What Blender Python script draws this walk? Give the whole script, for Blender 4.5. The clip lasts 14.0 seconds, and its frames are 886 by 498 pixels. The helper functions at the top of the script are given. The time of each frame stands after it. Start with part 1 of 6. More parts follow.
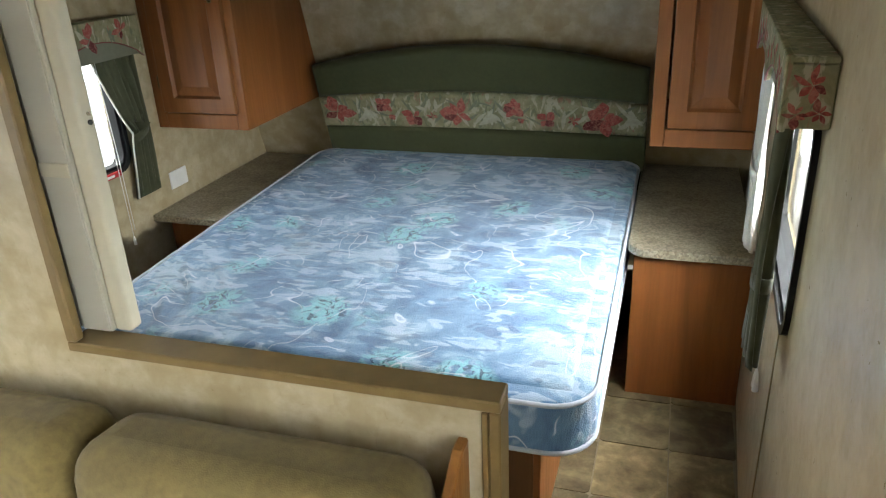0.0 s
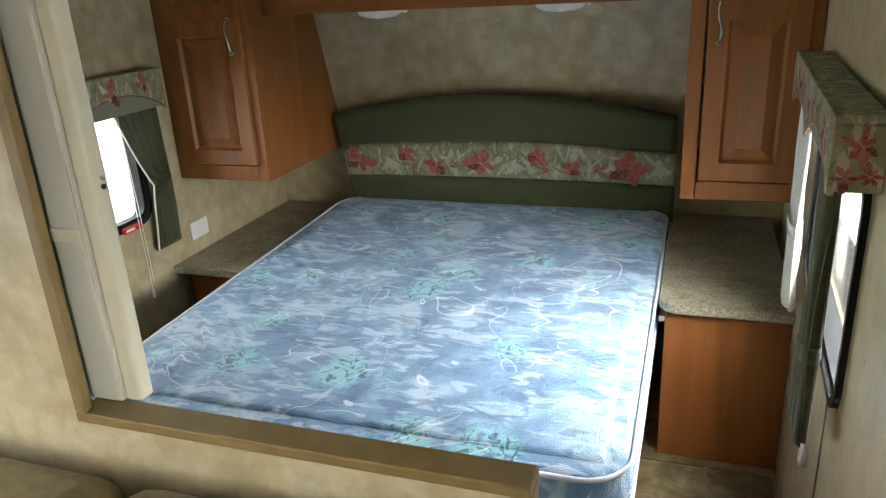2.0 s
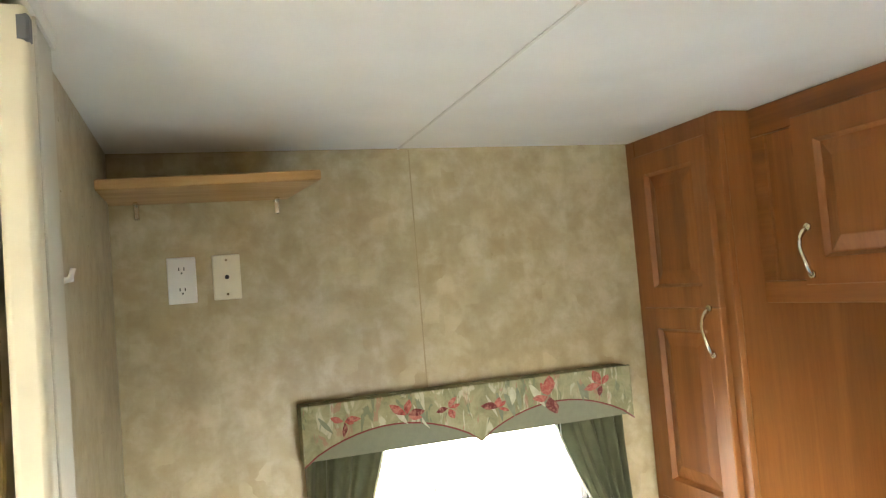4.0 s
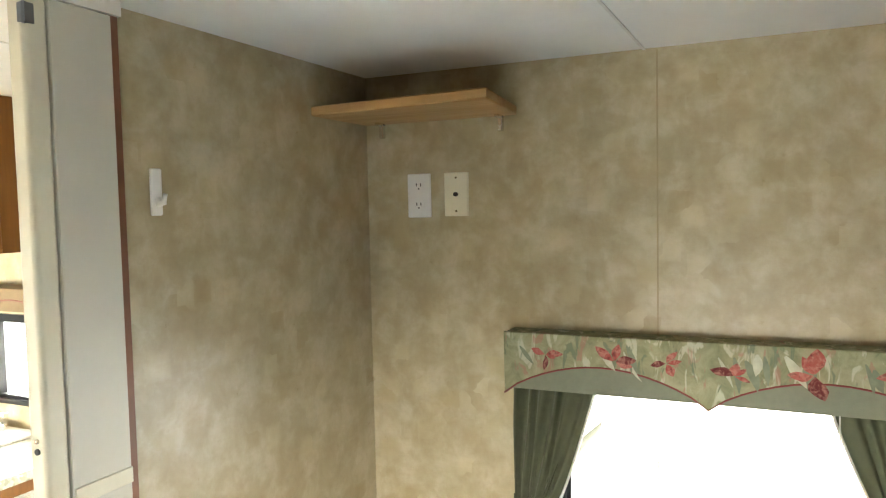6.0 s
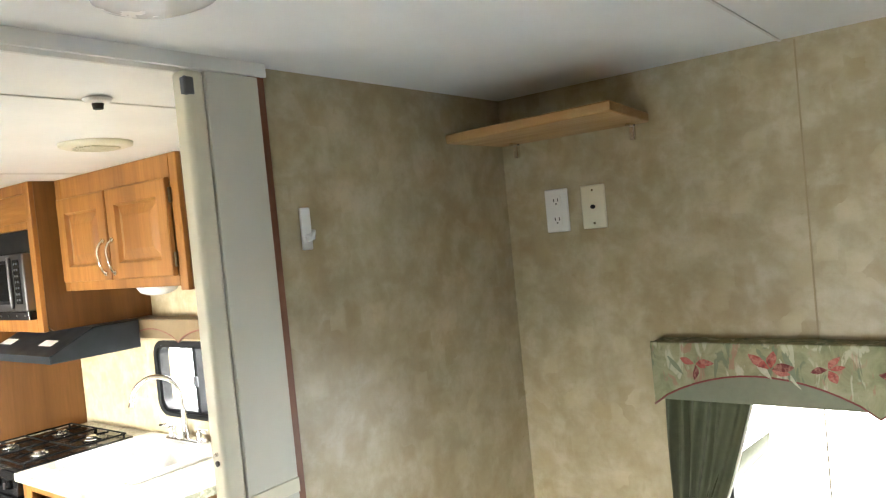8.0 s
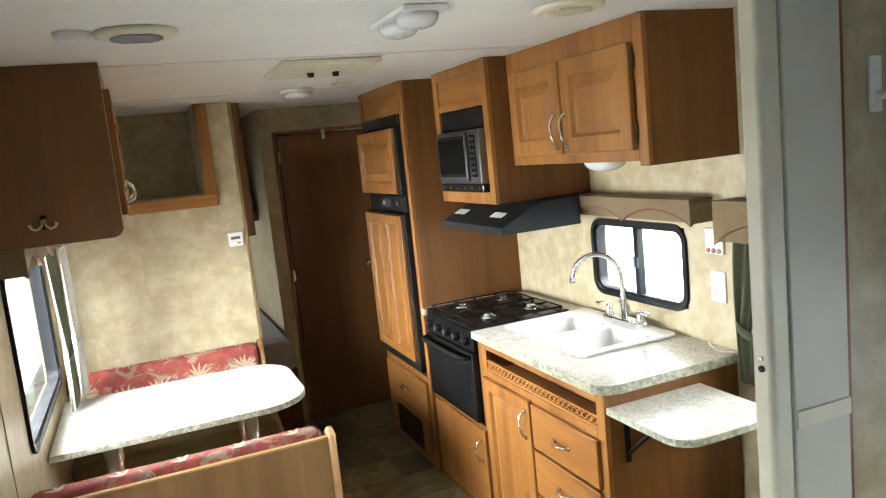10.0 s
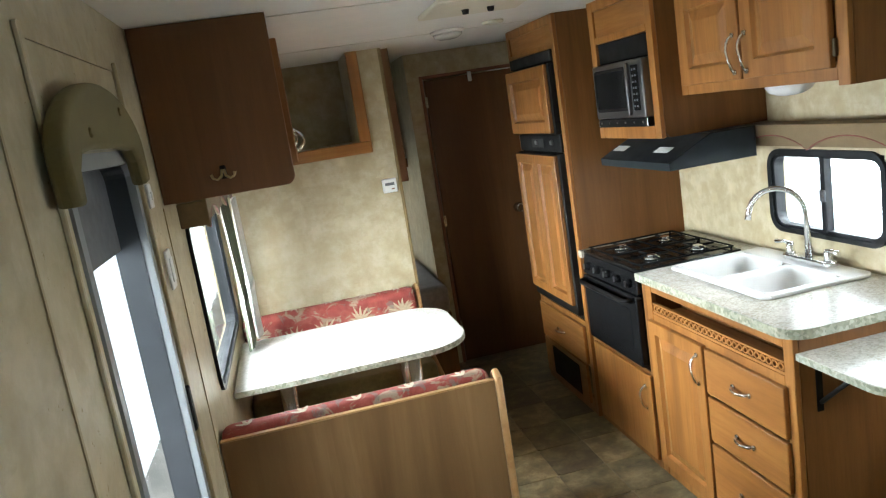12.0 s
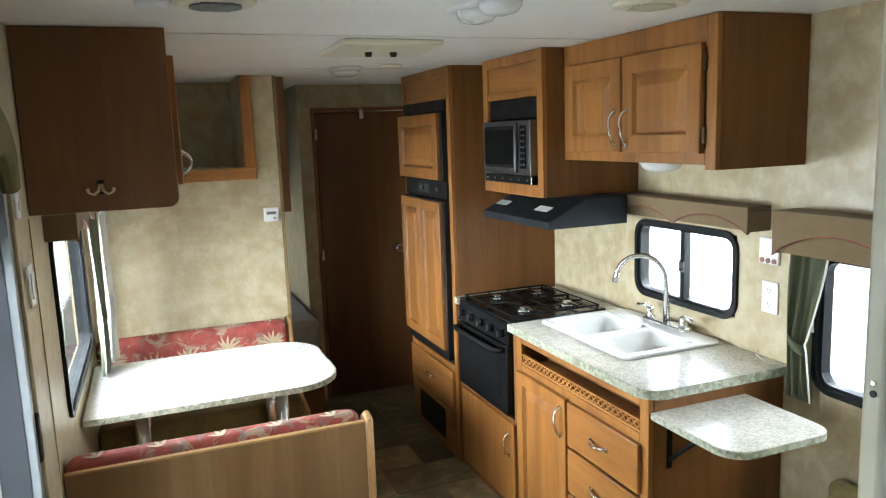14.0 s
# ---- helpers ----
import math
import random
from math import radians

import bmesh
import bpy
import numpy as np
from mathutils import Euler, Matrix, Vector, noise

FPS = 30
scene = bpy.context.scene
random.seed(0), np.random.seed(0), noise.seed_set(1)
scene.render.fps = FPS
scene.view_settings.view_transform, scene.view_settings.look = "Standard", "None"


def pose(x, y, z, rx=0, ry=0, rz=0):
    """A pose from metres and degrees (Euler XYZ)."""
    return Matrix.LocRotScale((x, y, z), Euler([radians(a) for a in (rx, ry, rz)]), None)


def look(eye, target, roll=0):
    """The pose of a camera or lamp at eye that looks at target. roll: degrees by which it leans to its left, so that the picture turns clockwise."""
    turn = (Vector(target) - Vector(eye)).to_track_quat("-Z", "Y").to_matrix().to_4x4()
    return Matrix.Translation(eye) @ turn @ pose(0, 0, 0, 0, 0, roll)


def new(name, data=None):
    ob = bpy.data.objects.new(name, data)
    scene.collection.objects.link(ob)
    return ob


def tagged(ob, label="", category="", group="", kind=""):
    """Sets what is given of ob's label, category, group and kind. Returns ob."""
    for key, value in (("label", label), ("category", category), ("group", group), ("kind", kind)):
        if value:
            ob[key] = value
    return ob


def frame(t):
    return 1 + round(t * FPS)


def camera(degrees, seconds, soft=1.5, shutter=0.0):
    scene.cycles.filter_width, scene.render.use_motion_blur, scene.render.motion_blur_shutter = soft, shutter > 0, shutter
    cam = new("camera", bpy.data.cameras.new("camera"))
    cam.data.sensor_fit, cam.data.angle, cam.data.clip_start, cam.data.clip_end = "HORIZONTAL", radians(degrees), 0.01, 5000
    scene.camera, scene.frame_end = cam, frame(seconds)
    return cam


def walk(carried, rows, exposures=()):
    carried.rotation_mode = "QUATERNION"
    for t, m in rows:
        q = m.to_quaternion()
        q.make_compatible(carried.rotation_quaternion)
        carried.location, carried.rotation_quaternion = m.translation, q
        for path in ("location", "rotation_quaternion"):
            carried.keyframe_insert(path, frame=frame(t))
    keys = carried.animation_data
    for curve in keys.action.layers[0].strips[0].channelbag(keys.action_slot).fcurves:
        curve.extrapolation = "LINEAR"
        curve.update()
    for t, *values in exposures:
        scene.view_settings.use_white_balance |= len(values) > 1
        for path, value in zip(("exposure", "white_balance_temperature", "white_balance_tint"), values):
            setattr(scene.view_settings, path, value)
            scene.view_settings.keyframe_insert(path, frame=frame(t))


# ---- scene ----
cam = camera(62.3, 14.0, soft=1.2)
PATH = [
    (0, (2.018, -1.409, 1.589), (1.452, 0.334, 0.788), -2.6),
    (0.5, (2.016, -1.411, 1.581), (1.452, 0.315, 0.743), -2.6),
    (1, (2.008, -1.414, 1.582), (1.426, 0.295, 0.722), -2.6),
    (1.5, (2.002, -1.418, 1.581), (1.397, 0.292, 0.74), -2.7),
    (2, (1.989, -1.332, 1.609), (1.359, 0.433, 0.911), -3.2),
    (2.5, (1.966, -1.077, 1.636), (1.192, 0.704, 1.158), -3.0),
    (3, (1.955, -0.82, 1.605), (0.801, 0.798, 1.379), -4.7),
    (3.5, (1.975, -0.474, 1.635), (0.32, 0.647, 1.635), -5.2),
    (4, (1.933, -0.172, 1.614), (0.039, 0.463, 1.714), -4.7),
    (6.5, (1.733, 0.738, 1.666), (0.011, -0.27, 1.528), -2.9),
    (7, (1.734, 0.761, 1.674), (0.073, -0.348, 1.565), -5.0),
    (9.3, (1.788, 0.569, 1.646), (0.585, -1.022, 1.495), -3.3),
    (9.5, (1.795, 0.517, 1.65), (0.73, -1.165, 1.456), -3.7),
    (10, (1.814, 0.423, 1.659), (1.065, -1.411, 1.386), -5.9),
    (10.5, (1.816, 0.373, 1.649), (1.297, -1.536, 1.358), -7.6),
    (11, (1.826, 0.35, 1.645), (1.377, -1.571, 1.314), -8.2),
    (11.5, (1.846, 0.351, 1.638), (1.441, -1.575, 1.286), -9.1),
    (12, (1.885, 0.338, 1.645), (1.509, -1.591, 1.275), -9.0),
    (12.5, (1.914, 0.316, 1.652), (1.535, -1.604, 1.238), -7.8),
    (13, (1.938, 0.325, 1.664), (1.417, -1.559, 1.24), -3.8),
    (13.5, (1.938, 0.339, 1.677), (1.308, -1.526, 1.321), -1.9),
    (14, (1.931, 0.337, 1.677), (1.207, -1.501, 1.367), -2.1),
]
EXPOSURES = [(0.0, -1.28, 6500, 7), (1.5, -1.28, 6500, 7), (2.5, -0.95, 6900, 8), (3.3, 0.0, 7500, 9), (4.0, 0.3, 7700, 9),
             (6.5, 0.12, 7100, 9), (7.2, 0.05, 7000, 9), (9.3, -0.4, 6400, 8), (10.0, -0.92, 6200, 6), (10.5, -1.12, 6100, 5), (11.0, -1.2, 6000, 4), (14.0, -1.27, 5800, 3)]
walk(cam, [(t, look(e, g, r)) for t, e, g, r in PATH], EXPOSURES)

# ---- world and daylight through the windows ----
def make_world():
    w = bpy.data.worlds.new("overcast_sky")
    w.use_nodes = True
    nt = w.node_tree
    sky = nt.nodes.new("ShaderNodeTexSky")
    sky.sky_type = 'NISHITA'
    sky.sun_disc = False
    sky.sun_elevation = radians(48)
    sky.sun_rotation = radians(70)
    sky.air_density = 1.5
    sky.dust_density = 4.0
    bg = nt.nodes["Background"]
    nt.links.new(sky.outputs[0], bg.inputs[0])
    bg.inputs[1].default_value = 0.12
    scene.world = w


make_world()
sun_data = bpy.data.lights.new("sun", 'SUN')
sun_data.energy = 1.0
sun_data.angle = radians(25)
sun_data.color = (1.0, 0.97, 0.92)
sun_ob = new("sun", sun_data)
sun_ob.matrix_world = look((6, 4, 9), (0, 0, 0))


def window_light(name, x, y0, y1, z0, z1, facing, radiance, tilt=32, lift=0.0, spread=145):
    """Sky light in a window's opening, falling inwards and down; facing +1 shines towards +x."""
    d = bpy.data.lights.new(name, 'AREA')
    d.shape = 'RECTANGLE'
    d.size, d.size_y = (y1 - y0) * 1.5, (z1 - z0) * min(1.8, 0.4 / (z1 - z0) + 0.9)
    d.spread = radians(spread)
    d.energy = radiance * math.pi * d.size * d.size_y
    d.color = (0.96, 0.98, 1.0)
    ob = new(name, d)
    x -= facing * max(0.0, d.size_y / 2 * math.sin(radians(tilt)) + 0.09 - OUT)      # stays clear of the wall
    yc, zc = (y0 + y1) / 2, (z0 + z1) / 2 + lift
    ob.matrix_world = look((x, yc, zc), (x + facing, yc, zc - math.tan(radians(tilt))))
    return ob


XL, XR = 0.0, 2.247          # inner faces of the side walls
XO = 2.40                    # outside of the curb side
JY, JS = -0.768, 0.0426      # wall joint from which the curb side widens towards the nose
HC = 2.001                   # ceiling
YF, YB = 1.90, -5.90         # front and rear ends
PY0, PY1 = -0.425, -0.37     # partition between lounge and bedroom
WT = 0.06                    # wall thickness

WIN_BED_L = (0.17, 0.87, 0.79, 1.22)
WIN_BED_R = (0.03, 0.79, 0.79, 1.24)
WIN_KIT = (-2.26, -1.69, 0.975, 1.28)
WIN_SOFA = (-1.33, -0.55, 0.83, 1.26)
WIN_DIN = (-3.25, -2.25, 0.80, 1.40)
# unseen opening, added to bring light into the bunk corner
WIN_BUNK_ADDED = (-5.15, -4.50, 0.80, 1.20)
DOOR_ENTRY = (-1.64, -0.955, 0.0, 1.86)
WIN_DOOR = (-1.583, -1.007, 0.70, 1.655)

OUT = 0.32
window_light("window_light_bed_road", -OUT, *WIN_BED_L, 1, 14)
window_light("window_light_bed_curb", XR + 0.04 + OUT, *WIN_BED_R, -1, 128, 60, 0.2, 136)
window_light("window_light_kitchen", -OUT, *WIN_KIT, 1, 80, 46)
window_light("window_light_sofa", -OUT, *WIN_SOFA, 1, 22, 60, 0.08)
window_light("window_light_dinette", XR + OUT, *WIN_DIN, -1, 128, 48, 0.05)
window_light("window_light_door", XR + OUT, *WIN_DOOR, -1, 20, 25)
# lamp at the added bunk opening; lightens the wall beside the bunk
window_light("added_light_bunk", XR + OUT, *WIN_BUNK_ADDED, -1, 14)


# ---- materials ----
class Nodes:
    """Short hand for building one node material."""

    def __init__(self, name, rough=0.6, metal=0.0, spec=0.5):
        self.m = bpy.data.materials.new(name)
        self.m.use_nodes = True
        self.nt = self.m.node_tree
        self.b = self.nt.nodes["Principled BSDF"]
        self.b.inputs["Roughness"].default_value = rough
        self.b.inputs["Metallic"].default_value = metal
        self.b.inputs["Specular IOR Level"].default_value = spec
        self.tc = self.nt.nodes.new("ShaderNodeTexCoord")

    def node(self, kind, **vals):
        n = self.nt.nodes.new(kind)
        for k, v in vals.items():
            n.inputs[k].default_value = v
        return n

    def link(self, a, b):
        self.nt.links.new(a, b)

    def mapped(self, scale=(1, 1, 1), rot=(0, 0, 0), coord="Object"):
        mp = self.nt.nodes.new("ShaderNodeMapping")
        mp.inputs["Scale"].default_value = scale
        mp.inputs["Rotation"].default_value = rot
        self.link(self.tc.outputs[coord], mp.inputs[0])
        return mp.outputs[0]

    def noise(self, vec, scale, detail=4, rough=0.55, distortion=0.0):
        n = self.node("ShaderNodeTexNoise", Scale=scale, Detail=detail, Roughness=rough, Distortion=distortion)
        self.link(vec, n.inputs["Vector"])
        return n.outputs["Fac"]

    def ramp(self, fac, stops, interp='LINEAR'):
        r = self.nt.nodes.new("ShaderNodeValToRGB")
        r.color_ramp.interpolation = interp
        els = r.color_ramp.elements
        while len(els) < len(stops):
            els.new(0.5)
        for e, (p, c) in zip(els, stops):
            e.position = p
            e.color = (*c, 1) if len(c) == 3 else c
        self.link(fac, r.inputs[0])
        return r.outputs[0]

    def mix(self, fac, a, b, mode='MIX'):
        n = self.nt.nodes.new("ShaderNodeMix")
        n.data_type = 'RGBA'
        n.blend_type = mode
        for sock, v in ((n.inputs[0], fac), (n.inputs[6], a), (n.inputs[7], b)):
            if isinstance(v, (int, float)):
                sock.default_value = v
            elif isinstance(v, tuple):
                sock.default_value = (*v, 1)
            else:
                self.link(v, sock)
        return n.outputs[2]

    def math(self, op, a, b=0.0):
        n = self.nt.nodes.new("ShaderNodeMath")
        n.operation = op
        for i, v in enumerate((a, b)):
            if isinstance(v, (int, float)):
                n.inputs[i].default_value = v
            else:
                self.link(v, n.inputs[i])
        return n.outputs[0]

    def bump(self, height, strength=0.2, distance=0.01):
        n = self.node("ShaderNodeBump", Strength=strength, Distance=distance)
        self.link(height, n.inputs["Height"])
        self.link(n.outputs[0], self.b.inputs["Normal"])

    def color(self, c):
        if isinstance(c, tuple):
            self.b.inputs["Base Color"].default_value = (*c, 1)
        else:
            self.link(c, self.b.inputs["Base Color"])
        return self

    def rough(self, r):
        self.link(r, self.b.inputs["Roughness"])
        return self


def G(v):
    return (v, v, v)


def plain(name, col, rough=0.5, metal=0.0, spread=0.12, scale=14, spec=0.5, bump=0.0):
    k = Nodes(name, rough, metal, spec)
    v = k.mapped()
    n = k.noise(v, scale, 5)
    lo = tuple(c * (1 - spread) for c in col)
    hi = tuple(min(1, c * (1 + spread)) for c in col)
    k.color(k.ramp(n, [(0.3, lo), (0.7, hi)]))
    k.rough(k.ramp(k.noise(v, scale * 0.6, 4), [(0.3, G(max(0.02, rough * 0.85))), (0.7, G(min(1, rough * 1.15)))]))
    if bump:
        k.bump(k.noise(v, scale * 12, 3), bump, 0.002)
    return k.m


def wallpaper():
    k = Nodes("marbled_tan_wallpaper", 0.42, spec=0.4)
    v = k.mapped()
    big = k.noise(v, 3.6, 5, 0.6, 0.5)
    mid = k.noise(v, 13.0, 5, 0.6, 0.25)
    fine = k.noise(v, 46, 5, 0.65, 0.4)
    c = k.ramp(big, [(0.34, (0.355, 0.290, 0.170)), (0.52, (0.40, 0.335, 0.207)), (0.68, (0.445, 0.382, 0.248))])
    c = k.mix(k.ramp(mid, [(0.48, G(0.0)), (0.64, G(0.42))]), c, (0.55, 0.487, 0.355))
    c = k.mix(k.ramp(mid, [(0.34, G(0.32)), (0.48, G(0.0))]), c, (0.27, 0.205, 0.10))
    c = k.mix(k.ramp(fine, [(0.35, G(0.18)), (0.55, G(0.0))]), c, (0.26, 0.205, 0.11))
    dab = k.node("ShaderNodeTexVoronoi", Scale=15.0, Randomness=1.0)
    dab.distance = 'CHEBYCHEV'
    k.link(k.mix(0.02, v, k.mapped((3, 3, 3))), dab.inputs["Vector"])
    sep = k.nt.nodes.new("ShaderNodeSeparateColor")
    k.link(dab.outputs["Color"], sep.inputs[0])
    edge = k.ramp(dab.outputs["Distance"], [(0.25, G(1.0)), (0.5, G(0.0))])
    c = k.mix(k.math('MULTIPLY', edge, k.ramp(sep.outputs[0], [(0.55, G(0.0)), (1.0, G(0.42))])), c, (0.53, 0.455, 0.285))
    c = k.mix(k.math('MULTIPLY', edge, k.ramp(sep.outputs[1], [(0.60, G(0.0)), (1.0, G(0.40))])), c, (0.29, 0.215, 0.095))
    k.color(c)
    k.rough(k.ramp(fine, [(0.3, G(0.27)), (0.7, G(0.43))]))
    k.bump(k.noise(v, 160, 2), 0.06, 0.001)
    return k.m


def wood(name, dark, mid, light, rough=0.38, axis=2, tight=1.0):
    k = Nodes(name, rough, spec=0.28)
    sc = [17.0 * tight, 17.0 * tight, 17.0 * tight]
    sc[axis] = 1.1 * tight
    v = k.mapped(tuple(sc))
    info = k.nt.nodes.new("ShaderNodeObjectInfo")
    add = k.nt.nodes.new("ShaderNodeVectorMath")
    add.operation = 'ADD'
    k.link(v, add.inputs[0])
    k.link(k.math('MULTIPLY', info.outputs["Random"], 40.0), add.inputs[1])
    grain = k.noise(add.outputs[0], 0.5, 6, 0.6, 0.9)
    pores = k.noise(add.outputs[0], 5.0, 5, 0.7, 0.3)
    broad = k.noise(k.mapped((2.2, 2.2, 1.0)), 1.2, 3)
    c = k.ramp(grain, [(0.28, dark), (0.5, mid), (0.74, light)])
    c = k.mix(k.ramp(pores, [(0.36, G(0.28)), (0.56, G(0.0))]), c, dark)
    c = k.mix(k.ramp(broad, [(0.35, G(0.35)), (0.65, G(0.0))]), c, dark)
    k.color(c)
    k.rough(k.ramp(pores, [(0.3, G(rough * 1.25)), (0.7, G(rough * 0.85))]))
    k.bump(pores, 0.08, 0.002)
    return k.m


def laminate(name, cols, rough=0.3, scale=60):
    k = Nodes(name, rough, spec=0.5)
    v = k.mapped()
    vor = k.node("ShaderNodeTexVoronoi", Scale=float(scale), Randomness=1.0)
    k.link(v, vor.inputs["Vector"])
    sep = k.nt.nodes.new("ShaderNodeSeparateColor")
    k.link(vor.outputs["Color"], sep.inputs[0])
    cell = k.ramp(sep.outputs[0], [(0.1, cols[0]), (0.5, cols[1]), (0.9, cols[2])])
    cloud = k.ramp(k.noise(v, 9, 6, 0.6, 0.5), [(0.32, cols[0]), (0.52, cols[1]), (0.72, cols[2])])
    k.color(k.mix(0.5, cell, cloud))
    k.rough(k.ramp(k.noise(v, 30, 3), [(0.3, G(rough * 0.95)), (0.7, G(rough * 1.05))]))
    return k.m


def fabric(name, col, rough=0.85, spread=0.22, weave=420, sheen=0.2, bump=0.25):
    k = Nodes(name, rough, spec=0.2)
    v = k.mapped()
    k.b.inputs["Sheen Weight"].default_value = sheen
    k.b.inputs["Sheen Roughness"].default_value = 0.5
    n = k.mix(0.5, k.noise(v, 7, 5, 0.6, 0.4), k.noise(v, 60, 4))
    lo = tuple(c * (1 - spread) for c in col)
    hi = tuple(min(1, c * (1 + spread)) for c in col)
    k.color(k.ramp(n, [(0.3, lo), (0.7, hi)]))
    k.bump(k.noise(v, weave, 2), bump, 0.002)
    return k.m


def mattress_ticking():
    k = Nodes("blue_floral_ticking", 0.5, spec=0.3)
    k.b.inputs["Sheen Weight"].default_value = 0.25
    v = k.mapped()
    warp = k.node("ShaderNodeTexNoise", Scale=6.0, Detail=3.0)
    k.link(v, warp.inputs["Vector"])
    v2 = k.mix(0.10, v, warp.outputs["Color"])
    wash = k.noise(v2, 7.0, 5, 0.6, 0.6)
    streak = k.noise(k.mapped((11, 30, 8), (0, 0, 0.15)), 1.0, 2, 0.5, 0.6)
    c = k.ramp(wash, [(0.33, (0.060, 0.135, 0.26)), (0.43, (0.105, 0.215, 0.37)), (0.53, (0.155, 0.285, 0.45)), (0.61, (0.33, 0.46, 0.58))])
    c = k.mix(k.ramp(streak, [(0.55, G(0.0)), (0.60, G(0.62))]), c, (0.45, 0.55, 0.66))
    c = k.mix(k.ramp(k.noise(k.mapped((10, 24, 10), (0, 0, -0.2)), 1.0, 2, 0.5, 0.9), [(0.58, G(0.0)), (0.63, G(0.5))]), c, (0.045, 0.09, 0.20))
    vor = k.node("ShaderNodeTexVoronoi", Scale=4.6, Randomness=0.85)
    k.link(v2, vor.inputs["Vector"])
    blot = k.ramp(vor.outputs["Distance"], [(0.26, G(1.0)), (0.40, G(0.0))])
    petal = k.ramp(k.noise(v2, 22, 4, 0.6, 1.4), [(0.44, G(0.0)), (0.48, G(1.0))])
    f = k.math('MULTIPLY', blot, petal)
    c = k.mix(k.math('MULTIPLY', f, 0.9), c, (0.22, 0.52, 0.58))
    f2 = k.math('MULTIPLY', blot, k.ramp(k.noise(v2, 34, 3, 0.6, 1.4), [(0.55, G(0.0)), (0.60, G(1.0))]))
    c = k.mix(k.math('MULTIPLY', f2, 0.85), c, (0.02, 0.05, 0.10))
    scr = k.noise(v, 2.6, 1.0, 0.4, 2.2)
    line = k.ramp(scr, [(0.490, G(0.0)), (0.494, G(0.9)), (0.498, G(0.9)), (0.502, G(0.0))])
    scr2 = k.noise(k.mapped((1, 1, 1), (0, 0, 1.1)), 3.3, 0.8, 0.4, 2.6)
    line2 = k.ramp(scr2, [(0.535, G(0.0)), (0.538, G(0.8)), (0.543, G(0.8)), (0.546, G(0.0))])
    gate = k.ramp(k.noise(v, 4.2, 2, 0.5), [(0.47, G(0.0)), (0.50, G(1.0))])
    line = k.math('MULTIPLY', line, gate)
    line2 = k.math('MULTIPLY', line2, k.ramp(k.noise(k.mapped((1, 1, 1), (0.5, 0, 2.0)), 5.0, 2, 0.5), [(0.55, G(0.0)), (0.58, G(1.0))]))
    c = k.mix(line, c, (0.70, 0.74, 0.8))
    c = k.mix(line2, c, (0.66, 0.70, 0.78))
    k.color(c)
    k.bump(k.mix(0.35, k.noise(k.mapped((14, 5, 5), (0, 0, 0.5)), 1.0, 5, 0.6, 1.2), k.noise(v, 300, 2)), 0.75, 0.014)
    return k.m


def sage_floral():
    """Sage cloth with blurred leaf streaks and faint blush patches."""
    k = Nodes("sage_floral_cloth", 0.85, spec=0.2)
    v = k.mapped()
    n = k.noise(v, 14, 5, 0.65, 0.8)
    c = k.ramp(n, [(0.3, (0.14, 0.14, 0.075)), (0.5, (0.23, 0.225, 0.13)), (0.7, (0.31, 0.295, 0.19))])
    for rot, lo, col, amt in ((0.7, 0.56, (0.43, 0.41, 0.31), 0.7), (-0.8, 0.58, (0.115, 0.135, 0.085), 0.75), (0.2, 0.62, (0.30, 0.13, 0.10), 0.55)):
        s = k.noise(k.mapped((30, 30, 11), (rot, rot, 0.0)), 1.0, 3, 0.55, 1.1)
        c = k.mix(k.ramp(s, [(lo, G(0.0)), (lo + 0.05, G(amt))]), c, col)
    k.color(c)
    k.bump(k.noise(v, 420, 2), 0.25, 0.002)
    return k.m


def petal_print():
    """Printed petals, each its own shade from dark crimson to salmon, streaked from base to tip."""
    k = Nodes("red_petal_print", 0.85, spec=0.2)
    geo = k.nt.nodes.new("ShaderNodeNewGeometry")
    c = k.ramp(geo.outputs["Random Per Island"], [(0.0, (0.10, 0.016, 0.016)), (0.4, (0.20, 0.035, 0.030)), (0.75, (0.28, 0.055, 0.045)), (1.0, (0.36, 0.12, 0.09))])
    v = k.mapped()
    c = k.mix(k.ramp(k.noise(v, 60, 4, 0.65, 1.0), [(0.45, G(0.0)), (0.62, G(0.6))]), c, (0.40, 0.20, 0.15))
    c = k.mix(k.ramp(k.noise(v, 95, 4, 0.65, 0.6), [(0.52, G(0.0)), (0.65, G(0.6))]), c, (0.07, 0.015, 0.014))
    k.color(c)
    k.bump(k.noise(v, 420, 2), 0.25, 0.002)
    return k.m


def palm_cloth():
    """Brick red cloth with washed beige and grey fronds."""
    k = Nodes("red_palm_cloth", 0.85, spec=0.2)
    v = k.mapped()
    c = k.ramp(k.noise(v, 9, 5, 0.6, 0.6), [(0.3, (0.16, 0.030, 0.024)), (0.52, (0.25, 0.055, 0.042)), (0.7, (0.32, 0.10, 0.075))])
    c = k.mix(k.ramp(k.noise(k.mapped((10, 10, 14), (0.3, 0.5, 0.2)), 1.0, 4, 0.6, 1.4), [(0.53, G(0.0)), (0.60, G(0.75))]), c, (0.30, 0.255, 0.175))
    c = k.mix(k.ramp(k.noise(k.mapped((17, 17, 12), (0.9, 0.1, 0.7)), 1.0, 4, 0.6, 1.2), [(0.58, G(0.0)), (0.64, G(0.6))]), c, (0.14, 0.13, 0.11))
    k.color(c)
    k.bump(k.noise(v, 420, 2), 0.25, 0.002)
    return k.m


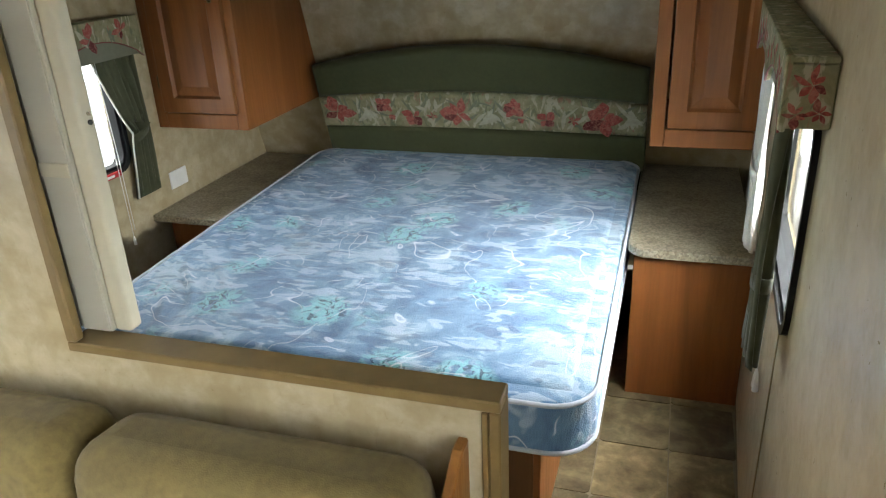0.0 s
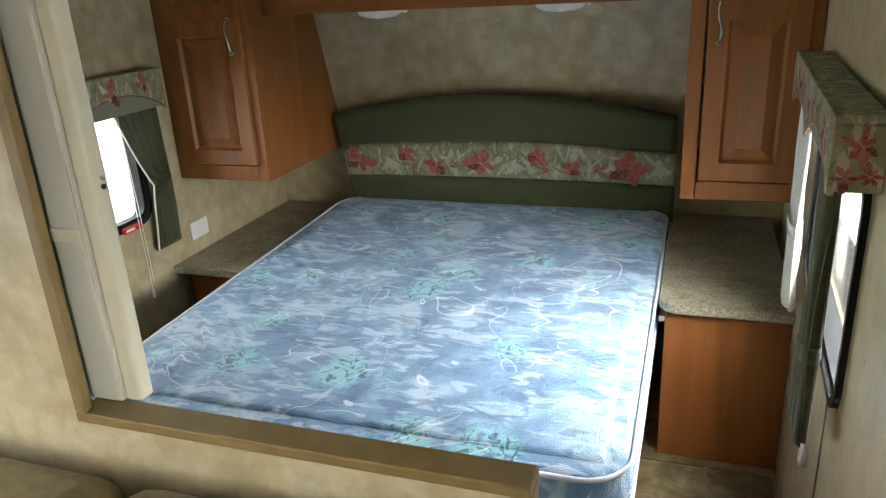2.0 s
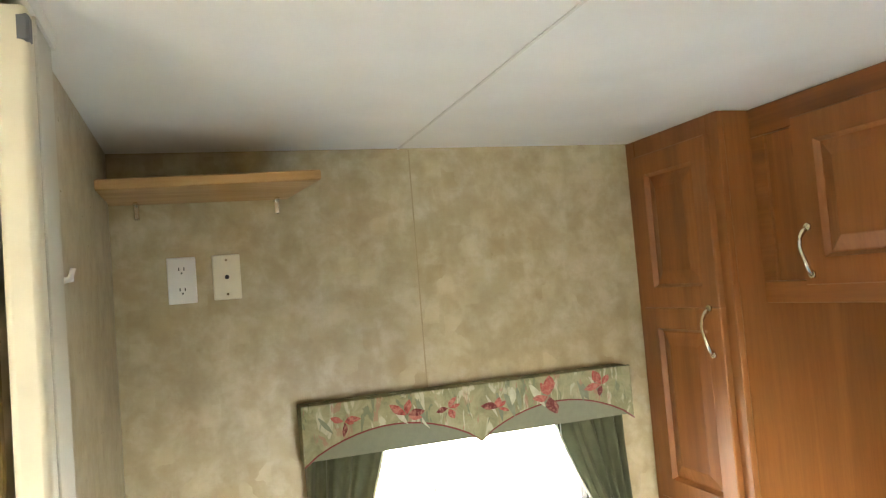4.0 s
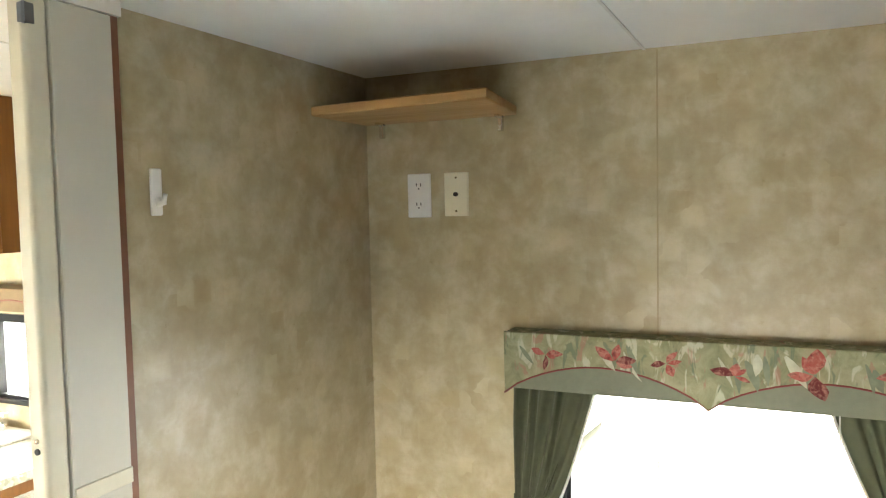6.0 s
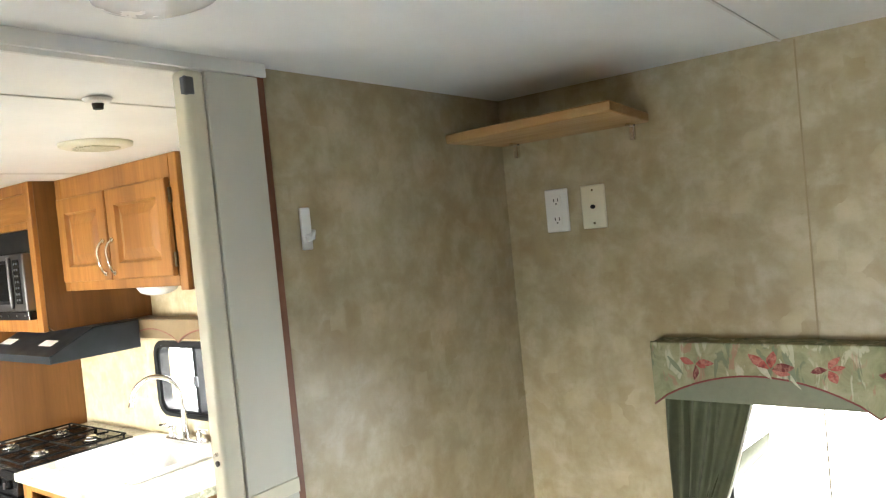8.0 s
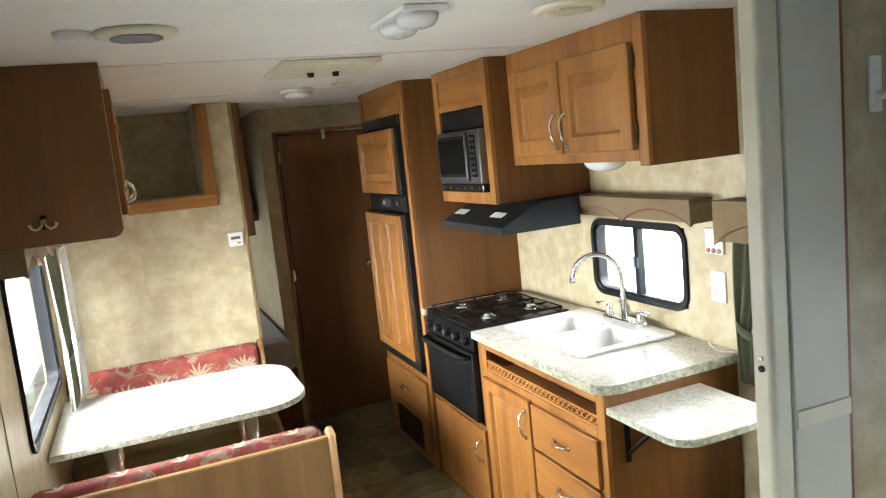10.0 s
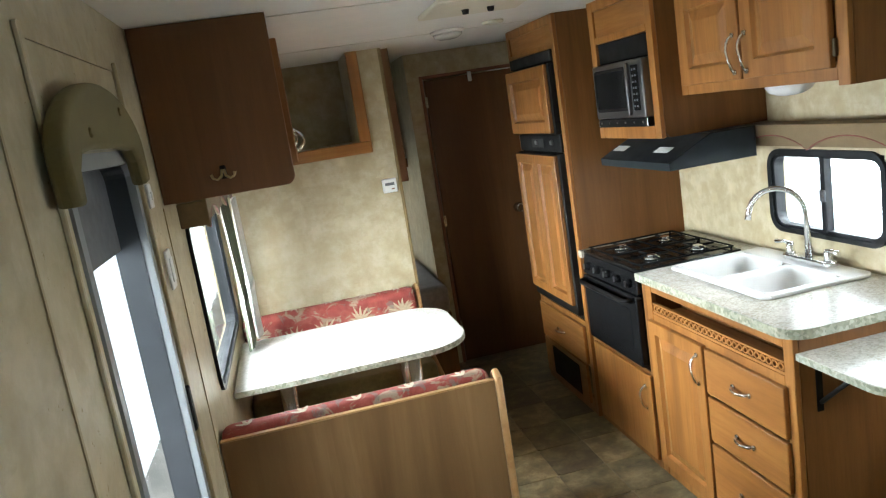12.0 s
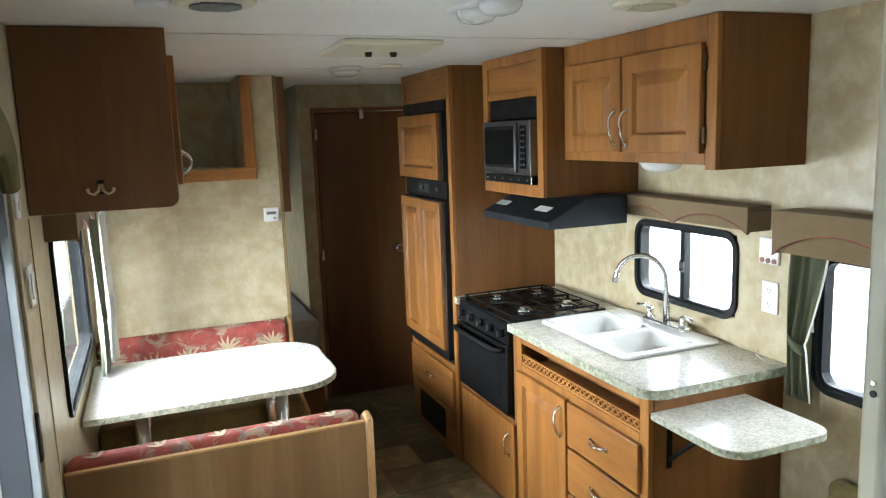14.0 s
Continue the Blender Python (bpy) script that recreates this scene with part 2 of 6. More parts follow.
def floor_vinyl():
    k = Nodes("stone_look_vinyl", 0.45, spec=0.3)
    v = k.mapped(coord="Object")
    info = k.nt.nodes.new("ShaderNodeObjectInfo")
    add = k.nt.nodes.new("ShaderNodeVectorMath")
    add.operation = 'ADD'
    k.link(v, add.inputs[0])
    k.link(k.math('MULTIPLY', info.outputs["Random"], 30.0), add.inputs[1])
    n = k.noise(add.outputs[0], 11, 7, 0.65, 0.25)
    c = k.ramp(n, [(0.28, (0.055, 0.043, 0.025)), (0.5, (0.135, 0.110, 0.068)), (0.72, (0.26, 0.225, 0.15))])
    tint = k.ramp(info.outputs["Random"], [(0.0, (0.62, 0.60, 0.52)), (0.35, (0.92, 0.88, 0.74)), (0.65, (1.05, 1.05, 0.90)), (1.0, (1.55, 1.47, 1.2))])
    c = k.mix(1.0, c, tint, 'MULTIPLY')
    k.color(c)
    k.rough(k.ramp(n, [(0.3, G(0.36)), (0.7, G(0.55))]))
    k.bump(k.noise(add.outputs[0], 26, 5), 0.15, 0.004)
    return k.m


def roller_cloth():
    """Thin grey shade cloth that lets some daylight through."""
    k = Nodes("grey_roller_cloth", 0.5, spec=0.3)
    k.b.inputs["Transmission Weight"].default_value = 0.15
    k.color(k.ramp(k.noise(k.mapped(), 30, 4), [(0.3, (0.10, 0.104, 0.108)), (0.7, (0.14, 0.145, 0.15))]))
    k.bump(k.noise(k.mapped(), 300, 2), 0.1, 0.001)
    return k.m


def glass_pane():
    k = Nodes("window_glass", 0.02)
    k.b.inputs["Transmission Weight"].default_value = 1.0
    k.b.inputs["IOR"].default_value = 1.1
    k.color((0.97, 0.98, 0.98))
    return k.m


M = {}
M["wall"] = wallpaper()
M["ceil"] = plain("white_ceiling_panel", (0.84, 0.83, 0.785), 0.6, spread=0.03, scale=5, bump=0.08)
M["seam"] = plain("ceiling_batten", (0.74, 0.72, 0.66), 0.55, spread=0.05)
M["oak"] = wood("honey_oak", (0.140, 0.054, 0.012), (0.240, 0.100, 0.022), (0.315, 0.143, 0.036))
M["oak_h"] = wood("honey_oak_rail", (0.140, 0.054, 0.012), (0.240, 0.100, 0.022), (0.315, 0.143, 0.036), axis=0)
M["oak_y"] = wood("honey_oak_rail_long", (0.140, 0.054, 0.012), (0.240, 0.100, 0.022), (0.315, 0.143, 0.036), axis=1)
M["cherry"] = wood("warm_cherry", (0.135, 0.047, 0.013), (0.225, 0.082, 0.022), (0.285, 0.112, 0.034))
M["cherry_h"] = wood("warm_cherry_rail", (0.135, 0.047, 0.013), (0.225, 0.082, 0.022), (0.285, 0.112, 0.034), axis=0)
M["panel"] = wood("oak_print_panel", (0.095, 0.038, 0.009), (0.155, 0.065, 0.016), (0.205, 0.090, 0.024), 0.45)
M["bench"] = wood("pale_oak_print", (0.15, 0.082, 0.032), (0.225, 0.130, 0.054), (0.29, 0.175, 0.078), 0.42, tight=0.6)
M["walnut"] = wood("brown_print_panel", (0.085, 0.037, 0.013), (0.140, 0.061, 0.021), (0.185, 0.084, 0.030), 0.42, tight=0.6)
M["pine"] = wood("pale_pine", (0.36, 0.2, 0.075), (0.50, 0.30, 0.13), (0.58, 0.37, 0.18), 0.5, axis=1)
M["counter"] = laminate("speckled_stone_laminate", ((0.38, 0.355, 0.285), (0.57, 0.54, 0.465), (0.70, 0.675, 0.61)), 0.2, 150)
M["counter_edge"] = laminate("green_stone_edge", ((0.13, 0.14, 0.095), (0.29, 0.295, 0.215), (0.50, 0.48, 0.40)), 0.35, 90)
M["tabletop"] = laminate("pale_stone_laminate", ((0.46, 0.44, 0.38), (0.62, 0.60, 0.54), (0.74, 0.72, 0.66)), 0.2, 150)
M["nightstand_top"] = laminate("tan_stone_laminate", ((0.13, 0.108, 0.068), (0.285, 0.248, 0.17), (0.46, 0.415, 0.31)), 0.36, 150)
M["trim"] = plain("olive_gold_trim", (0.175, 0.118, 0.042), 0.5, spread=0.15)
M["batten"] = plain("tan_joint_strip", (0.31, 0.24, 0.13), 0.5, spread=0.1)
M["redtrim"] = plain("red_brown_trim", (0.19, 0.07, 0.03), 0.5)
M["cream"] = plain("cream_vinyl", (0.60, 0.56, 0.42), 0.45, spread=0.06)
M["fold"] = plain("off_white_folding_panel", (0.52, 0.50, 0.41), 0.5, spread=0.05, scale=5)
M["white"] = plain("white_plastic", (0.78, 0.77, 0.74), 0.35, spread=0.03)
M["ivory"] = plain("ivory_plastic", (0.72, 0.68, 0.53), 0.4, spread=0.03)
M["enamel"] = plain("white_enamel", (0.80, 0.79, 0.76), 0.15, spread=0.02)
M["black"] = plain("black_enamel", (0.007, 0.007, 0.007), 0.2, spread=0.3, spec=0.2)
M["blackm"] = plain("black_plastic", (0.008, 0.0075, 0.007), 0.55, spread=0.2, spec=0.08)
M["iron"] = plain("cast_iron_grate", (0.006, 0.006, 0.006), 0.75, spread=0.3, bump=0.1, spec=0.06)
M["hood"] = plain("dark_grey_hood", (0.012, 0.015, 0.017), 0.38, spread=0.2, spec=0.15)
M["nickel"] = plain("brushed_nickel", (0.62, 0.58, 0.50), 0.24, 1.0, 0.06)
M["chrome"] = plain("chrome", (0.80, 0.80, 0.79), 0.22, 1.0, 0.03)
M["steel"] = plain("stainless_steel", (0.17, 0.165, 0.16), 0.36, 1.0, 0.08)
M["brass"] = plain("antique_brass", (0.55, 0.42, 0.22), 0.3, 1.0, 0.1)
M["bronze"] = plain("dark_bronze", (0.10, 0.075, 0.045), 0.4, 1.0, 0.1)
M["frame"] = plain("black_window_frame", (0.008, 0.0085, 0.009), 0.4, spread=0.2, spec=0.12)
M["keygrey"] = plain("dark_grey_keys", (0.045, 0.045, 0.045), 0.5, spread=0.3)
M["roller"] = roller_cloth()
M["reveal"] = plain("dark_grey_reveal", (0.035, 0.037, 0.04), 0.4, spread=0.1, spec=0.3)
M["satin"] = plain("satin_grey_frame", (0.22, 0.23, 0.23), 0.35, spread=0.05)
M["greyshade"] = plain("grey_door_shade", (0.10, 0.105, 0.11), 0.55, spread=0.1)
M["sofa"] = fabric("olive_velvet", (0.155, 0.118, 0.042), 0.8, 0.3, 300, 0.1)
M["green"] = fabric("dark_green_upholstery", (0.054, 0.060, 0.025), 0.8, 0.15, 500, 0.12)
M["sage"] = sage_floral()
M["lining"] = fabric("grey_green_lining", (0.16, 0.165, 0.115), 0.85, 0.1)
M["curtain"] = fabric("grey_green_curtain", (0.058, 0.062, 0.032), 0.7, 0.22, sheen=0.08)
M["curtain_white"] = fabric("white_curtain_lining", (0.66, 0.65, 0.58), 0.85, 0.08)
M["tan"] = fabric("tan_microfibre", (0.14, 0.098, 0.048), 0.85, 0.14)
M["redprint"] = petal_print()
M["redcloth"] = palm_cloth()
M["leafprint"] = fabric("pale_leaf_print", (0.36, 0.35, 0.26), 0.85, 0.3)
M["frond"] = fabric("beige_frond_print", (0.40, 0.31, 0.20), 0.85, 0.3)
M["olive"] = fabric("olive_padded_cloth", (0.125, 0.098, 0.036), 0.85, 0.1, sheen=0.05)
M["greenprint"] = fabric("green_leaf_print", (0.15, 0.165, 0.11), 0.85, 0.3)
M["bluegrey"] = fabric("grey_mattress_cloth", (0.22, 0.21, 0.2), 0.85, 0.25)
M["piping"] = fabric("dark_red_piping", (0.16, 0.03, 0.025), 0.8, 0.1)
M["ticking"] = mattress_ticking()
M["welt"] = fabric("pale_blue_welt", (0.52, 0.56, 0.62), 0.7, 0.1)
M["vinyl"] = floor_vinyl()
M["grout"] = plain("tan_grout", (0.20, 0.17, 0.115), 0.8)
M["glass"] = glass_pane()
M["lens"] = plain("frosted_lamp_lens", (0.72, 0.72, 0.70), 0.25, spread=0.05)
# near-black; on slots, holes and the fridge recess it paints the shade inside
M["dark"] = plain("dark_recess", (0.02, 0.018, 0.016), 0.8)
M["gravel"] = plain("pale_gravel", (0.32, 0.30, 0.27), 0.9, spread=0.35, scale=3)


def glowing_sky(strength):
    k = Nodes("white_overcast_sky", 1.0)
    k.b.inputs["Emission Color"].default_value = (0.95, 0.98, 1.0, 1)
    k.b.inputs["Emission Strength"].default_value = strength
    k.color((0.0, 0.0, 0.0))
    return k.m


M["sky"] = glowing_sky(5.6)
M["redlamp"] = plain("red_plastic", (0.45, 0.02, 0.02), 0.3)


# ---- mesh helpers ----
class Basis:
    """Local axes u (along), v (up), d (out of the face) laid at a place."""

    def __init__(self, o, u, v, d):
        self.o, self.u, self.v, self.d = Vector(o), Vector(u), Vector(v), Vector(d)

    def p(self, u, v, d):
        return self.o + self.u * u + self.v * v + self.d * d


WORLD = Basis((0, 0, 0), (1, 0, 0), (0, 1, 0), (0, 0, 1))
AFT = Basis((0, 0, 0), (1, 0, 0), (0, 0, 1), (0, -1, 0))      # faces -y: u = x, v = z, d = -y
CURB = Basis((0, 0, 0), (0, 1, 0), (0, 0, 1), (1, 0, 0))      # faces +x: u = y, v = z, d = x
ROAD = Basis((XR, 0, 0), (0, -1, 0), (0, 0, 1), (-1, 0, 0))   # faces -x: u = -y, v = z, d = XR - x
JA = math.atan(JS)
BEDSIDE = Basis((XR, JY, 0), (-math.sin(JA), -math.cos(JA), 0), (0, 0, 1), (-math.cos(JA), math.sin(JA), 0))   # curb wall of the bedroom: u = JY - y


def curb_x(y):
    return XR + JS * max(0.0, y - JY)


def bm_box(bm, B, u0, u1, v0, v1, d0, d1, bev=0.0, seg=1):
    c = [bm.verts.new(B.p(u, v, d)) for d in (d0, d1) for v in (v0, v1) for u in (u0, u1)]
    fs = [bm.faces.new([c[i] for i in q]) for q in ((0, 2, 3, 1), (4, 5, 7, 6), (0, 1, 5, 4), (2, 6, 7, 3), (0, 4, 6, 2), (1, 3, 7, 5))]
    bmesh.ops.recalc_face_normals(bm, faces=fs)
    if bev > 0:
        es = list({e for f in fs for e in f.edges})
        r = bmesh.ops.bevel(bm, geom=es, offset=bev, segments=seg, affect='EDGES', profile=0.5)
        if seg > 1:
            for f in r["faces"]:
                f.smooth = True
    return fs


def box(B, u0, u1, v0, v1, d0, d1, bev=0.0, seg=1):
    bm = bmesh.new()
    bm_box(bm, B, u0, u1, v0, v1, d0, d1, bev, seg)
    return bm


def bm_prism(bm, B, pts, d0, d1, bev=0.0, seg=1):
    """A polygon in u, v pulled from d0 to d1."""
    a = [bm.verts.new(B.p(u, v, d0)) for u, v in pts]
    b = [bm.verts.new(B.p(u, v, d1)) for u, v in pts]
    n = len(pts)
    fs = [bm.faces.new(a), bm.faces.new(b)]
    for i in range(n):
        fs.append(bm.faces.new((a[i], a[(i + 1) % n], b[(i + 1) % n], b[i])))
    bmesh.ops.recalc_face_normals(bm, faces=fs)
    if bev > 0:
        es = list(fs[0].edges) + list(fs[1].edges)
        r = bmesh.ops.bevel(bm, geom=es, offset=bev, segments=seg, affect='EDGES', profile=0.5)
        if seg > 1:
            for f in r["faces"]:
                f.smooth = True
    return fs


def prism(B, pts, d0, d1, bev=0.0, seg=1):
    bm = bmesh.new()
    bm_prism(bm, B, pts, d0, d1, bev, seg)
    return bm


def bm_tube(bm, pts, r, seg=8, cap=True):
    pts = [Vector(p) for p in pts]
    rings = []
    up = Vector((0.13, 0.27, 0.95)).normalized()
    for i, p in enumerate(pts):
        t = (pts[min(i + 1, len(pts) - 1)] - pts[max(i - 1, 0)]).normalized()
        s = t.cross(up)
        if s.length < 0.05:
            s = t.cross(Vector((1, 0, 0)))
        s.normalize()
        w = s.cross(t).normalized()
        rr = r[i] if isinstance(r, (list, tuple)) else r
        rings.append([bm.verts.new(p + (s * math.cos(a) + w * math.sin(a)) * rr) for a in (2 * math.pi * k / seg for k in range(seg))])
    for a, b in zip(rings, rings[1:]):
        for k in range(seg):
            f = bm.faces.new((a[k], a[(k + 1) % seg], b[(k + 1) % seg], b[k]))
            f.smooth = True
    if cap:
        bm.faces.new(rings[0][::-1])
        bm.faces.new(rings[-1])
    bmesh.ops.recalc_face_normals(bm, faces=bm.faces[:])


def tube(pts, r, seg=8):
    bm = bmesh.new()
    bm_tube(bm, pts, r, seg)
    return bm


def rrect(u0, u1, v0, v1, r, n=6):
    pts = []
    for cu, cv, a0 in ((u1 - r, v1 - r, 0), (u0 + r, v1 - r, 90), (u0 + r, v0 + r, 180), (u1 - r, v0 + r, 270)):
        for k in range(n + 1):
            a = radians(a0 + 90 * k / n)
            pts.append((cu + r * math.cos(a), cv + r * math.sin(a)))
    return pts


def bm_ring(bm, B, outer, inner, d0, d1):
    """A frame between two outlines with the same count of points."""
    n = len(outer)
    L = [[bm.verts.new(B.p(u, v, d)) for u, v in pts] for pts, d in ((outer, d0), (outer, d1), (inner, d1), (inner, d0))]
    for a in range(4):
        A, C = L[a], L[(a + 1) % 4]
        for i in range(n):
            bm.faces.new((A[i], A[(i + 1) % n], C[(i + 1) % n], C[i]))
    bmesh.ops.recalc_face_normals(bm, faces=bm.faces[:])


def link_mesh(name, bm, material):
    me = bpy.data.meshes.new(name)
    bm.to_mesh(me)
    bm.free()
    me.materials.append(material)
    return me


def thing(name, base, label, category, group="", kind=""):
    ob = new(name)
    ob.empty_display_size = 0.1
    ob.location = base
    return tagged(ob, label, category, group, kind)


def base_of(ob):
    p = Vector((0, 0, 0))
    while ob:
        p += ob.location
        ob = ob.parent
    return p


def part(name, bm, material, parent, label=""):
    """Links a bmesh in world places as one mesh under a thing or a part."""
    bmesh.ops.translate(bm, verts=bm.verts[:], vec=-base_of(parent))
    ob = new(name, link_mesh(name, bm, material))
    ob.parent = parent
    return tagged(ob, label)


def solid(name, bm, material, label, category, group="", kind=""):
    """A thing that is one mesh, with its origin at its middle and base."""
    xs = [v.co for v in bm.verts]
    lo = Vector([min(c[i] for c in xs) for i in range(3)])
    hi = Vector([max(c[i] for c in xs) for i in range(3)])
    o = Vector(((lo.x + hi.x) / 2, (lo.y + hi.y) / 2, lo.z))
    bmesh.ops.translate(bm, verts=bm.verts[:], vec=-o)
    ob = new(name, link_mesh(name, bm, material))
    ob.location = o
    return tagged(ob, label, category, group, kind)


def structure(name, bm, material, label, category):
    ob = new(name, link_mesh(name, bm, material))
    return tagged(ob, label, category, "", "structure")


# ---- shell of the trailer ----
def side_wall(name, x0, x1, openings, label, end=YF + 0.1):
    bm = bmesh.new()
    y = YB
    for y0, y1, z0, z1 in sorted(openings):
        bm_box(bm, WORLD, x0, x1, y, y0, 0, HC)
        if z0 > 0.01:
            bm_box(bm, WORLD, x0, x1, y0, y1, 0, z0)
        bm_box(bm, WORLD, x0, x1, y0, y1, z1, HC)
        y = y1
    bm_box(bm, WORLD, x0, x1, y, end, 0, HC)
    return structure(name, bm, M["wall"], label, "wall")


wall_road = side_wall("wall_road_side", XL - WT, XL, [WIN_BED_L, WIN_KIT, WIN_SOFA], "marbled tan papered trailer wall with three windows")
wall_curb = side_wall("wall_curb_side", XR, XR + WT, [WIN_DIN, WIN_BUNK_ADDED, DOOR_ENTRY], "marbled tan papered trailer wall with entry door", JY)
bm = bmesh.new()
for y0, y1, z0, z1 in ((JY, WIN_BED_R[0], 0, HC), (WIN_BED_R[0], WIN_BED_R[1], 0, WIN_BED_R[2]), (WIN_BED_R[0], WIN_BED_R[1], WIN_BED_R[3], HC), (WIN_BED_R[1], YF + 0.1, 0, HC)):
    bm_box(bm, BEDSIDE, JY - y1, JY - y0, z0, z1, -WT, 0.0)
structure("wall_bedside", bm, M["wall"], "marbled tan papered bedroom wall with one window", "wall")

SL = -0.305                  # the nose of the trailer leans inwards


def nose_y(z):
    return 1.78 + SL * (z - 0.88)


bm = bmesh.new()
SIDE = Basis((0, 0, 0), (0, 1, 0), (0, 0, 1), (1, 0, 0))
bm_prism(bm, SIDE, [(nose_y(0), 0), (nose_y(0) + 0.06, 0), (nose_y(HC) + 0.06, HC), (nose_y(HC), HC)], XL - WT, XO)
structure("wall_front", bm, M["wall"], "leaning tan papered nose wall of the trailer", "wall")
structure("wall_rear", box(WORLD, XL, XR, YB - 0.06, YB, 0, HC), M["wall"], "tan papered rear wall of the trailer", "wall")
structure("ceiling", box(WORLD, XL - WT, XO, YB - 0.06, YF + 0.1, HC, HC + 0.05), M["ceil"], "smooth white ceiling panels", "ceiling")
for yy in (0.369, -0.77, -2.03, -3.15):
    structure("ceiling_trim", box(WORLD, XL, curb_x(yy), yy - 0.003, yy + 0.003, HC - 0.003, HC - 0.0005), M["seam"], "thin batten over a ceiling joint", "trim")
for yy in (0.398, -0.75):
    structure("wall_trim", box(WORLD, 0.0005, 0.002, yy - 0.0018, yy + 0.0018, 0.9, HC - 0.005), M["batten"], "thin tan batten over a wallpaper joint", "trim")
for yy, zz in ((JY, HC - 0.005), (0.15, 0.78), (-1.91, 1.49)):
    structure("wall_trim", box(WORLD, curb_x(yy) - 0.003, curb_x(yy) - 0.0005, yy - 0.004, yy + 0.004, 0.02, zz), M["batten"], "thin tan batten over a wallpaper joint", "trim")

floor_ob = structure("floor", box(WORLD, XL - WT, XO, YB - 0.06, YF + 0.1, -0.06, -0.003), M["grout"], "stone-look vinyl tile floor with pale joints", "floor")
structure("ground", box(WORLD, -400, 400, -400, 400, -0.75, -0.65), M["gravel"], "pale gravel lot around the trailer", "ground")

structure("backdrop_road_side", box(WORLD, -1.05, -1.0, -14, 9, -0.64, 4.0), M["sky"], "plain white overcast sky beyond the windows", "backdrop")
structure("backdrop_curb_side", box(WORLD, XO + 0.9, XO + 0.95, -14, 9, -0.64, 4.0), M["sky"], "plain white overcast sky beyond the windows", "backdrop")

# partition with half wall
bm = bmesh.new()
bm_box(bm, WORLD, 0, 0.828, PY0, PY1, 0, HC)
bm_box(bm, WORLD, 0.828, 0.905, PY0, -0.408, 0.845, HC)
bm_box(bm, WORLD, 0.828, 1.765, PY0, PY1, 0, 0.845)
structure("wall_partition", bm, M["wall"], "tan papered partition with a half wall behind the sofa", "wall")
bm = bmesh.new()
bm_box(bm, WORLD, 0.9055, 0.93, PY0 - 0.006, PY0 + 0.018, 0.868, HC - 0.002, 0.003)
bm_box(bm, WORLD, 0.9055, 1.787, PY0 - 0.006, PY1 + 0.004, 0.846, 0.868, 0.003)
bm_box(bm, WORLD, 1.766, 1.787, PY0 - 0.006, PY1 + 0.004, 0.0, 0.8455, 0.003)
bm_box(bm, WORLD, 1.754, 1.7655, PY0 - 0.008, PY0 - 0.0005, 0.0, 0.845, 0.002)
structure("partition_trim", bm, M["trim"], "olive gold wooden edge trim on the half wall", "trim")
structure("partition_edge_trim", box(WORLD, 0.8285, 0.858, PY0 + 0.022, PY1 + 0.010, 0.869, HC - 0.002, 0.003), M["redtrim"], "red-brown wooden edge trim on the partition", "trim")

# dinette wall and bathroom walls
DY = -3.503
bm = bmesh.new()
bm_box(bm, WORLD, 1.315, 1.484, DY - 0.05, DY, 0, HC)
bm_box(bm, WORLD, 1.484, 1.85, DY - 0.05, DY, 0, 1.546)
bm_box(bm, WORLD, 1.85, XR, DY - 0.05, DY, 0, HC)
structure("wall_dinette", bm, M["wall"], "tan papered wall behind the dinette", "wall")
structure("dinette_wall_trim", box(WORLD, 1.298, 1.3145, DY - 0.055, DY + 0.004, 0, HC - 0.001, 0.003), M["trim"], "thin wooden edge trim on the dinette wall", "trim")
BY = -4.20
bm = bmesh.new()
bm_box(bm, WORLD, 0, 0.36, BY - 0.05, BY, 0, HC)
bm_box(bm, WORLD, 0.36, 0.965, BY - 0.05, BY, 1.84, HC)
bm_box(bm, WORLD, 0.965, 1.065, BY - 0.05, BY, 0, HC)
structure("wall_bathroom", bm, M["wall"], "tan papered bathroom wall with a door opening", "wall")
structure("wall_bathroom_side", box(WORLD, 1.015, 1.065, YB, BY - 0.0505, 0, HC), M["wall"], "tan papered wall beside the bunk", "wall")

# ---- shared builders ----
def pull(B, u, v, d, length, parent, material="nickel", across=False):
    """An arched cabinet pull with two feet."""
    bm = bmesh.new()
    pts, rad = [], []
    for k in range(11):
        s = k / 10
        h = 0.026 * math.sin(math.pi * s) ** 0.6 + 0.002
        w = (s - 0.5) * length
        pts.append(B.p(u + w, v, d + h) if across else B.p(u + 0.006 * math.sin(2 * math.pi * s), v + w, d + h))
        rad.append(0.0065 - 0.002 * math.sin(math.pi * s))
    bm_tube(bm, pts, rad, 8)
    for s in (-0.5, 0.5):
        c = B.p(u + s * length, v, d) if across else B.p(u, v + s * length, d)
        bm_tube(bm, [c, c + B.d * 0.006], 0.009, 8)
    return part("handle", bm, M[material], parent, "polished arched metal pull")


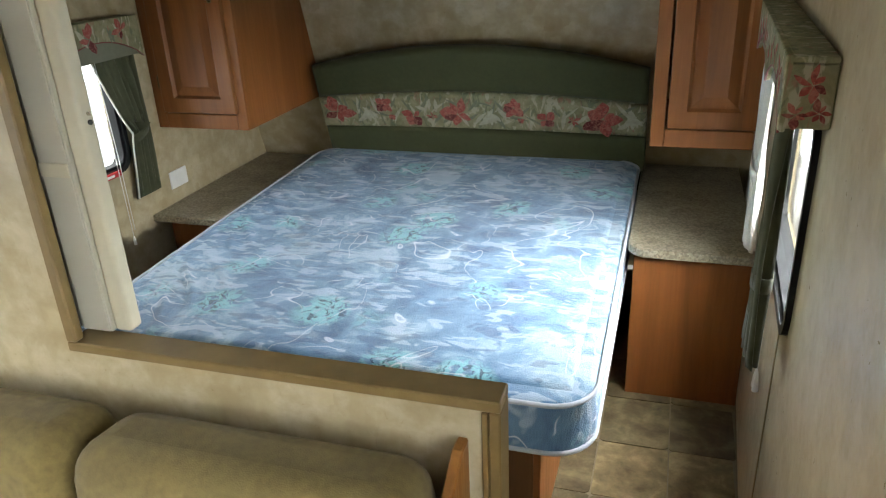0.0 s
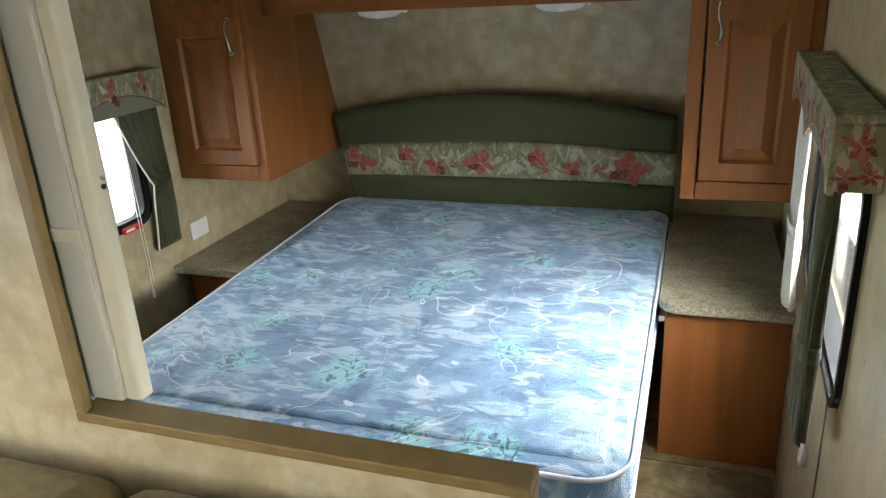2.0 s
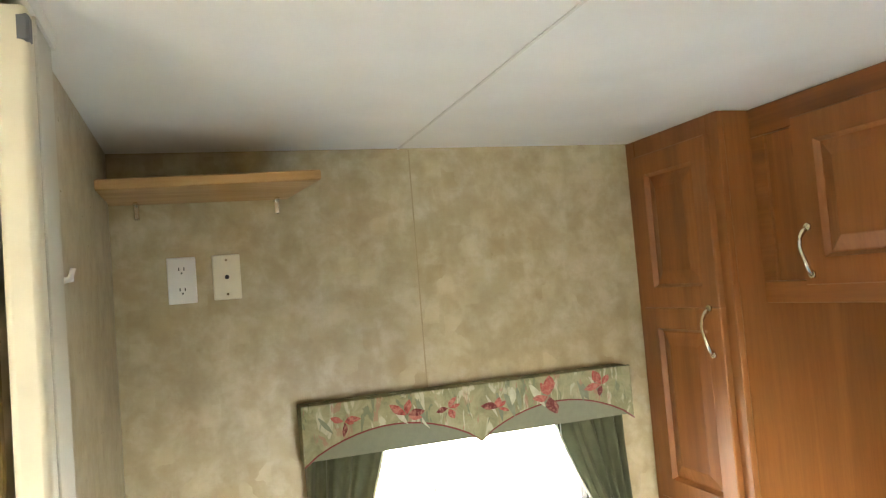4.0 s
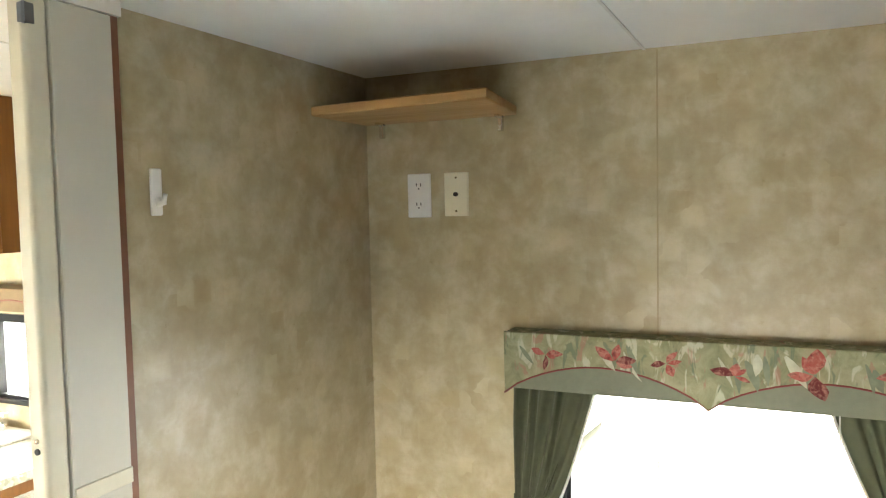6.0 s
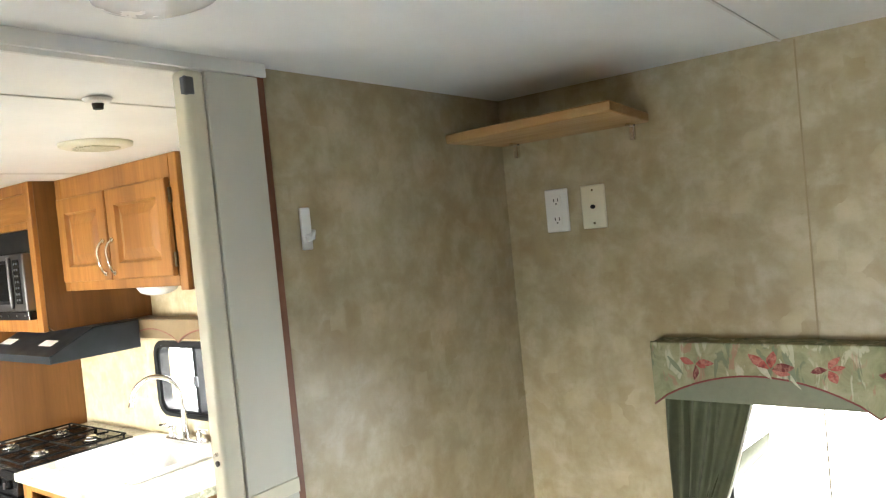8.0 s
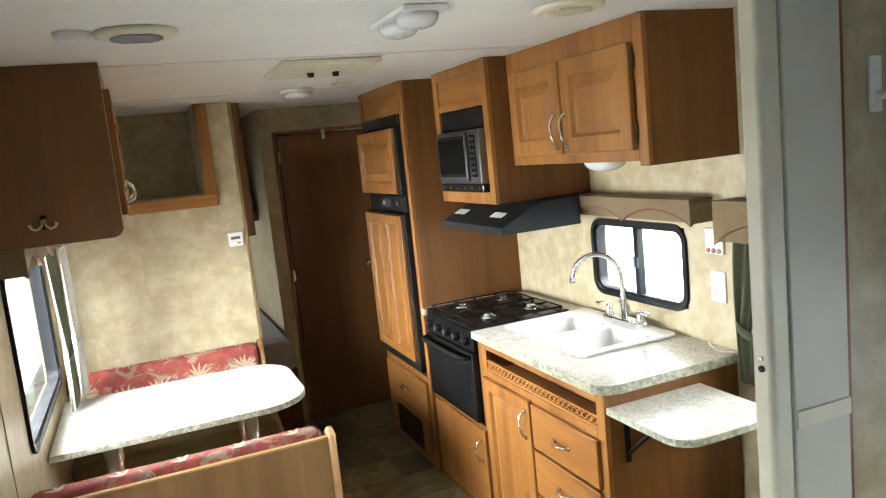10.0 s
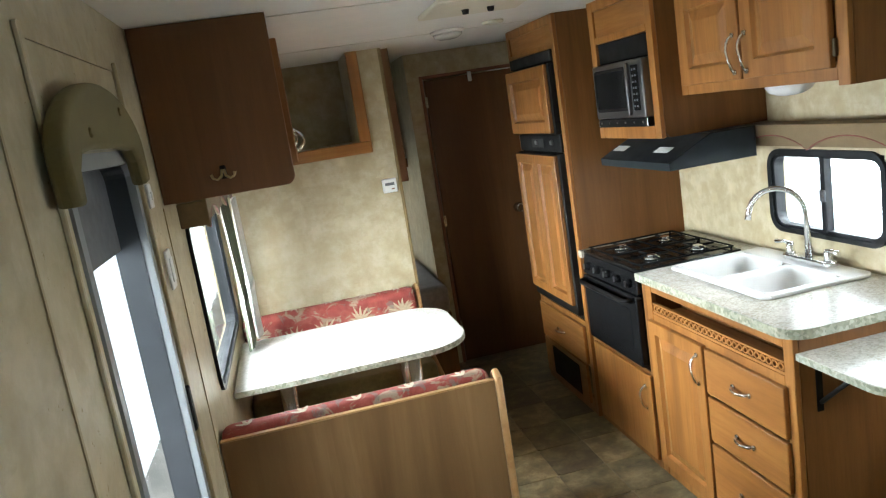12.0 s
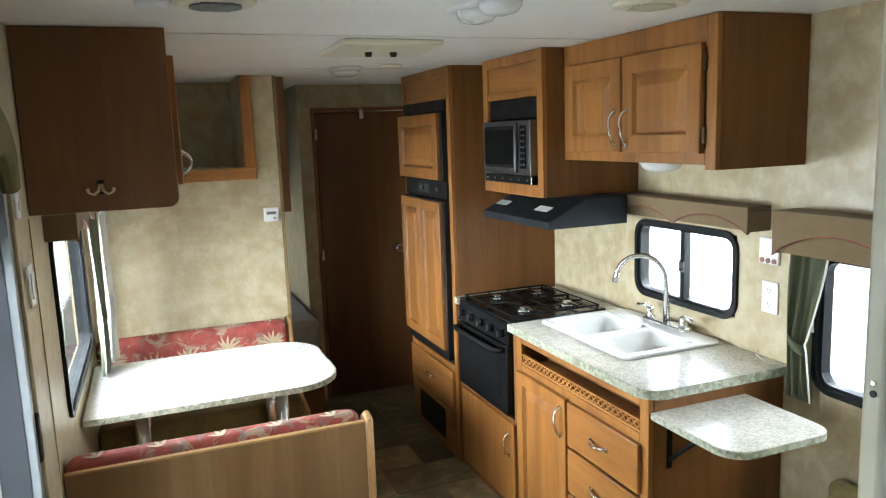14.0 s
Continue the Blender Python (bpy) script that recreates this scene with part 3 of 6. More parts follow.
def raised_door(B, u0, u1, v0, v1, d, parent, mat="oak", stile=0.05, name="door"):
    """A cabinet door leaf: flat frame, moulded recess and raised centre, in one piece."""
    s = min(0.032, (u1 - u0 - 2 * stile) * 0.22)
    steps = ((0.0, d), (0.0, d + 0.016), (0.003, d + 0.019), (stile, d + 0.019), (stile + 0.004, d + 0.013), (stile + 0.009, d + 0.0065), (stile + 0.013, d + 0.0065), (stile + 0.013 + s, d + 0.0165), (stile + 0.015 + s, d + 0.017))
    bm = bmesh.new()
    rings = []
    for e, dd in steps:
        rings.append([bm.verts.new(B.p(u, v, dd)) for u, v in ((u0 + e, v0 + e), (u1 - e, v0 + e), (u1 - e, v1 - e), (u0 + e, v1 - e))])
    for p, q in zip(rings, rings[1:]):
        for k in range(4):
            bm.faces.new((p[k], p[(k + 1) % 4], q[(k + 1) % 4], q[k]))
    bm.faces.new(rings[0][::-1])
    bm.faces.new(rings[-1])
    bmesh.ops.recalc_face_normals(bm, faces=bm.faces[:])
    return part(name, bm, M[mat], parent)


def hinge(B, u, v, d, parent):
    bm = box(B, u - 0.006, u + 0.006, v - 0.025, v + 0.025, d, d + 0.010, 0.002)
    return part("hinge", bm, M["bronze"], parent, "small dark bronze hinge")


def petals(bm, B, u, v, d, r, n, spin, squash=1.0, fat=0.34, skip=()):
    """A flat printed flower of pointed petals."""
    for k in range(n):
        if k in skip:
            continue
        a = spin + 2 * math.pi * k / n
        a += 0.5 * (random.random() - 0.5)
        L = r * (0.65 + 0.6 * random.random())
        wide = fat * (0.7 + 0.7 * random.random())
        bend = 0.7 * (random.random() - 0.5)
        ca, sa = math.cos(a), math.sin(a)
        out = []
        for s, w in ((0.04, 0.0), (0.2, 0.45), (0.4, 0.9), (0.6, 1.0), (0.8, 0.62), (0.92, 0.3), (1.0, 0.0), (0.9, -0.4), (0.78, -0.72), (0.6, -1.0), (0.4, -0.85), (0.2, -0.4)):
            x, y = s * L, w * L * wide * 0.5 + bend * L * s * s
            out.append(bm.verts.new(B.p(u + x * ca - y * sa, v + (x * sa + y * ca) * squash, d + 0.0002 * k)))
        f = bm.faces.new(out)
        f.normal_update()
        if f.normal.dot(B.d) < 0:
            f.normal_flip()


def blade(bm, B, u, v, d, L, w, a, bend=0.3):
    """A curved leaf blade."""
    left, right = [], []
    x, y = u, v
    for k in range(6):
        s = k / 5
        hw = w * math.sin(math.pi * min(0.98, s * 0.9 + 0.08))
        aa = a + bend * s
        left.append((x - math.sin(aa) * hw, y + math.cos(aa) * hw))
        right.append((x + math.sin(aa) * hw, y - math.cos(aa) * hw))
        x += math.cos(aa) * L / 5
        y += math.sin(aa) * L / 5
    for k in range(5):
        f = bm.faces.new([bm.verts.new(B.p(*p, d)) for p in (left[k], right[k], right[k + 1], left[k + 1])])
        f.normal_update()
        if f.normal.dot(B.d) < 0:
            f.normal_flip()


def curtain(name, B, u_in, u_out, v0, v1, vt, pinch, d, material, label, folds=6, amp=0.016, lined=True):
    """A gathered curtain tied back at vt; u_out is the wall side and u_in the window side."""
    base = B.p((u_in + u_out) / 2, v0, d)
    th = thing(name, base, label, "curtain")
    nu, nv = folds * 8, 26
    bm = bmesh.new()
    grid = []
    for j in range(nv + 1):
        s = j / nv
        z = v0 + (v1 - v0) * s
        if z > vt:
            q = ((z - vt) / (v1 - vt)) ** 0.8
            a = u_out + (u_in - u_out) * (pinch + (1 - pinch) * q)
        else:
            q = (vt - z) / (vt - v0)
            a = u_out + (u_in - u_out) * (pinch + 0.18 * math.sqrt(q))
        row = []
        for i in range(nu + 1):
            f = i / nu
            ph = 2 * math.pi * folds * f
            off = amp * (0.6 + 0.4 * math.sin(3.1 * f + s * 2)) * math.sin(ph + 0.6 * math.sin(4 * s))
            row.append(bm.verts.new(B.p(u_out + (a - u_out) * f + 0.004 * math.sin(ph * 0.5 + 5 * s), z + 0.006 * math.sin(ph), d + off)))
        grid.append(row)
    for j in range(nv):
        for i in range(nu):
            f = bm.faces.new((grid[j][i], grid[j][i + 1], grid[j + 1][i + 1], grid[j + 1][i]))
            f.smooth = True
    bmesh.ops.recalc_face_normals(bm, faces=bm.faces[:])
    grid_edge = [row[-1].co + B.u * (0.004 if u_in > u_out else -0.004) for row in grid]
    bmesh.ops.solidify(bm, geom=bm.faces[:], thickness=0.003)
    part("cloth", bm, M[material], th)
    if lined and material == "curtain":
        part("lining_edge", tube(grid_edge, 0.0035, 6), M["curtain_white"], th, "pale turned lining edge")
    w = (u_in - u_out) * pinch
    bm = bmesh.new()
    loops = []
    for e in (-0.016, 0.016):
        loop = []
        for k in range(18):
            a = math.pi * 2 * k / 18
            loop.append(bm.verts.new(B.p(u_out + w * 0.5 + w * 0.53 * math.cos(a), vt + e - 0.020 * math.cos(a), d + (amp + 0.005) * math.sin(a))))
        loops.append(loop)
    for k in range(18):
        bm.faces.new((loops[0][k], loops[0][(k + 1) % 18], loops[1][(k + 1) % 18], loops[1][k])).smooth = True
    bmesh.ops.recalc_face_normals(bm, faces=bm.faces[:])
    bmesh.ops.solidify(bm, geom=bm.faces[:], thickness=0.003)
    part("tie_back", bm, M[material], th)
    return th


def window_unit(name, B, u0, u1, v0, v1, label, sliders=True, dd=0.0, rad=0.07):
    """A black trailer window: rounded flange, sashes, mullion and panes."""
    th = thing(name, B.p((u0 + u1) / 2, v0, dd), label, "window", "", "structure")
    bm = bmesh.new()
    bm_ring(bm, B, rrect(u0 - 0.013, u1 + 0.013, v0 - 0.013, v1 + 0.013, rad), rrect(u0 + 0.006, u1 - 0.006, v0 + 0.006, v1 - 0.006, rad * 0.8), dd - 0.05, dd + 0.012)
    part("window_frame", bm, M["frame"], th)
    bm = bmesh.new()
    bm_ring(bm, B, rrect(u0 + 0.0065, u1 - 0.0065, v0 + 0.0065, v1 - 0.0065, rad * 0.8), rrect(u0 + 0.018, u1 - 0.018, v0 + 0.018, v1 - 0.018, rad * 0.6), dd - 0.035, dd + 0.002)
    part("sash", bm, M["frame"], th)
    mid = (u0 + u1) / 2
    if sliders:
        m = part("mullion", box(B, mid - 0.012, mid + 0.012, v0 + 0.012, v1 - 0.012, dd - 0.03, dd + 0.006, 0.003), M["frame"], th)
        part("latch", box(B, mid - 0.008, mid + 0.02, (v0 + v1) / 2 - 0.025, (v0 + v1) / 2 + 0.02, dd + 0.007, dd + 0.016, 0.003), M["greyshade"], m, "grey plastic latch")
        spans = ((u0 + 0.012, mid - 0.008), (mid + 0.008, u1 - 0.012))
    else:
        spans = ((u0 + 0.012, u1 - 0.012),)
    for a, b in spans:
        g = part("pane", box(B, a, b, v0 + 0.012, v1 - 0.012, dd - 0.022, dd - 0.018), M["glass"], th)
        g.visible_shadow = False
    return th


def scallop_points(u0, u1, v_low, v_high, arcs, n=14):
    pts = []
    step = (u1 - u0) / arcs
    for a in range(arcs):
        for k in range(n + (1 if a == arcs - 1 else 0)):
            s = k / n
            pts.append((u0 + step * (a + s), v_low + (v_high - v_low) * math.sin(math.pi * s) ** 0.75))
    return pts


def valance(name, B, u0, u1, v0, v1, depth, face, under, pipe, label, flowers=0, arcs=2, seed=1, rise=0.5):
    """A padded box valance with a scalloped, piped front over a plain backing."""
    random.seed(seed)
    th = thing(name, B.p((u0 + u1) / 2, v0, 0), label, "valance")
    bm = bmesh.new()
    bm_box(bm, B, u0, u1, v1 - 0.012, v1, 0.001, depth, 0.004, 2)
    bm_box(bm, B, u0, u0 + 0.012, v0, v1 - 0.0125, 0.001, depth - 0.001, 0.003)
    bm_box(bm, B, u1 - 0.012, u1, v0, v1 - 0.0125, 0.001, depth - 0.001, 0.003)
    part("box", bm, M[face], th)
    part("backing", box(B, u0 + 0.0125, u1 - 0.0125, v0 + 0.004, v1 - 0.013, depth - 0.018, depth - 0.008), M[under], th, "plain under-board")
    low = scallop_points(u0, u1, v0 - 0.006, v0 + (v1 - v0) * rise, arcs)
    part("front", prism(B, low + [(u1, v1 + 0.001), (u0, v1 + 0.001)], depth - 0.0075, depth + 0.006, 0.003, 2), M[face], th)
    part("piping", tube([B.p(u, v, depth + 0.004) for u, v in low], 0.0026, 6), M[pipe], th, "thin dark red piping")
    if flowers:
        gb, lb = bmesh.new(), bmesh.new()
        for k in range(int(flowers * 3)):
            u = u0 + 0.03 + (u1 - u0 - 0.06) * random.random()
            blade(gb if k % 3 else lb, B, u, v1 - 0.015 - 0.02 * random.random(), depth + 0.0064 + 0.00002 * k, (v1 - v0) * (0.32 + 0.25 * random.random()), 0.004 + 0.007 * random.random(), -1.7 + random.random() * 0.8, 0.5 - random.random())
        for k in range(flowers):
            fb = bmesh.new()
            u = u0 + 0.05 + (u1 - u0 - 0.1) * (k + 0.5 + 0.4 * (random.random() - 0.5)) / flowers
            q = ((u - u0) / (u1 - u0) * arcs) % 1.0
            edge = v0 + (v1 - v0) * rise * math.sin(math.pi * q) ** 0.75
            r = 0.032 + 0.03 * random.random()
            v = min(v1 - r * 0.9, edge + r * 0.95 + 0.004)
            petals(fb, B, u, v, depth + 0.0072, r, 6, random.random() * 6, 0.8, 0.44, skip=(random.randrange(6), random.randrange(6)))
            part("flower_print", fb, M["redprint"], th, "printed red lily")
        for nm, b2, mt in (("leaf_print", gb, "greenprint"), ("pale_print", lb, "leafprint")):
            tagged(part(nm, b2, M[mt], th, "printed grey-green leaves" if nm == "leaf_print" else "printed pale leaves"), kind="stuff")
    return th


def plate(name, B, u0, u1, v0, v1, label, mat="white", holes=2):
    th = thing(name, B.p((u0 + u1) / 2, v0, 0), label, "wall plate")
    part("cover", box(B, u0, u1, v0, v1, 0.0005, 0.007, 0.003, 2), M[mat], th)
    uc = (u0 + u1) / 2
    if holes == 2:
        for s in (0.28, 0.72):
            vc = v0 + (v1 - v0) * s
            r = part("socket", prism(B, rrect(uc - 0.015, uc + 0.015, vc - 0.014, vc + 0.014, 0.007, 3), 0.0071, 0.0085), M[mat], th)
            bm = bmesh.new()
            for du in (-0.006, 0.006):
                bm_box(bm, B, uc + du - 0.0013, uc + du + 0.0013, vc - 0.001, vc + 0.007, 0.0086, 0.0089)
            bm_box(bm, B, uc - 0.002, uc + 0.002, vc - 0.009, vc - 0.005, 0.0086, 0.0089)
            # solid dark blocks; the shade inside the slots is put into their colour
            part("slots", bm, M["dark"], r)
    elif holes == 1:
        c = B.p(uc, (v0 + v1) / 2, 0.007)
        part("jack", tube([c, c + B.d * 0.008], 0.0055, 10), M["dark"], th, "dark round cable jack")
        for s in (0.12, 0.88):
            c = B.p(uc, v0 + (v1 - v0) * s, 0.0072)
            part("screw", tube([c, c + B.d * 0.001], 0.003, 8), M["nickel"], th)
    return th


# ---- bedroom ----
def bed():
    def puff(b):
        for w in b.verts:
            if w.co.z > 0.5:
                w.co.z += 0.015 + 0.045 * max(0.0, (w.co.y + 0.035) / 1.76)
        return b
    th = thing("mattress", (1.165, 0.92, 0.445), "blue floral quilted mattress lying bare on the bed box", "mattress")
    u0, u1, y0, y1, z0, z1 = 0.425, 1.905, -0.035, 1.728, 0.445, 0.582
    bm = bmesh.new()
    nu, nv = 130, 170
    random.seed(31)
    creases = []
    for i in range(13):
        cx0, cy0 = u0 + 0.05 + 0.07 * random.random(), 0.02 + 0.095 * i + 0.03 * random.random()
        ang = radians(-62 + 26 * (random.random() - 0.5))
        creases.append((cx0, cy0, math.cos(ang), math.sin(ang), 0.16 + 0.34 * random.random(), 0.004 + 0.006 * random.random()))

    def pucker(x, y):
        """Shallow creases in the loose cover, running in from the wall side."""
        h = 0.0
        for px, py, ca, sa, L, deep in creases:
            t = (x - px) * ca + (y - py) * sa
            if 0 < t < L:
                w = -(x - px) * sa + (y - py) * ca + 0.018 * math.sin(t * 14)
                h += deep * math.sin(math.pi * t / L) * (math.exp(-((w - 0.016) / 0.014) ** 2) - math.exp(-(w / 0.010) ** 2))
        return h
    out = rrect(u0, u1, y0, y1, 0.11, 8)
    bm_prism(bm, WORLD, out, z0, z1, 0.022, 3)
    part("cover", puff(bm), M["ticking"], th)
    grid = bmesh.new()
    rows = []
    for j in range(nv + 1):
        row = []
        for i in range(nu + 1):
            x = u0 + 0.055 + (u1 - u0 - 0.11) * i / nu
            y = y0 + 0.055 + (y1 - y0 - 0.11) * j / nv
            e = min(i, nu - i, j, nv - j)
            h = noise.noise(Vector((x * 4, y * 4, 1.3))) * 0.004 + noise.noise(Vector((x * 11 + y * 5, y * 3, 4.1))) * 0.003
            h += pucker(x, y) * min(1.0, e / 6)
            row.append(grid.verts.new((x, y, z1 + (0.0012 if e == 0 else 0.008 + h))))
        rows.append(row)
    for j in range(nv):
        for i in range(nu):
            f = grid.faces.new((rows[j][i], rows[j][i + 1], rows[j + 1][i + 1], rows[j + 1][i]))
            f.smooth = True
    part("quilted_top", puff(grid), M["ticking"], th)
    for z, nm in ((z1 - 0.007, "piping"), (z0 + 0.012, "piping")):
        loop = rrect(u0 - 0.001, u1 + 0.001, y0 - 0.001, y1 + 0.001, 0.11, 8)
        part(nm, puff(tube([(x, y, z) for x, y in loop + loop[:1]], 0.006, 6)), M["welt"], th, "pale corded mattress edge")
    bx = thing("bed_box", (1.15, 0.9, 0), "brown wood-panel bed box under the mattress", "bed")
    part("side_panel", box(WORLD, 1.745, 1.765, 0.11, 1.70, 0.0, 0.4445, 0.002), M["cherry"], bx)
    part("side_panel", box(WORLD, 0.52, 0.54, 0.11, 1.70, 0.0, 0.4445, 0.002), M["cherry"], bx)
    part("foot_panel", box(WORLD, 0.5405, 1.7445, 0.112, 0.132, 0.0, 0.4445, 0.002), M["walnut"], bx)
    part("deck", box(WORLD, 0.545, 1.74, 0.135, 1.70, 0.40, 0.444), M["panel"], bx)


def headboard():
    hb = thing("headboard", (1.18, 1.74, 0.585), "padded dark green arched headboard with a red lily fabric band", "headboard")
    lean = math.atan(-SL)
    o = Vector((0, 1.735, 0.59))
    B = Basis(o, (1, 0, 0), Vector((0, SL, 1)).normalized(), Vector((0, -1, SL)).normalized())
    u0, u1 = 0.455, 1.925

    def arc(n=24, base=0.47, rise=0.10):
        return [(u1 - (u1 - u0) * k / n, base + rise * (1 - (2 * k / n - 1) ** 2)) for k in range(n + 1)]
    k = 1 / math.cos(lean)
    part("lower_pad", prism(B, [(u0, -0.11), (u1, -0.11)] + arc(24, 0.163 * k, 0.012), -0.06, 0.0, 0.022, 4), M["green"], hb)
    part("floral_band", prism(B, arc(24, 0.164 * k, 0.012)[::-1] + arc(24, 0.303 * k, 0.042), -0.06, 0.008, 0.020, 4), M["sage"], hb, "sage fabric band printed with red lilies")
    part("upper_pad", prism(B, arc(24, 0.305 * k, 0.042)[::-1] + arc(24, 0.472, 0.098), -0.06, 0.003, 0.024, 4), M["green"], hb)
    random.seed(4)
    gb, lb = bmesh.new(), bmesh.new()
    v0, v1 = 0.185 * k, 0.315 * k
    for i in range(60):
        u = u0 + 0.03 + (u1 - u0 - 0.06) * random.random()
        v = v0 + (v1 - v0) * random.random()
        L = 0.05 + 0.05 * random.random()
        a = random.choice((0.6, 1.2, 1.9, 2.5)) + random.random() * 0.4
        v = min(v, v1 - L * abs(math.sin(a)) * 0.9)
        blade(gb if i % 2 else lb, B, u, v, 0.0083 + 0.00002 * i, L, 0.004 + 0.006 * random.random(), a, 0.4 - 0.8 * random.random())
    for u in (0.69, 1.263, 1.86):
        for j in range(6):
            blade(lb, B, u + 0.02 * (j - 2.5), v0 + 0.02 + 0.01 * (j % 3), 0.0097 + 0.00002 * j, 0.05 + 0.03 * random.random(), 0.011, 0.5 + 0.38 * j, 0.5 - random.random())
    for u, v, r, n, fat in ((0.545, 0.5, 0.074, 6, 0.62), (0.783, 0.80, 0.046, 7, 0.75), (0.81, 0.34, 0.015, 5, 0.9), (0.915, 0.40, 0.056, 4, 0.8), (1.004, 0.40, 0.03, 6, 0.3), (1.121, 0.5, 0.076, 6, 0.62), (1.374, 0.80, 0.048, 7, 0.75), (1.40, 0.34, 0.015, 5, 0.9), (1.51, 0.40, 0.058, 4, 0.8), (1.622, 0.40, 0.032, 6, 0.3), (1.749, 0.5, 0.078, 6, 0.62)):
        vv = v0 + (v1 - v0) * v
        rr = min(r, (v1 - vv) * 1.25 + 0.024, (vv - v0) * 1.25 + 0.024)
        fb = bmesh.new()
        petals(fb, B, u, vv, 0.0102, rr, n, 0.5 + 0.3 * random.random(), 0.95, fat)
        part("flower_print", fb, M["redprint"], hb, "printed red lily")
    tagged(part("leaf_print", gb, M["greenprint"], hb, "printed grey-green leaves"), kind="stuff")
    tagged(part("pale_print", lb, M["leafprint"], hb, "printed pale leaves"), kind="stuff")


def wardrobe(x0, x1, hinge_left, label):
    y0 = 1.09
    z0 = 0.885
    th = thing("wardrobe", ((x0 + x1) / 2, 1.4, z0), label, "wardrobe", "bedroom wardrobes")
    B = AFT
    prof = [(y0 + 0.02, z0), (nose_y(z0) - 0.004, z0), (nose_y(HC - 0.002) - 0.004, HC - 0.002), (y0 + 0.02, HC - 0.002)]
    for a, b in ((x0 + 0.001, x0 + 0.018), (x1 - 0.018, x1 - 0.001)):
        part("side_panel", prism(SIDE, prof, a, b), M["cherry"], th)
    part("bottom", box(WORLD, x0 + 0.0185, x1 - 0.0185, y0 + 0.02, nose_y(z0) - 0.01, z0 + 0.001, z0 + 0.016), M["cherry"], th)
    bm = bmesh.new()
    f0, f1 = -(y0 + 0.0195), -y0
    bm_box(bm, B, x0, x0 + 0.045, z0, HC - 0.002, f0, f1, 0.002)
    bm_box(bm, B, x1 - 0.045, x1, z0, HC - 0.002, f0, f1, 0.002)
    bm_box(bm, B, x0 + 0.0455, x1 - 0.0455, z0, z0 + 0.06, f0, f1 - 0.0005, 0.002)
    bm_box(bm, B, x0 + 0.0455, x1 - 0.0455, HC - 0.07, HC - 0.002, f0, f1 - 0.0005, 0.002)
    part("face_frame", bm, M["cherry"], th)
    d0, d1 = x0 + 0.052, x1 - 0.035
    v0, v1 = z0 + 0.068, HC - 0.055
    vm = 1.47
    dr = raised_door(B, d0, d1, v0, vm + 0.03, -y0 + 0.0008, th, "cherry", 0.058)
    raised_door(B, d0, d1, vm + 0.0302, v1, -y0 + 0.0008, dr, "cherry", 0.058, name="upper_panel")
    hu = d1 - 0.038 if hinge_left else d0 + 0.032
    pull(B, hu, 1.44, -y0 + 0.020, 0.12, dr)
    hh = d0 - 0.008 if hinge_left else d1 + 0.008
    for v in (v0 + 0.12, v1 - 0.12):
        hinge(B, hh, v, -y0 + 0.0008, th)
    return th


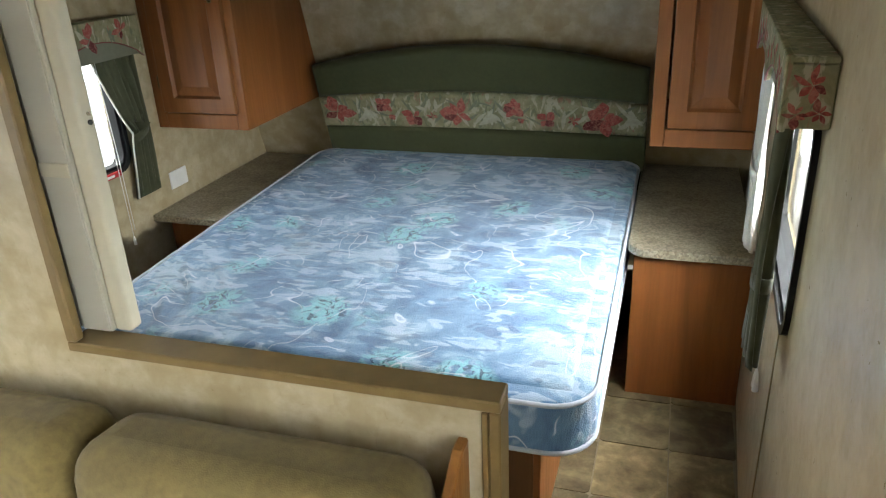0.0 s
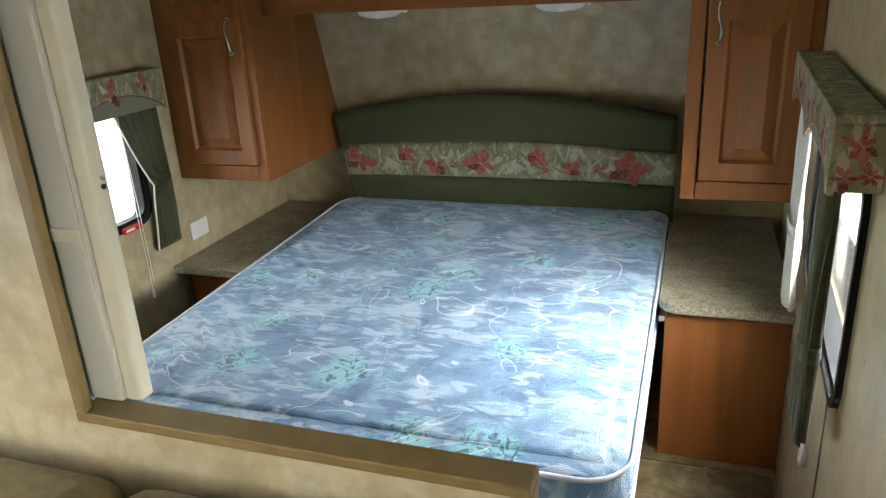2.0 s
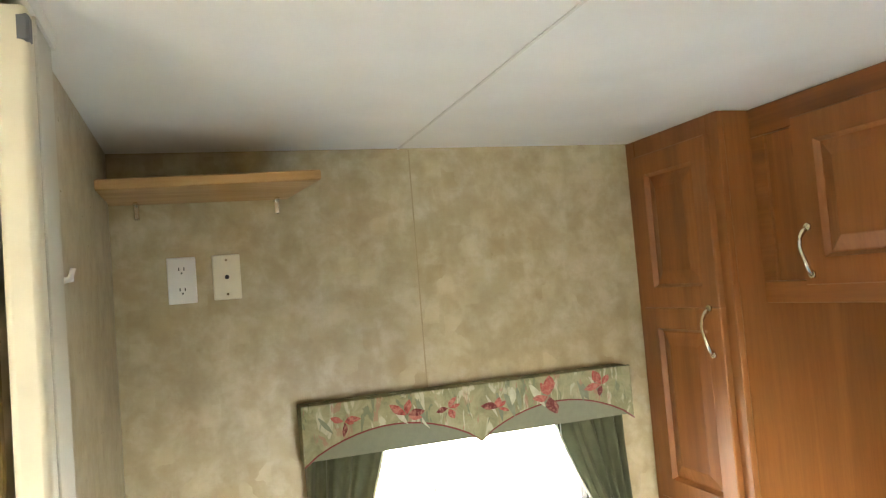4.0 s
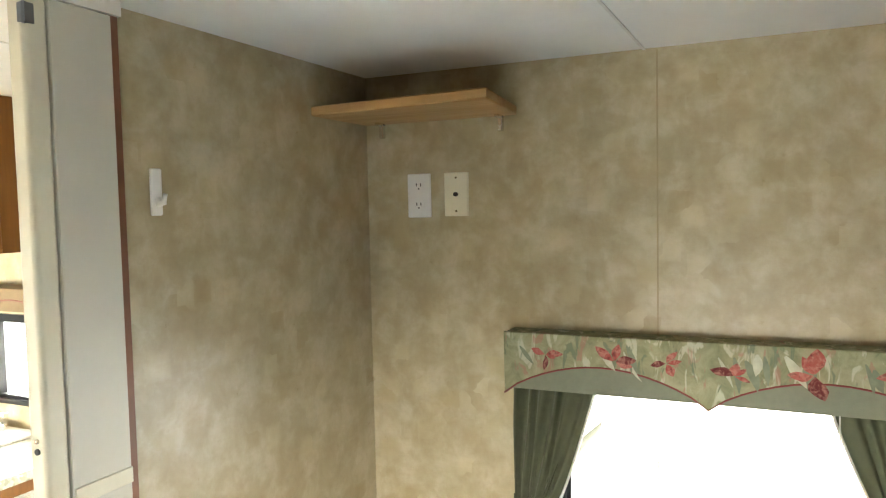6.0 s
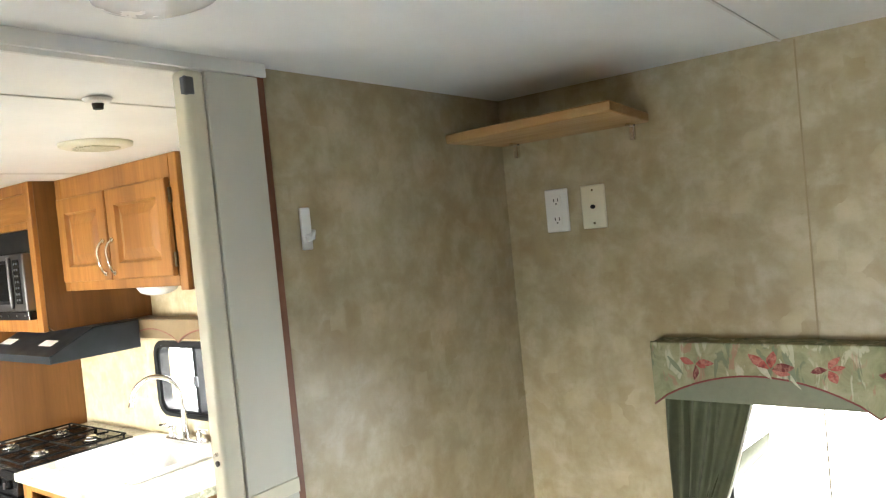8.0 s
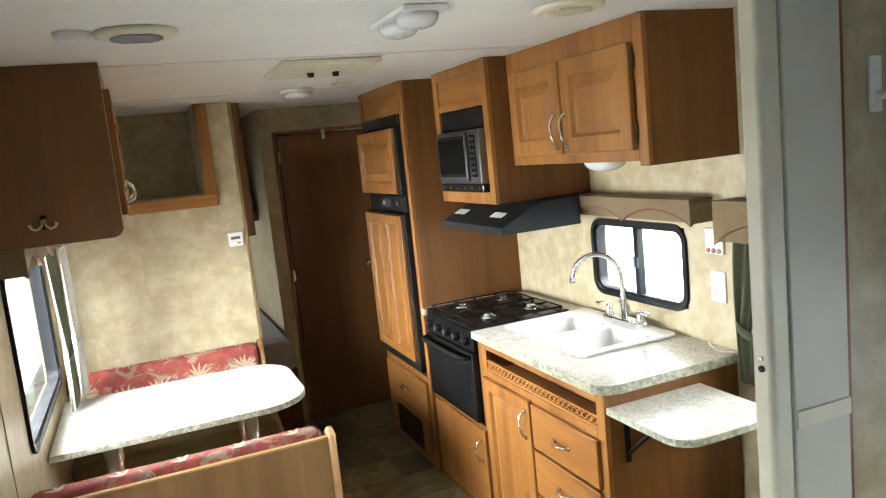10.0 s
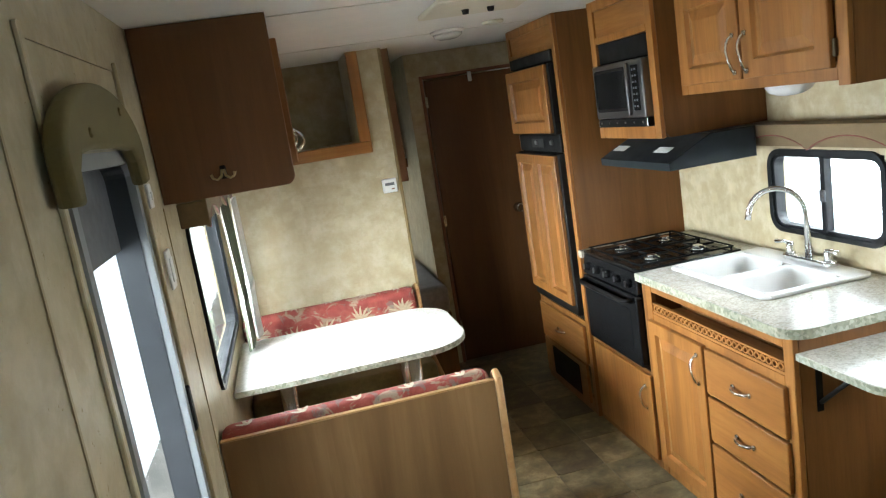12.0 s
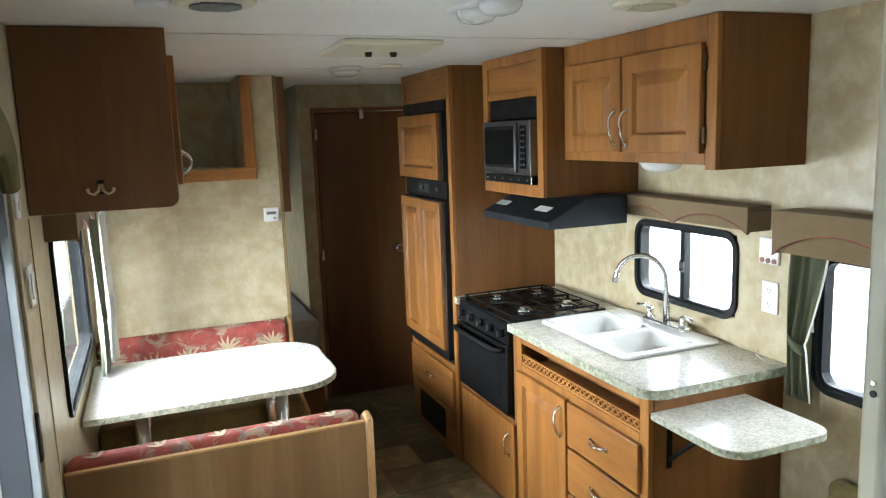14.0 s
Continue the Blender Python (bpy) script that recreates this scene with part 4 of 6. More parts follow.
def bedroom_overhead():
    x0, x1, y0, z0 = 0.4205, 1.9545, 1.185, 1.503
    th = thing("overhead_cabinet", (1.18, 1.35, z0), "warm cherry overhead cabinet with two doors above the bed", "cabinet")
    B = AFT
    part("bottom", box(WORLD, x0, x1, y0 + 0.02, nose_y(z0) - 0.004, z0 + 0.012, z0 + 0.028), M["cherry_h"], th)
    part("back", box(WORLD, x0, x1, y0 + 0.021, y0 + 0.03, z0 + 0.03, HC - 0.002), M["cherry"], th)
    bm = bmesh.new()
    f0, f1 = -(y0 + 0.0195), -y0
    zb = z0 + 0.055
    zt = HC - 0.075
    bm_box(bm, B, x0, x1, z0, zb, f0, f1, 0.003)
    bm_box(bm, B, x0, x1, zt, HC - 0.002, f0, f1, 0.003)
    for a, b in ((x0, x0 + 0.045), (0.55, 0.60), (1.06, 1.11), (1.20, 1.27), (1.77, 1.80), (x1 - 0.045, x1)):
        bm_box(bm, B, a, b, zb + 0.0005, zt - 0.0005, f0, f1 - 0.0005, 0.002)
    part("face_frame", bm, M["cherry_h"], th)
    for a, b in ((x0 + 0.0455, 0.5495), (1.1105, 1.1995), (1.8005, x1 - 0.0455)):
        part("fixed_panel", box(B, a, b, zb + 0.001, zt - 0.001, f0, f1 - 0.011), M["cherry"], th)
    for a, b, hu, hl in ((0.575, 1.085, 0.60, 1.093), (1.275, 1.785, 1.742, 1.267)):
        d = raised_door(B, a, b, zb - 0.012, zt + 0.015, -y0 + 0.001, th, "cherry", 0.062)
        pull(B, hu, zb + 0.068, -y0 + 0.0205, 0.11, d)
        for v in (zb + 0.05, zt - 0.05):
            hinge(B, hl, v, -y0 + 0.0008, th)
    for xc in (0.865, 1.53):
        pk = thing("reading_lamp", (xc, 1.27, z0 - 0.03), "white oval reading lamp under the overhead cabinet", "lamp", "reading lamps")
        bm = bmesh.new()
        n = 20
        rings = []
        for zz, r in ((z0 + 0.0115, 0.075), (z0 + 0.002, 0.078), (z0 - 0.014, 0.072), (z0 - 0.026, 0.05), (z0 - 0.030, 0.02)):
            rings.append([bm.verts.new((xc + 1.15 * r * math.cos(2 * math.pi * k / n), 1.27 + 0.75 * r * math.sin(2 * math.pi * k / n), zz)) for k in range(n)])
        for a, b in zip(rings, rings[1:]):
            for k in range(n):
                f = bm.faces.new((a[k], b[k], b[(k + 1) % n], a[(k + 1) % n]))
                f.smooth = True
        bm.faces.new(rings[-1])
        bm.faces.new(rings[0][::-1])
        bmesh.ops.recalc_face_normals(bm, faces=bm.faces[:])
        part("lens", bm, M["lens"], pk)
        part("switch", box(WORLD, xc + 0.09, xc + 0.105, 1.255, 1.285, z0 - 0.012, z0 + 0.0115, 0.003), M["white"], pk)


def nightstand(x0, x1, xi0, xi1, y0, label, round_left, zt=0.587):
    yb = nose_y(0.55) - 0.01
    th = thing("nightstand", ((x0 + x1) / 2, 1.4, 0), label, "nightstand", "bedside counters")
    r = 0.07
    if round_left:
        pts = [(x0 + r + r * math.cos(radians(a)), y0 + r + r * math.sin(radians(a))) for a in range(180, 271, 15)] + [(x1, y0), (x1, yb), (x0, yb)]
    else:
        pts = [(x0, y0), (x1, y0), (x1, yb), (x0, yb)]
    bm = bmesh.new()
    bm_prism(bm, WORLD, pts, zt - 0.032, zt, 0.005, 2)
    part("top", bm, M["nightstand_top"], th, "tan speckled laminate top")
    part("front_panel", box(WORLD, xi0, xi1, y0 + 0.03, y0 + 0.048, 0.0, zt - 0.0325, 0.002), M["cherry"], th)
    part("side_panel", box(WORLD, xi0 if round_left else xi1 - 0.018, xi0 + 0.018 if round_left else xi1, y0 + 0.0485, yb - 0.05, 0.0, zt - 0.0325), M["panel"], th)


def tv_shelf():
    th = thing("tv_shelf", (0.15, -0.13, 1.87), "pale pine corner shelf on small metal brackets", "shelf")
    part("board", prism(WORLD, [(0.002, PY1 + 0.002), (0.262, PY1 + 0.002), (0.31, 0.10), (0.002, 0.06)], 1.872, 1.896, 0.004, 2), M["pine"], th)
    for x, y in ((0.03, -0.305), (0.03, 0.028)):
        bm = bmesh.new()
        bm_box(bm, WORLD, x - 0.008, x + 0.008, y - 0.006, y + 0.006, 1.832, 1.8715, 0.002)
        bm_box(bm, WORLD, x - 0.008, x + 0.03, y - 0.006, y + 0.006, 1.864, 1.8718, 0.002)
        part("bracket", bm, M["chrome"], th, "small shiny metal angle bracket")


def folding_door():
    z0, z1 = 0.872, HC - 0.028
    th = thing("folding_door", (0.92, -0.36, z0), "off-white folding door pushed open against the partition", "door", "", "")
    bm = bmesh.new()
    x = 0.860
    pw = 0.0162
    for k in range(7):
        ya, yb = (-0.374, -0.347) if k % 2 == 0 else (-0.347, -0.374)
        bm_prism(bm, WORLD, [(x, ya), (x + pw, yb), (x + pw + 0.003, yb), (x + 0.003, ya)], z0, z1)
        x += pw
    part("pleat_stack", bm, M["fold"], th)
    part("panel", prism(WORLD, [(0.863, -0.346), (0.973, -0.346), (0.973, -0.340), (0.863, -0.340)], z0, z1, 0.001), M["fold"], th)
    part("panel", box(WORLD, 0.9065, 0.973, -0.382, -0.376, z0, z1, 0.001), M["fold"], th)
    post = part("lead_post", box(WORLD, 0.978, 1.019, -0.376, -0.338, z0, z1, 0.009, 3), M["cream"], th, "cream plastic lead post")
    part("edge_bead", box(WORLD, 0.9735, 0.9775, -0.381, -0.3365, z0, z1, 0.0015), M["fold"], th)
    for y0, y1 in ((-0.3855, -0.3822), (-0.3398, -0.3365)):
        part("cross_strip", box(WORLD, 0.862 if y0 > -0.36 else 0.9065, 0.973, y0, y1, 1.197, 1.224, 0.001), M["cream"], th)
    c = Vector((1.0188, -0.355, 1.296))
    # no opening here: a dark disc painted as the shade of the hole
    part("latch", tube([c, c + Vector((0.003, 0, 0))], 0.005, 10), M["dark"], post, "dark latch hole")
    part("latch_pin", tube([c + Vector((0, 0, 0.016)), c + Vector((0.004, 0, 0.016))], 0.0035, 8), M["nickel"], post, "small metal latch pin")
    bm = bmesh.new()
    bm_box(bm, WORLD, 0.999, 1.0195, -0.352, -0.3365, z1 - 0.045, z1 - 0.012, 0.003)
    part("roller_bracket", bm, M["greyshade"], post, "grey roller bracket")
    tr = thing("folding_door_track", (1.5, -0.36, HC - 0.03), "grey-green metal ceiling track of the folding door", "door track")
    bm = bmesh.new()
    xe = curb_x(-0.38) - 0.001
    bm_box(bm, WORLD, 0.843, xe, -0.382, -0.374, HC - 0.026, HC - 0.001)
    bm_box(bm, WORLD, 0.843, xe, -0.345, -0.337, HC - 0.026, HC - 0.001)
    bm_box(bm, WORLD, 0.843, xe, -0.3735, -0.3455, HC - 0.008, HC - 0.001)
    part("rail", bm, M["seam"], tr)


def wall_hook(B, u, v0, v1, name="wall_hook", label="white plastic stick-on coat hook"):
    th = thing(name, B.p(u, v0, 0), label, "hook")
    part("plate", box(B, u - 0.013, u + 0.013, v0, v1, 0.0005, 0.007, 0.003, 2), M["white"], th)
    vm = v0 + (v1 - v0) * 0.36
    part("prong", tube([B.p(u, vm, 0.006), B.p(u, vm - 0.010, 0.010), B.p(u, vm - 0.008, 0.022), B.p(u, vm + 0.008, 0.026)], [0.006, 0.006, 0.005, 0.004], 8), M["white"], th)


bed()
headboard()
wardrobe(0.001, 0.42, True, "tall warm cherry hanging wardrobe with raised panel door")
wardrobe(1.955, curb_x(1.09) - 0.002, False, "tall warm cherry hanging wardrobe with raised panel door")
bedroom_overhead()
nightstand(0.003, 0.423, 0.06, 0.42, 0.94, "bedside counter with tan laminate top against the papered wall", False, 0.554)
nightstand(1.912, curb_x(0.90) - 0.002, 1.935, curb_x(0.93) - 0.004, 0.90, "bedside counter with rounded tan laminate top and wood front", True)
tv_shelf()
folding_door()
wall_hook(Basis((0, PY1, 0), (-1, 0, 0), (0, 0, 1), (0, 1, 0)), -0.757, 1.645, 1.73)
plate("power_outlet", CURB, -0.246, -0.178, 1.622, 1.737, "white double power outlet on the papered wall")
plate("cable_jack", CURB, -0.139, -0.071, 1.624, 1.737, "ivory cable jack plate on the papered wall", "ivory", 1)
plate("power_outlet", CURB, 1.085, 1.20, 0.613, 0.688, "white outlet plate above the bedside counter", "white", 0)

w1 = window_unit("window_1", CURB, *WIN_BED_L, "black-framed trailer window in the bedroom", False)
tg = part("escape_handle", box(CURB, 0.70, 0.80, 0.772, 0.795, 0.0125, 0.024, 0.004, 2), M["redlamp"], w1, "red escape handle")
part("label", box(CURB, 0.71, 0.755, 0.779, 0.788, 0.0242, 0.0248), M["white"], tg, "white printed strip")
cd = thing("blind_pull", (0.03, 0.76, 0.50), "white blind cord hanging beside the bedroom window", "cord")
part("cord", tube([(0.045, 0.76, 0.53), (0.04, 0.762, 0.85), (0.035, 0.76, 1.2)], 0.0015, 5), M["white"], cd)
part("cord", tube([(0.047, 0.772, 0.56), (0.042, 0.775, 0.85), (0.035, 0.77, 1.2)], 0.0015, 5), M["white"], cd)
part("tassel", tube([(0.045, 0.76, 0.50), (0.045, 0.76, 0.52), (0.045, 0.76, 0.535)], [0.006, 0.006, 0.002], 8), M["white"], cd)
window_unit("window_2", BEDSIDE, JY - WIN_BED_R[1], JY - WIN_BED_R[0], WIN_BED_R[2], WIN_BED_R[3], "black-framed trailer window beside the bed", False)
valance("window_valance", CURB, 0.045, 0.985, 1.20, 1.343, 0.075, "sage", "lining", "piping", "sage padded valance printed with red lilies over the window", 6, 2, 3)
valance("window_valance", BEDSIDE, JY - 0.87, JY + 0.065, 1.25, 1.372, 0.078, "sage", "lining", "piping", "sage padded valance printed with red lilies beside the bed", 8, 2, 8)
bm = bmesh.new()
random.seed(12)
RV_END = Basis((curb_x(-0.065), -0.065, 0), (1, 0, 0), (0, 0, 1), (0, -1, 0))
for u, v, r in ((-0.038, 1.325, 0.034), (-0.058, 1.275, 0.024), (-0.022, 1.278, 0.027)):
    petals(bm, RV_END, u, v, 0.0006, r, 6, random.random() * 6, 0.9, 0.42)
solid("valance_end_print", bm, M["redprint"], "red lilies printed on the end of the valance", "fabric print")
curtain("window_curtain", CURB, 0.26, 0.055, 0.66, 1.21, 0.89, 0.42, 0.035, "curtain", "grey-green curtain tied back beside the bedroom window")
curtain("window_curtain", CURB, 0.76, 0.975, 0.66, 1.21, 0.91, 0.40, 0.035, "curtain", "grey-green curtain tied back beside the bedroom window")
curtain("window_curtain", BEDSIDE, JY - 0.20, JY + 0.005, 0.725, 1.26, 0.90, 0.74, 0.060, "curtain", "dark grey-green curtain tied back at the bedside window", folds=5, amp=0.016, lined=False)
curtain("window_curtain", BEDSIDE, JY - 0.71, JY - 0.865, 0.68, 1.26, 0.92, 0.72, 0.044, "curtain_white", "curtain showing its white lining at the bedside window")
cx, cy = curb_x(0.14) - 0.035, 0.14
cd = thing("blind_pull", (cx, cy, 0.59), "white blind cord with two small tassels", "cord")
part("cord", tube([(cx, cy, 0.64), (cx, cy, 1.25)], 0.0015, 5), M["white"], cd)
for dy in (-0.009, 0.009):
    part("tassel", tube([(cx, cy + dy, 0.592), (cx, cy + dy, 0.62), (cx, cy + dy * 0.4, 0.645)], [0.008, 0.006, 0.002], 8), M["white"], cd)


# ---- lounge and kitchen ----
def sofa():
    th = thing("sofa", (0.88, -0.85, 0), "olive velvet sofa with padded back against the half wall", "sofa")
    part("base", box(WORLD, 0.06, 1.69, -1.22, -0.50, 0.06, 0.26, 0.01), M["sofa"], th)
    for a, b in ((0.08, 0.403), (0.407, 1.048), (1.052, 1.695)):
        part("seat_cushion", box(WORLD, a, b, -1.26, -0.62, 0.262, 0.43, 0.05, 4), M["sofa"], th)
        bm = bmesh.new()
        L = Basis((0, -0.62, 0.40), (1, 0, 0), (0, 0.12, 1), (0, -1, 0.12))
        bm_box(bm, L, a, b, 0.0, 0.395, -0.125, 0.08, 0.07, 4)
        part("back_cushion", bm, M["sofa"], th)
    part("arm", box(WORLD, 0.005, 0.075, -1.22, -0.46, 0.06, 0.58, 0.03, 3), M["sofa"], th)
    part("side_panel", prism(SIDE, [(-1.24, 0.02), (-0.445, 0.02), (-0.445, 0.80), (-0.48, 0.80), (-0.95, 0.50), (-1.24, 0.48)], 1.715, 1.735, 0.003), M["oak"], th, "plain oak end panel")


def handle_door(B, u0, u1, v0, v1, d, parent, hu, hv, mat="oak", across=False, stile=0.05, L=0.10):
    dr = raised_door(B, u0, u1, v0, v1, d, parent, mat, stile)
    pull(B, hu, hv, d + 0.0195, L, dr, "chrome", across)
    return dr


def drawer(B, u0, u1, v0, v1, d, parent):
    bm = bmesh.new()
    bm_box(bm, B, u0, u1, v0, v1, d, d + 0.018, 0.005, 2)
    dr = part("drawer_front", bm, M["oak_y"], parent)
    pull(B, (u0 + u1) / 2, (v0 + v1) / 2, d + 0.0185, 0.09, dr, "chrome", True)
    return dr


KX = 0.558        # front of the kitchen base units
CZ = 0.872        # worktop height


def kitchen_base():
    B = CURB
    y0, y1 = -2.345, -1.455
    th = thing("sink_cabinet", (0.28, -1.9, 0), "honey oak sink cabinet with a door and three drawers", "cabinet")
    part("end_panel", box(WORLD, 0.004, KX - 0.02, y1 - 0.018, y1, 0.0, CZ - 0.0305, 0.002), M["panel"], th)
    part("end_panel", box(WORLD, 0.004, KX - 0.02, y0, y0 + 0.018, 0.0, CZ - 0.0305, 0.002), M["panel"], th)
    part("back_panel", box(WORLD, 0.02, 0.03, y0 + 0.0185, y1 - 0.0185, 0.0, CZ - 0.0305), M["dark"], th)
    part("bottom", box(WORLD, 0.031, KX - 0.0205, y0 + 0.0185, y1 - 0.0185, 0.05, 0.066), M["panel"], th)
    bm = bmesh.new()
    f0, f1 = KX - 0.0195, KX
    for a, b in ((y0, y0 + 0.045), (y1 - 0.045, y1)):
        bm_box(bm, B, a, b, 0.0, CZ - 0.031, f0, f1, 0.002)
    m0, m1 = -1.935, -1.905
    bm_box(bm, B, m0, m1, 0.07, 0.69, f0, f1 - 0.0005, 0.002)
    for v0, v1 in ((0.0, 0.07), (0.672, 0.712), (0.802, CZ - 0.031)):
        bm_box(bm, B, y0 + 0.0455, y1 - 0.0455, v0, v1, f0, f1 - 0.0006, 0.002)
    part("face_frame", bm, M["oak"], th)
    # open slot with carved fretwork rail
    bm = bmesh.new()
    bm_box(bm, B, y0 + 0.0455, y1 - 0.0455, 0.7125, 0.722, f0 + 0.004, f1 - 0.003)
    bm_box(bm, B, y0 + 0.0455, y1 - 0.0455, 0.750, 0.757, f0 + 0.004, f1 - 0.003)
    a = y0 + 0.05
    n = 27
    st = (y1 - 0.05 - a) / n
    for k in range(n):
        c = a + st * (k + 0.5)
        pts = [(c + st * 0.5 * math.cos(t), 0.736 + 0.0135 * math.sin(t)) for t in (2 * math.pi * j / 12 for j in range(12))]
        inn = [(c + st * 0.27 * math.cos(t), 0.736 + 0.0075 * math.sin(t)) for t in (2 * math.pi * j / 12 for j in range(12))]
        bm_ring(bm, B, pts, inn, f0 + 0.006, f1 - 0.004)
    part("fretwork", bm, M["oak_y"], th, "carved oak fretwork rail")
    part("slot_back", box(B, y0 + 0.0455, y1 - 0.0455, 0.712, 0.802, f0 - 0.12, f0 - 0.11), M["panel"], th, "brown back board of the open slot")
    part("slot_shelf", box(B, y0 + 0.0455, y1 - 0.0455, 0.690, 0.711, f0 - 0.1095, f0 - 0.0005), M["oak_y"], th, "oak shelf board in the open slot")
    handle_door(B, y0 + 0.03, -1.925, 0.055, 0.685, KX + 0.0008, th, -1.955, 0.59, L=0.11)
    drawer(B, -1.912, y1 + -0.03, 0.512, 0.682, KX + 0.0008, th)
    drawer(B, -1.912, y1 + -0.03, 0.330, 0.500, KX + 0.0008, th)
    drawer(B, -1.912, y1 + -0.03, 0.075, 0.318, KX + 0.0008, th)

    ct = thing("worktop", (0.3, -1.9, CZ - 0.038), "speckled stone-look laminate worktop with green edge", "worktop")
    r = 0.075
    sy0, sy1, sx0, sx1 = -2.325, -1.72, 0.03, 0.452      # cut-out for the sink
    xe = 0.585
    for a0, a1, b0, b1 in ((0.002, xe - 0.006, -2.372, sy0 + 0.03), (0.002, sx0 + 0.03, sy0 + 0.03, sy1 - 0.03), (sx1 - 0.03, xe - 0.006, sy0 + 0.03, sy1 - 0.03)):
        part("slab", box(WORLD, a0, a1, b0, b1, CZ - 0.028, CZ), M["counter"], ct)
    bm = bmesh.new()
    rr = r - 0.006
    pts = [(0.002, sy1 - 0.03), (xe - 0.006, sy1 - 0.03)] + [(xe - 0.006 - rr + rr * math.cos(radians(a)), -1.425 - 0.006 - rr + rr * math.sin(radians(a))) for a in range(0, 91, 15)] + [(0.002, -1.431)]
    bm_prism(bm, WORLD, pts, CZ - 0.028, CZ)
    part("slab", bm, M["counter"], ct)
    edge_out = [(xe, -2.372)] + [(xe - r + r * math.cos(radians(a)), -1.425 - r + r * math.sin(radians(a))) for a in range(0, 91, 15)] + [(0.002, -1.425)]
    edge_in = [(xe - 0.0055, -2.372)] + [(xe - 0.0055 - rr + rr * math.cos(radians(a)), -1.4305 - rr + rr * math.sin(radians(a))) for a in range(0, 91, 15)] + [(0.002, -1.4305)]
    part("edge_band", prism(WORLD, edge_out + edge_in[::-1], CZ - 0.030, CZ + 0.0006), M["counter_edge"], ct, "green-grey laminate edge")
    # strip between wall, cooker and tall unit
    part("slab", box(WORLD, 0.002, 0.085, -2.93, -2.3725, CZ - 0.028, CZ), M["counter"], ct)
    part("slab", box(WORLD, 0.0855, xe - 0.004, -2.962, -2.925, CZ - 0.028, CZ + 0.004), M["counter"], ct)

    fl = thing("worktop_flap", (0.35, -1.3, 0.77), "raised hinged worktop flap with rounded corners on a black bracket", "worktop")
    x0, x1, yb = 0.175, 0.550, -1.105
    pts = [(x1, -1.4525)] + [(x1 - 0.08 + 0.08 * math.cos(radians(a)), yb - 0.08 + 0.08 * math.sin(radians(a))) for a in range(0, 91, 15)] + [(x0 + 0.06 + 0.06 * math.cos(radians(a)), yb - 0.06 + 0.06 * math.sin(radians(a))) for a in range(90, 181, 15)] + [(x0, -1.4525)]
    part("leaf", prism(WORLD, pts, 0.772, 0.797, 0.003, 2), M["counter"], fl)
    part("edge_band", prism(WORLD, pts, 0.7745, 0.7945), M["counter_edge"], fl, "green-grey laminate edge").scale = (1.006, 1.009, 1)
    bm = bmesh.new()
    bm_box(bm, WORLD, 0.47, 0.49, -1.4535, -1.449, 0.60, 0.7715)
    bm_tube(bm, [(0.48, -1.446, 0.63), (0.48, -1.30, 0.762)], 0.007, 8)
    bm_box(bm, WORLD, 0.47, 0.49, -1.448, -1.28, 0.764, 0.7715)
    part("bracket", bm, M["blackm"], fl, "black folding bracket")


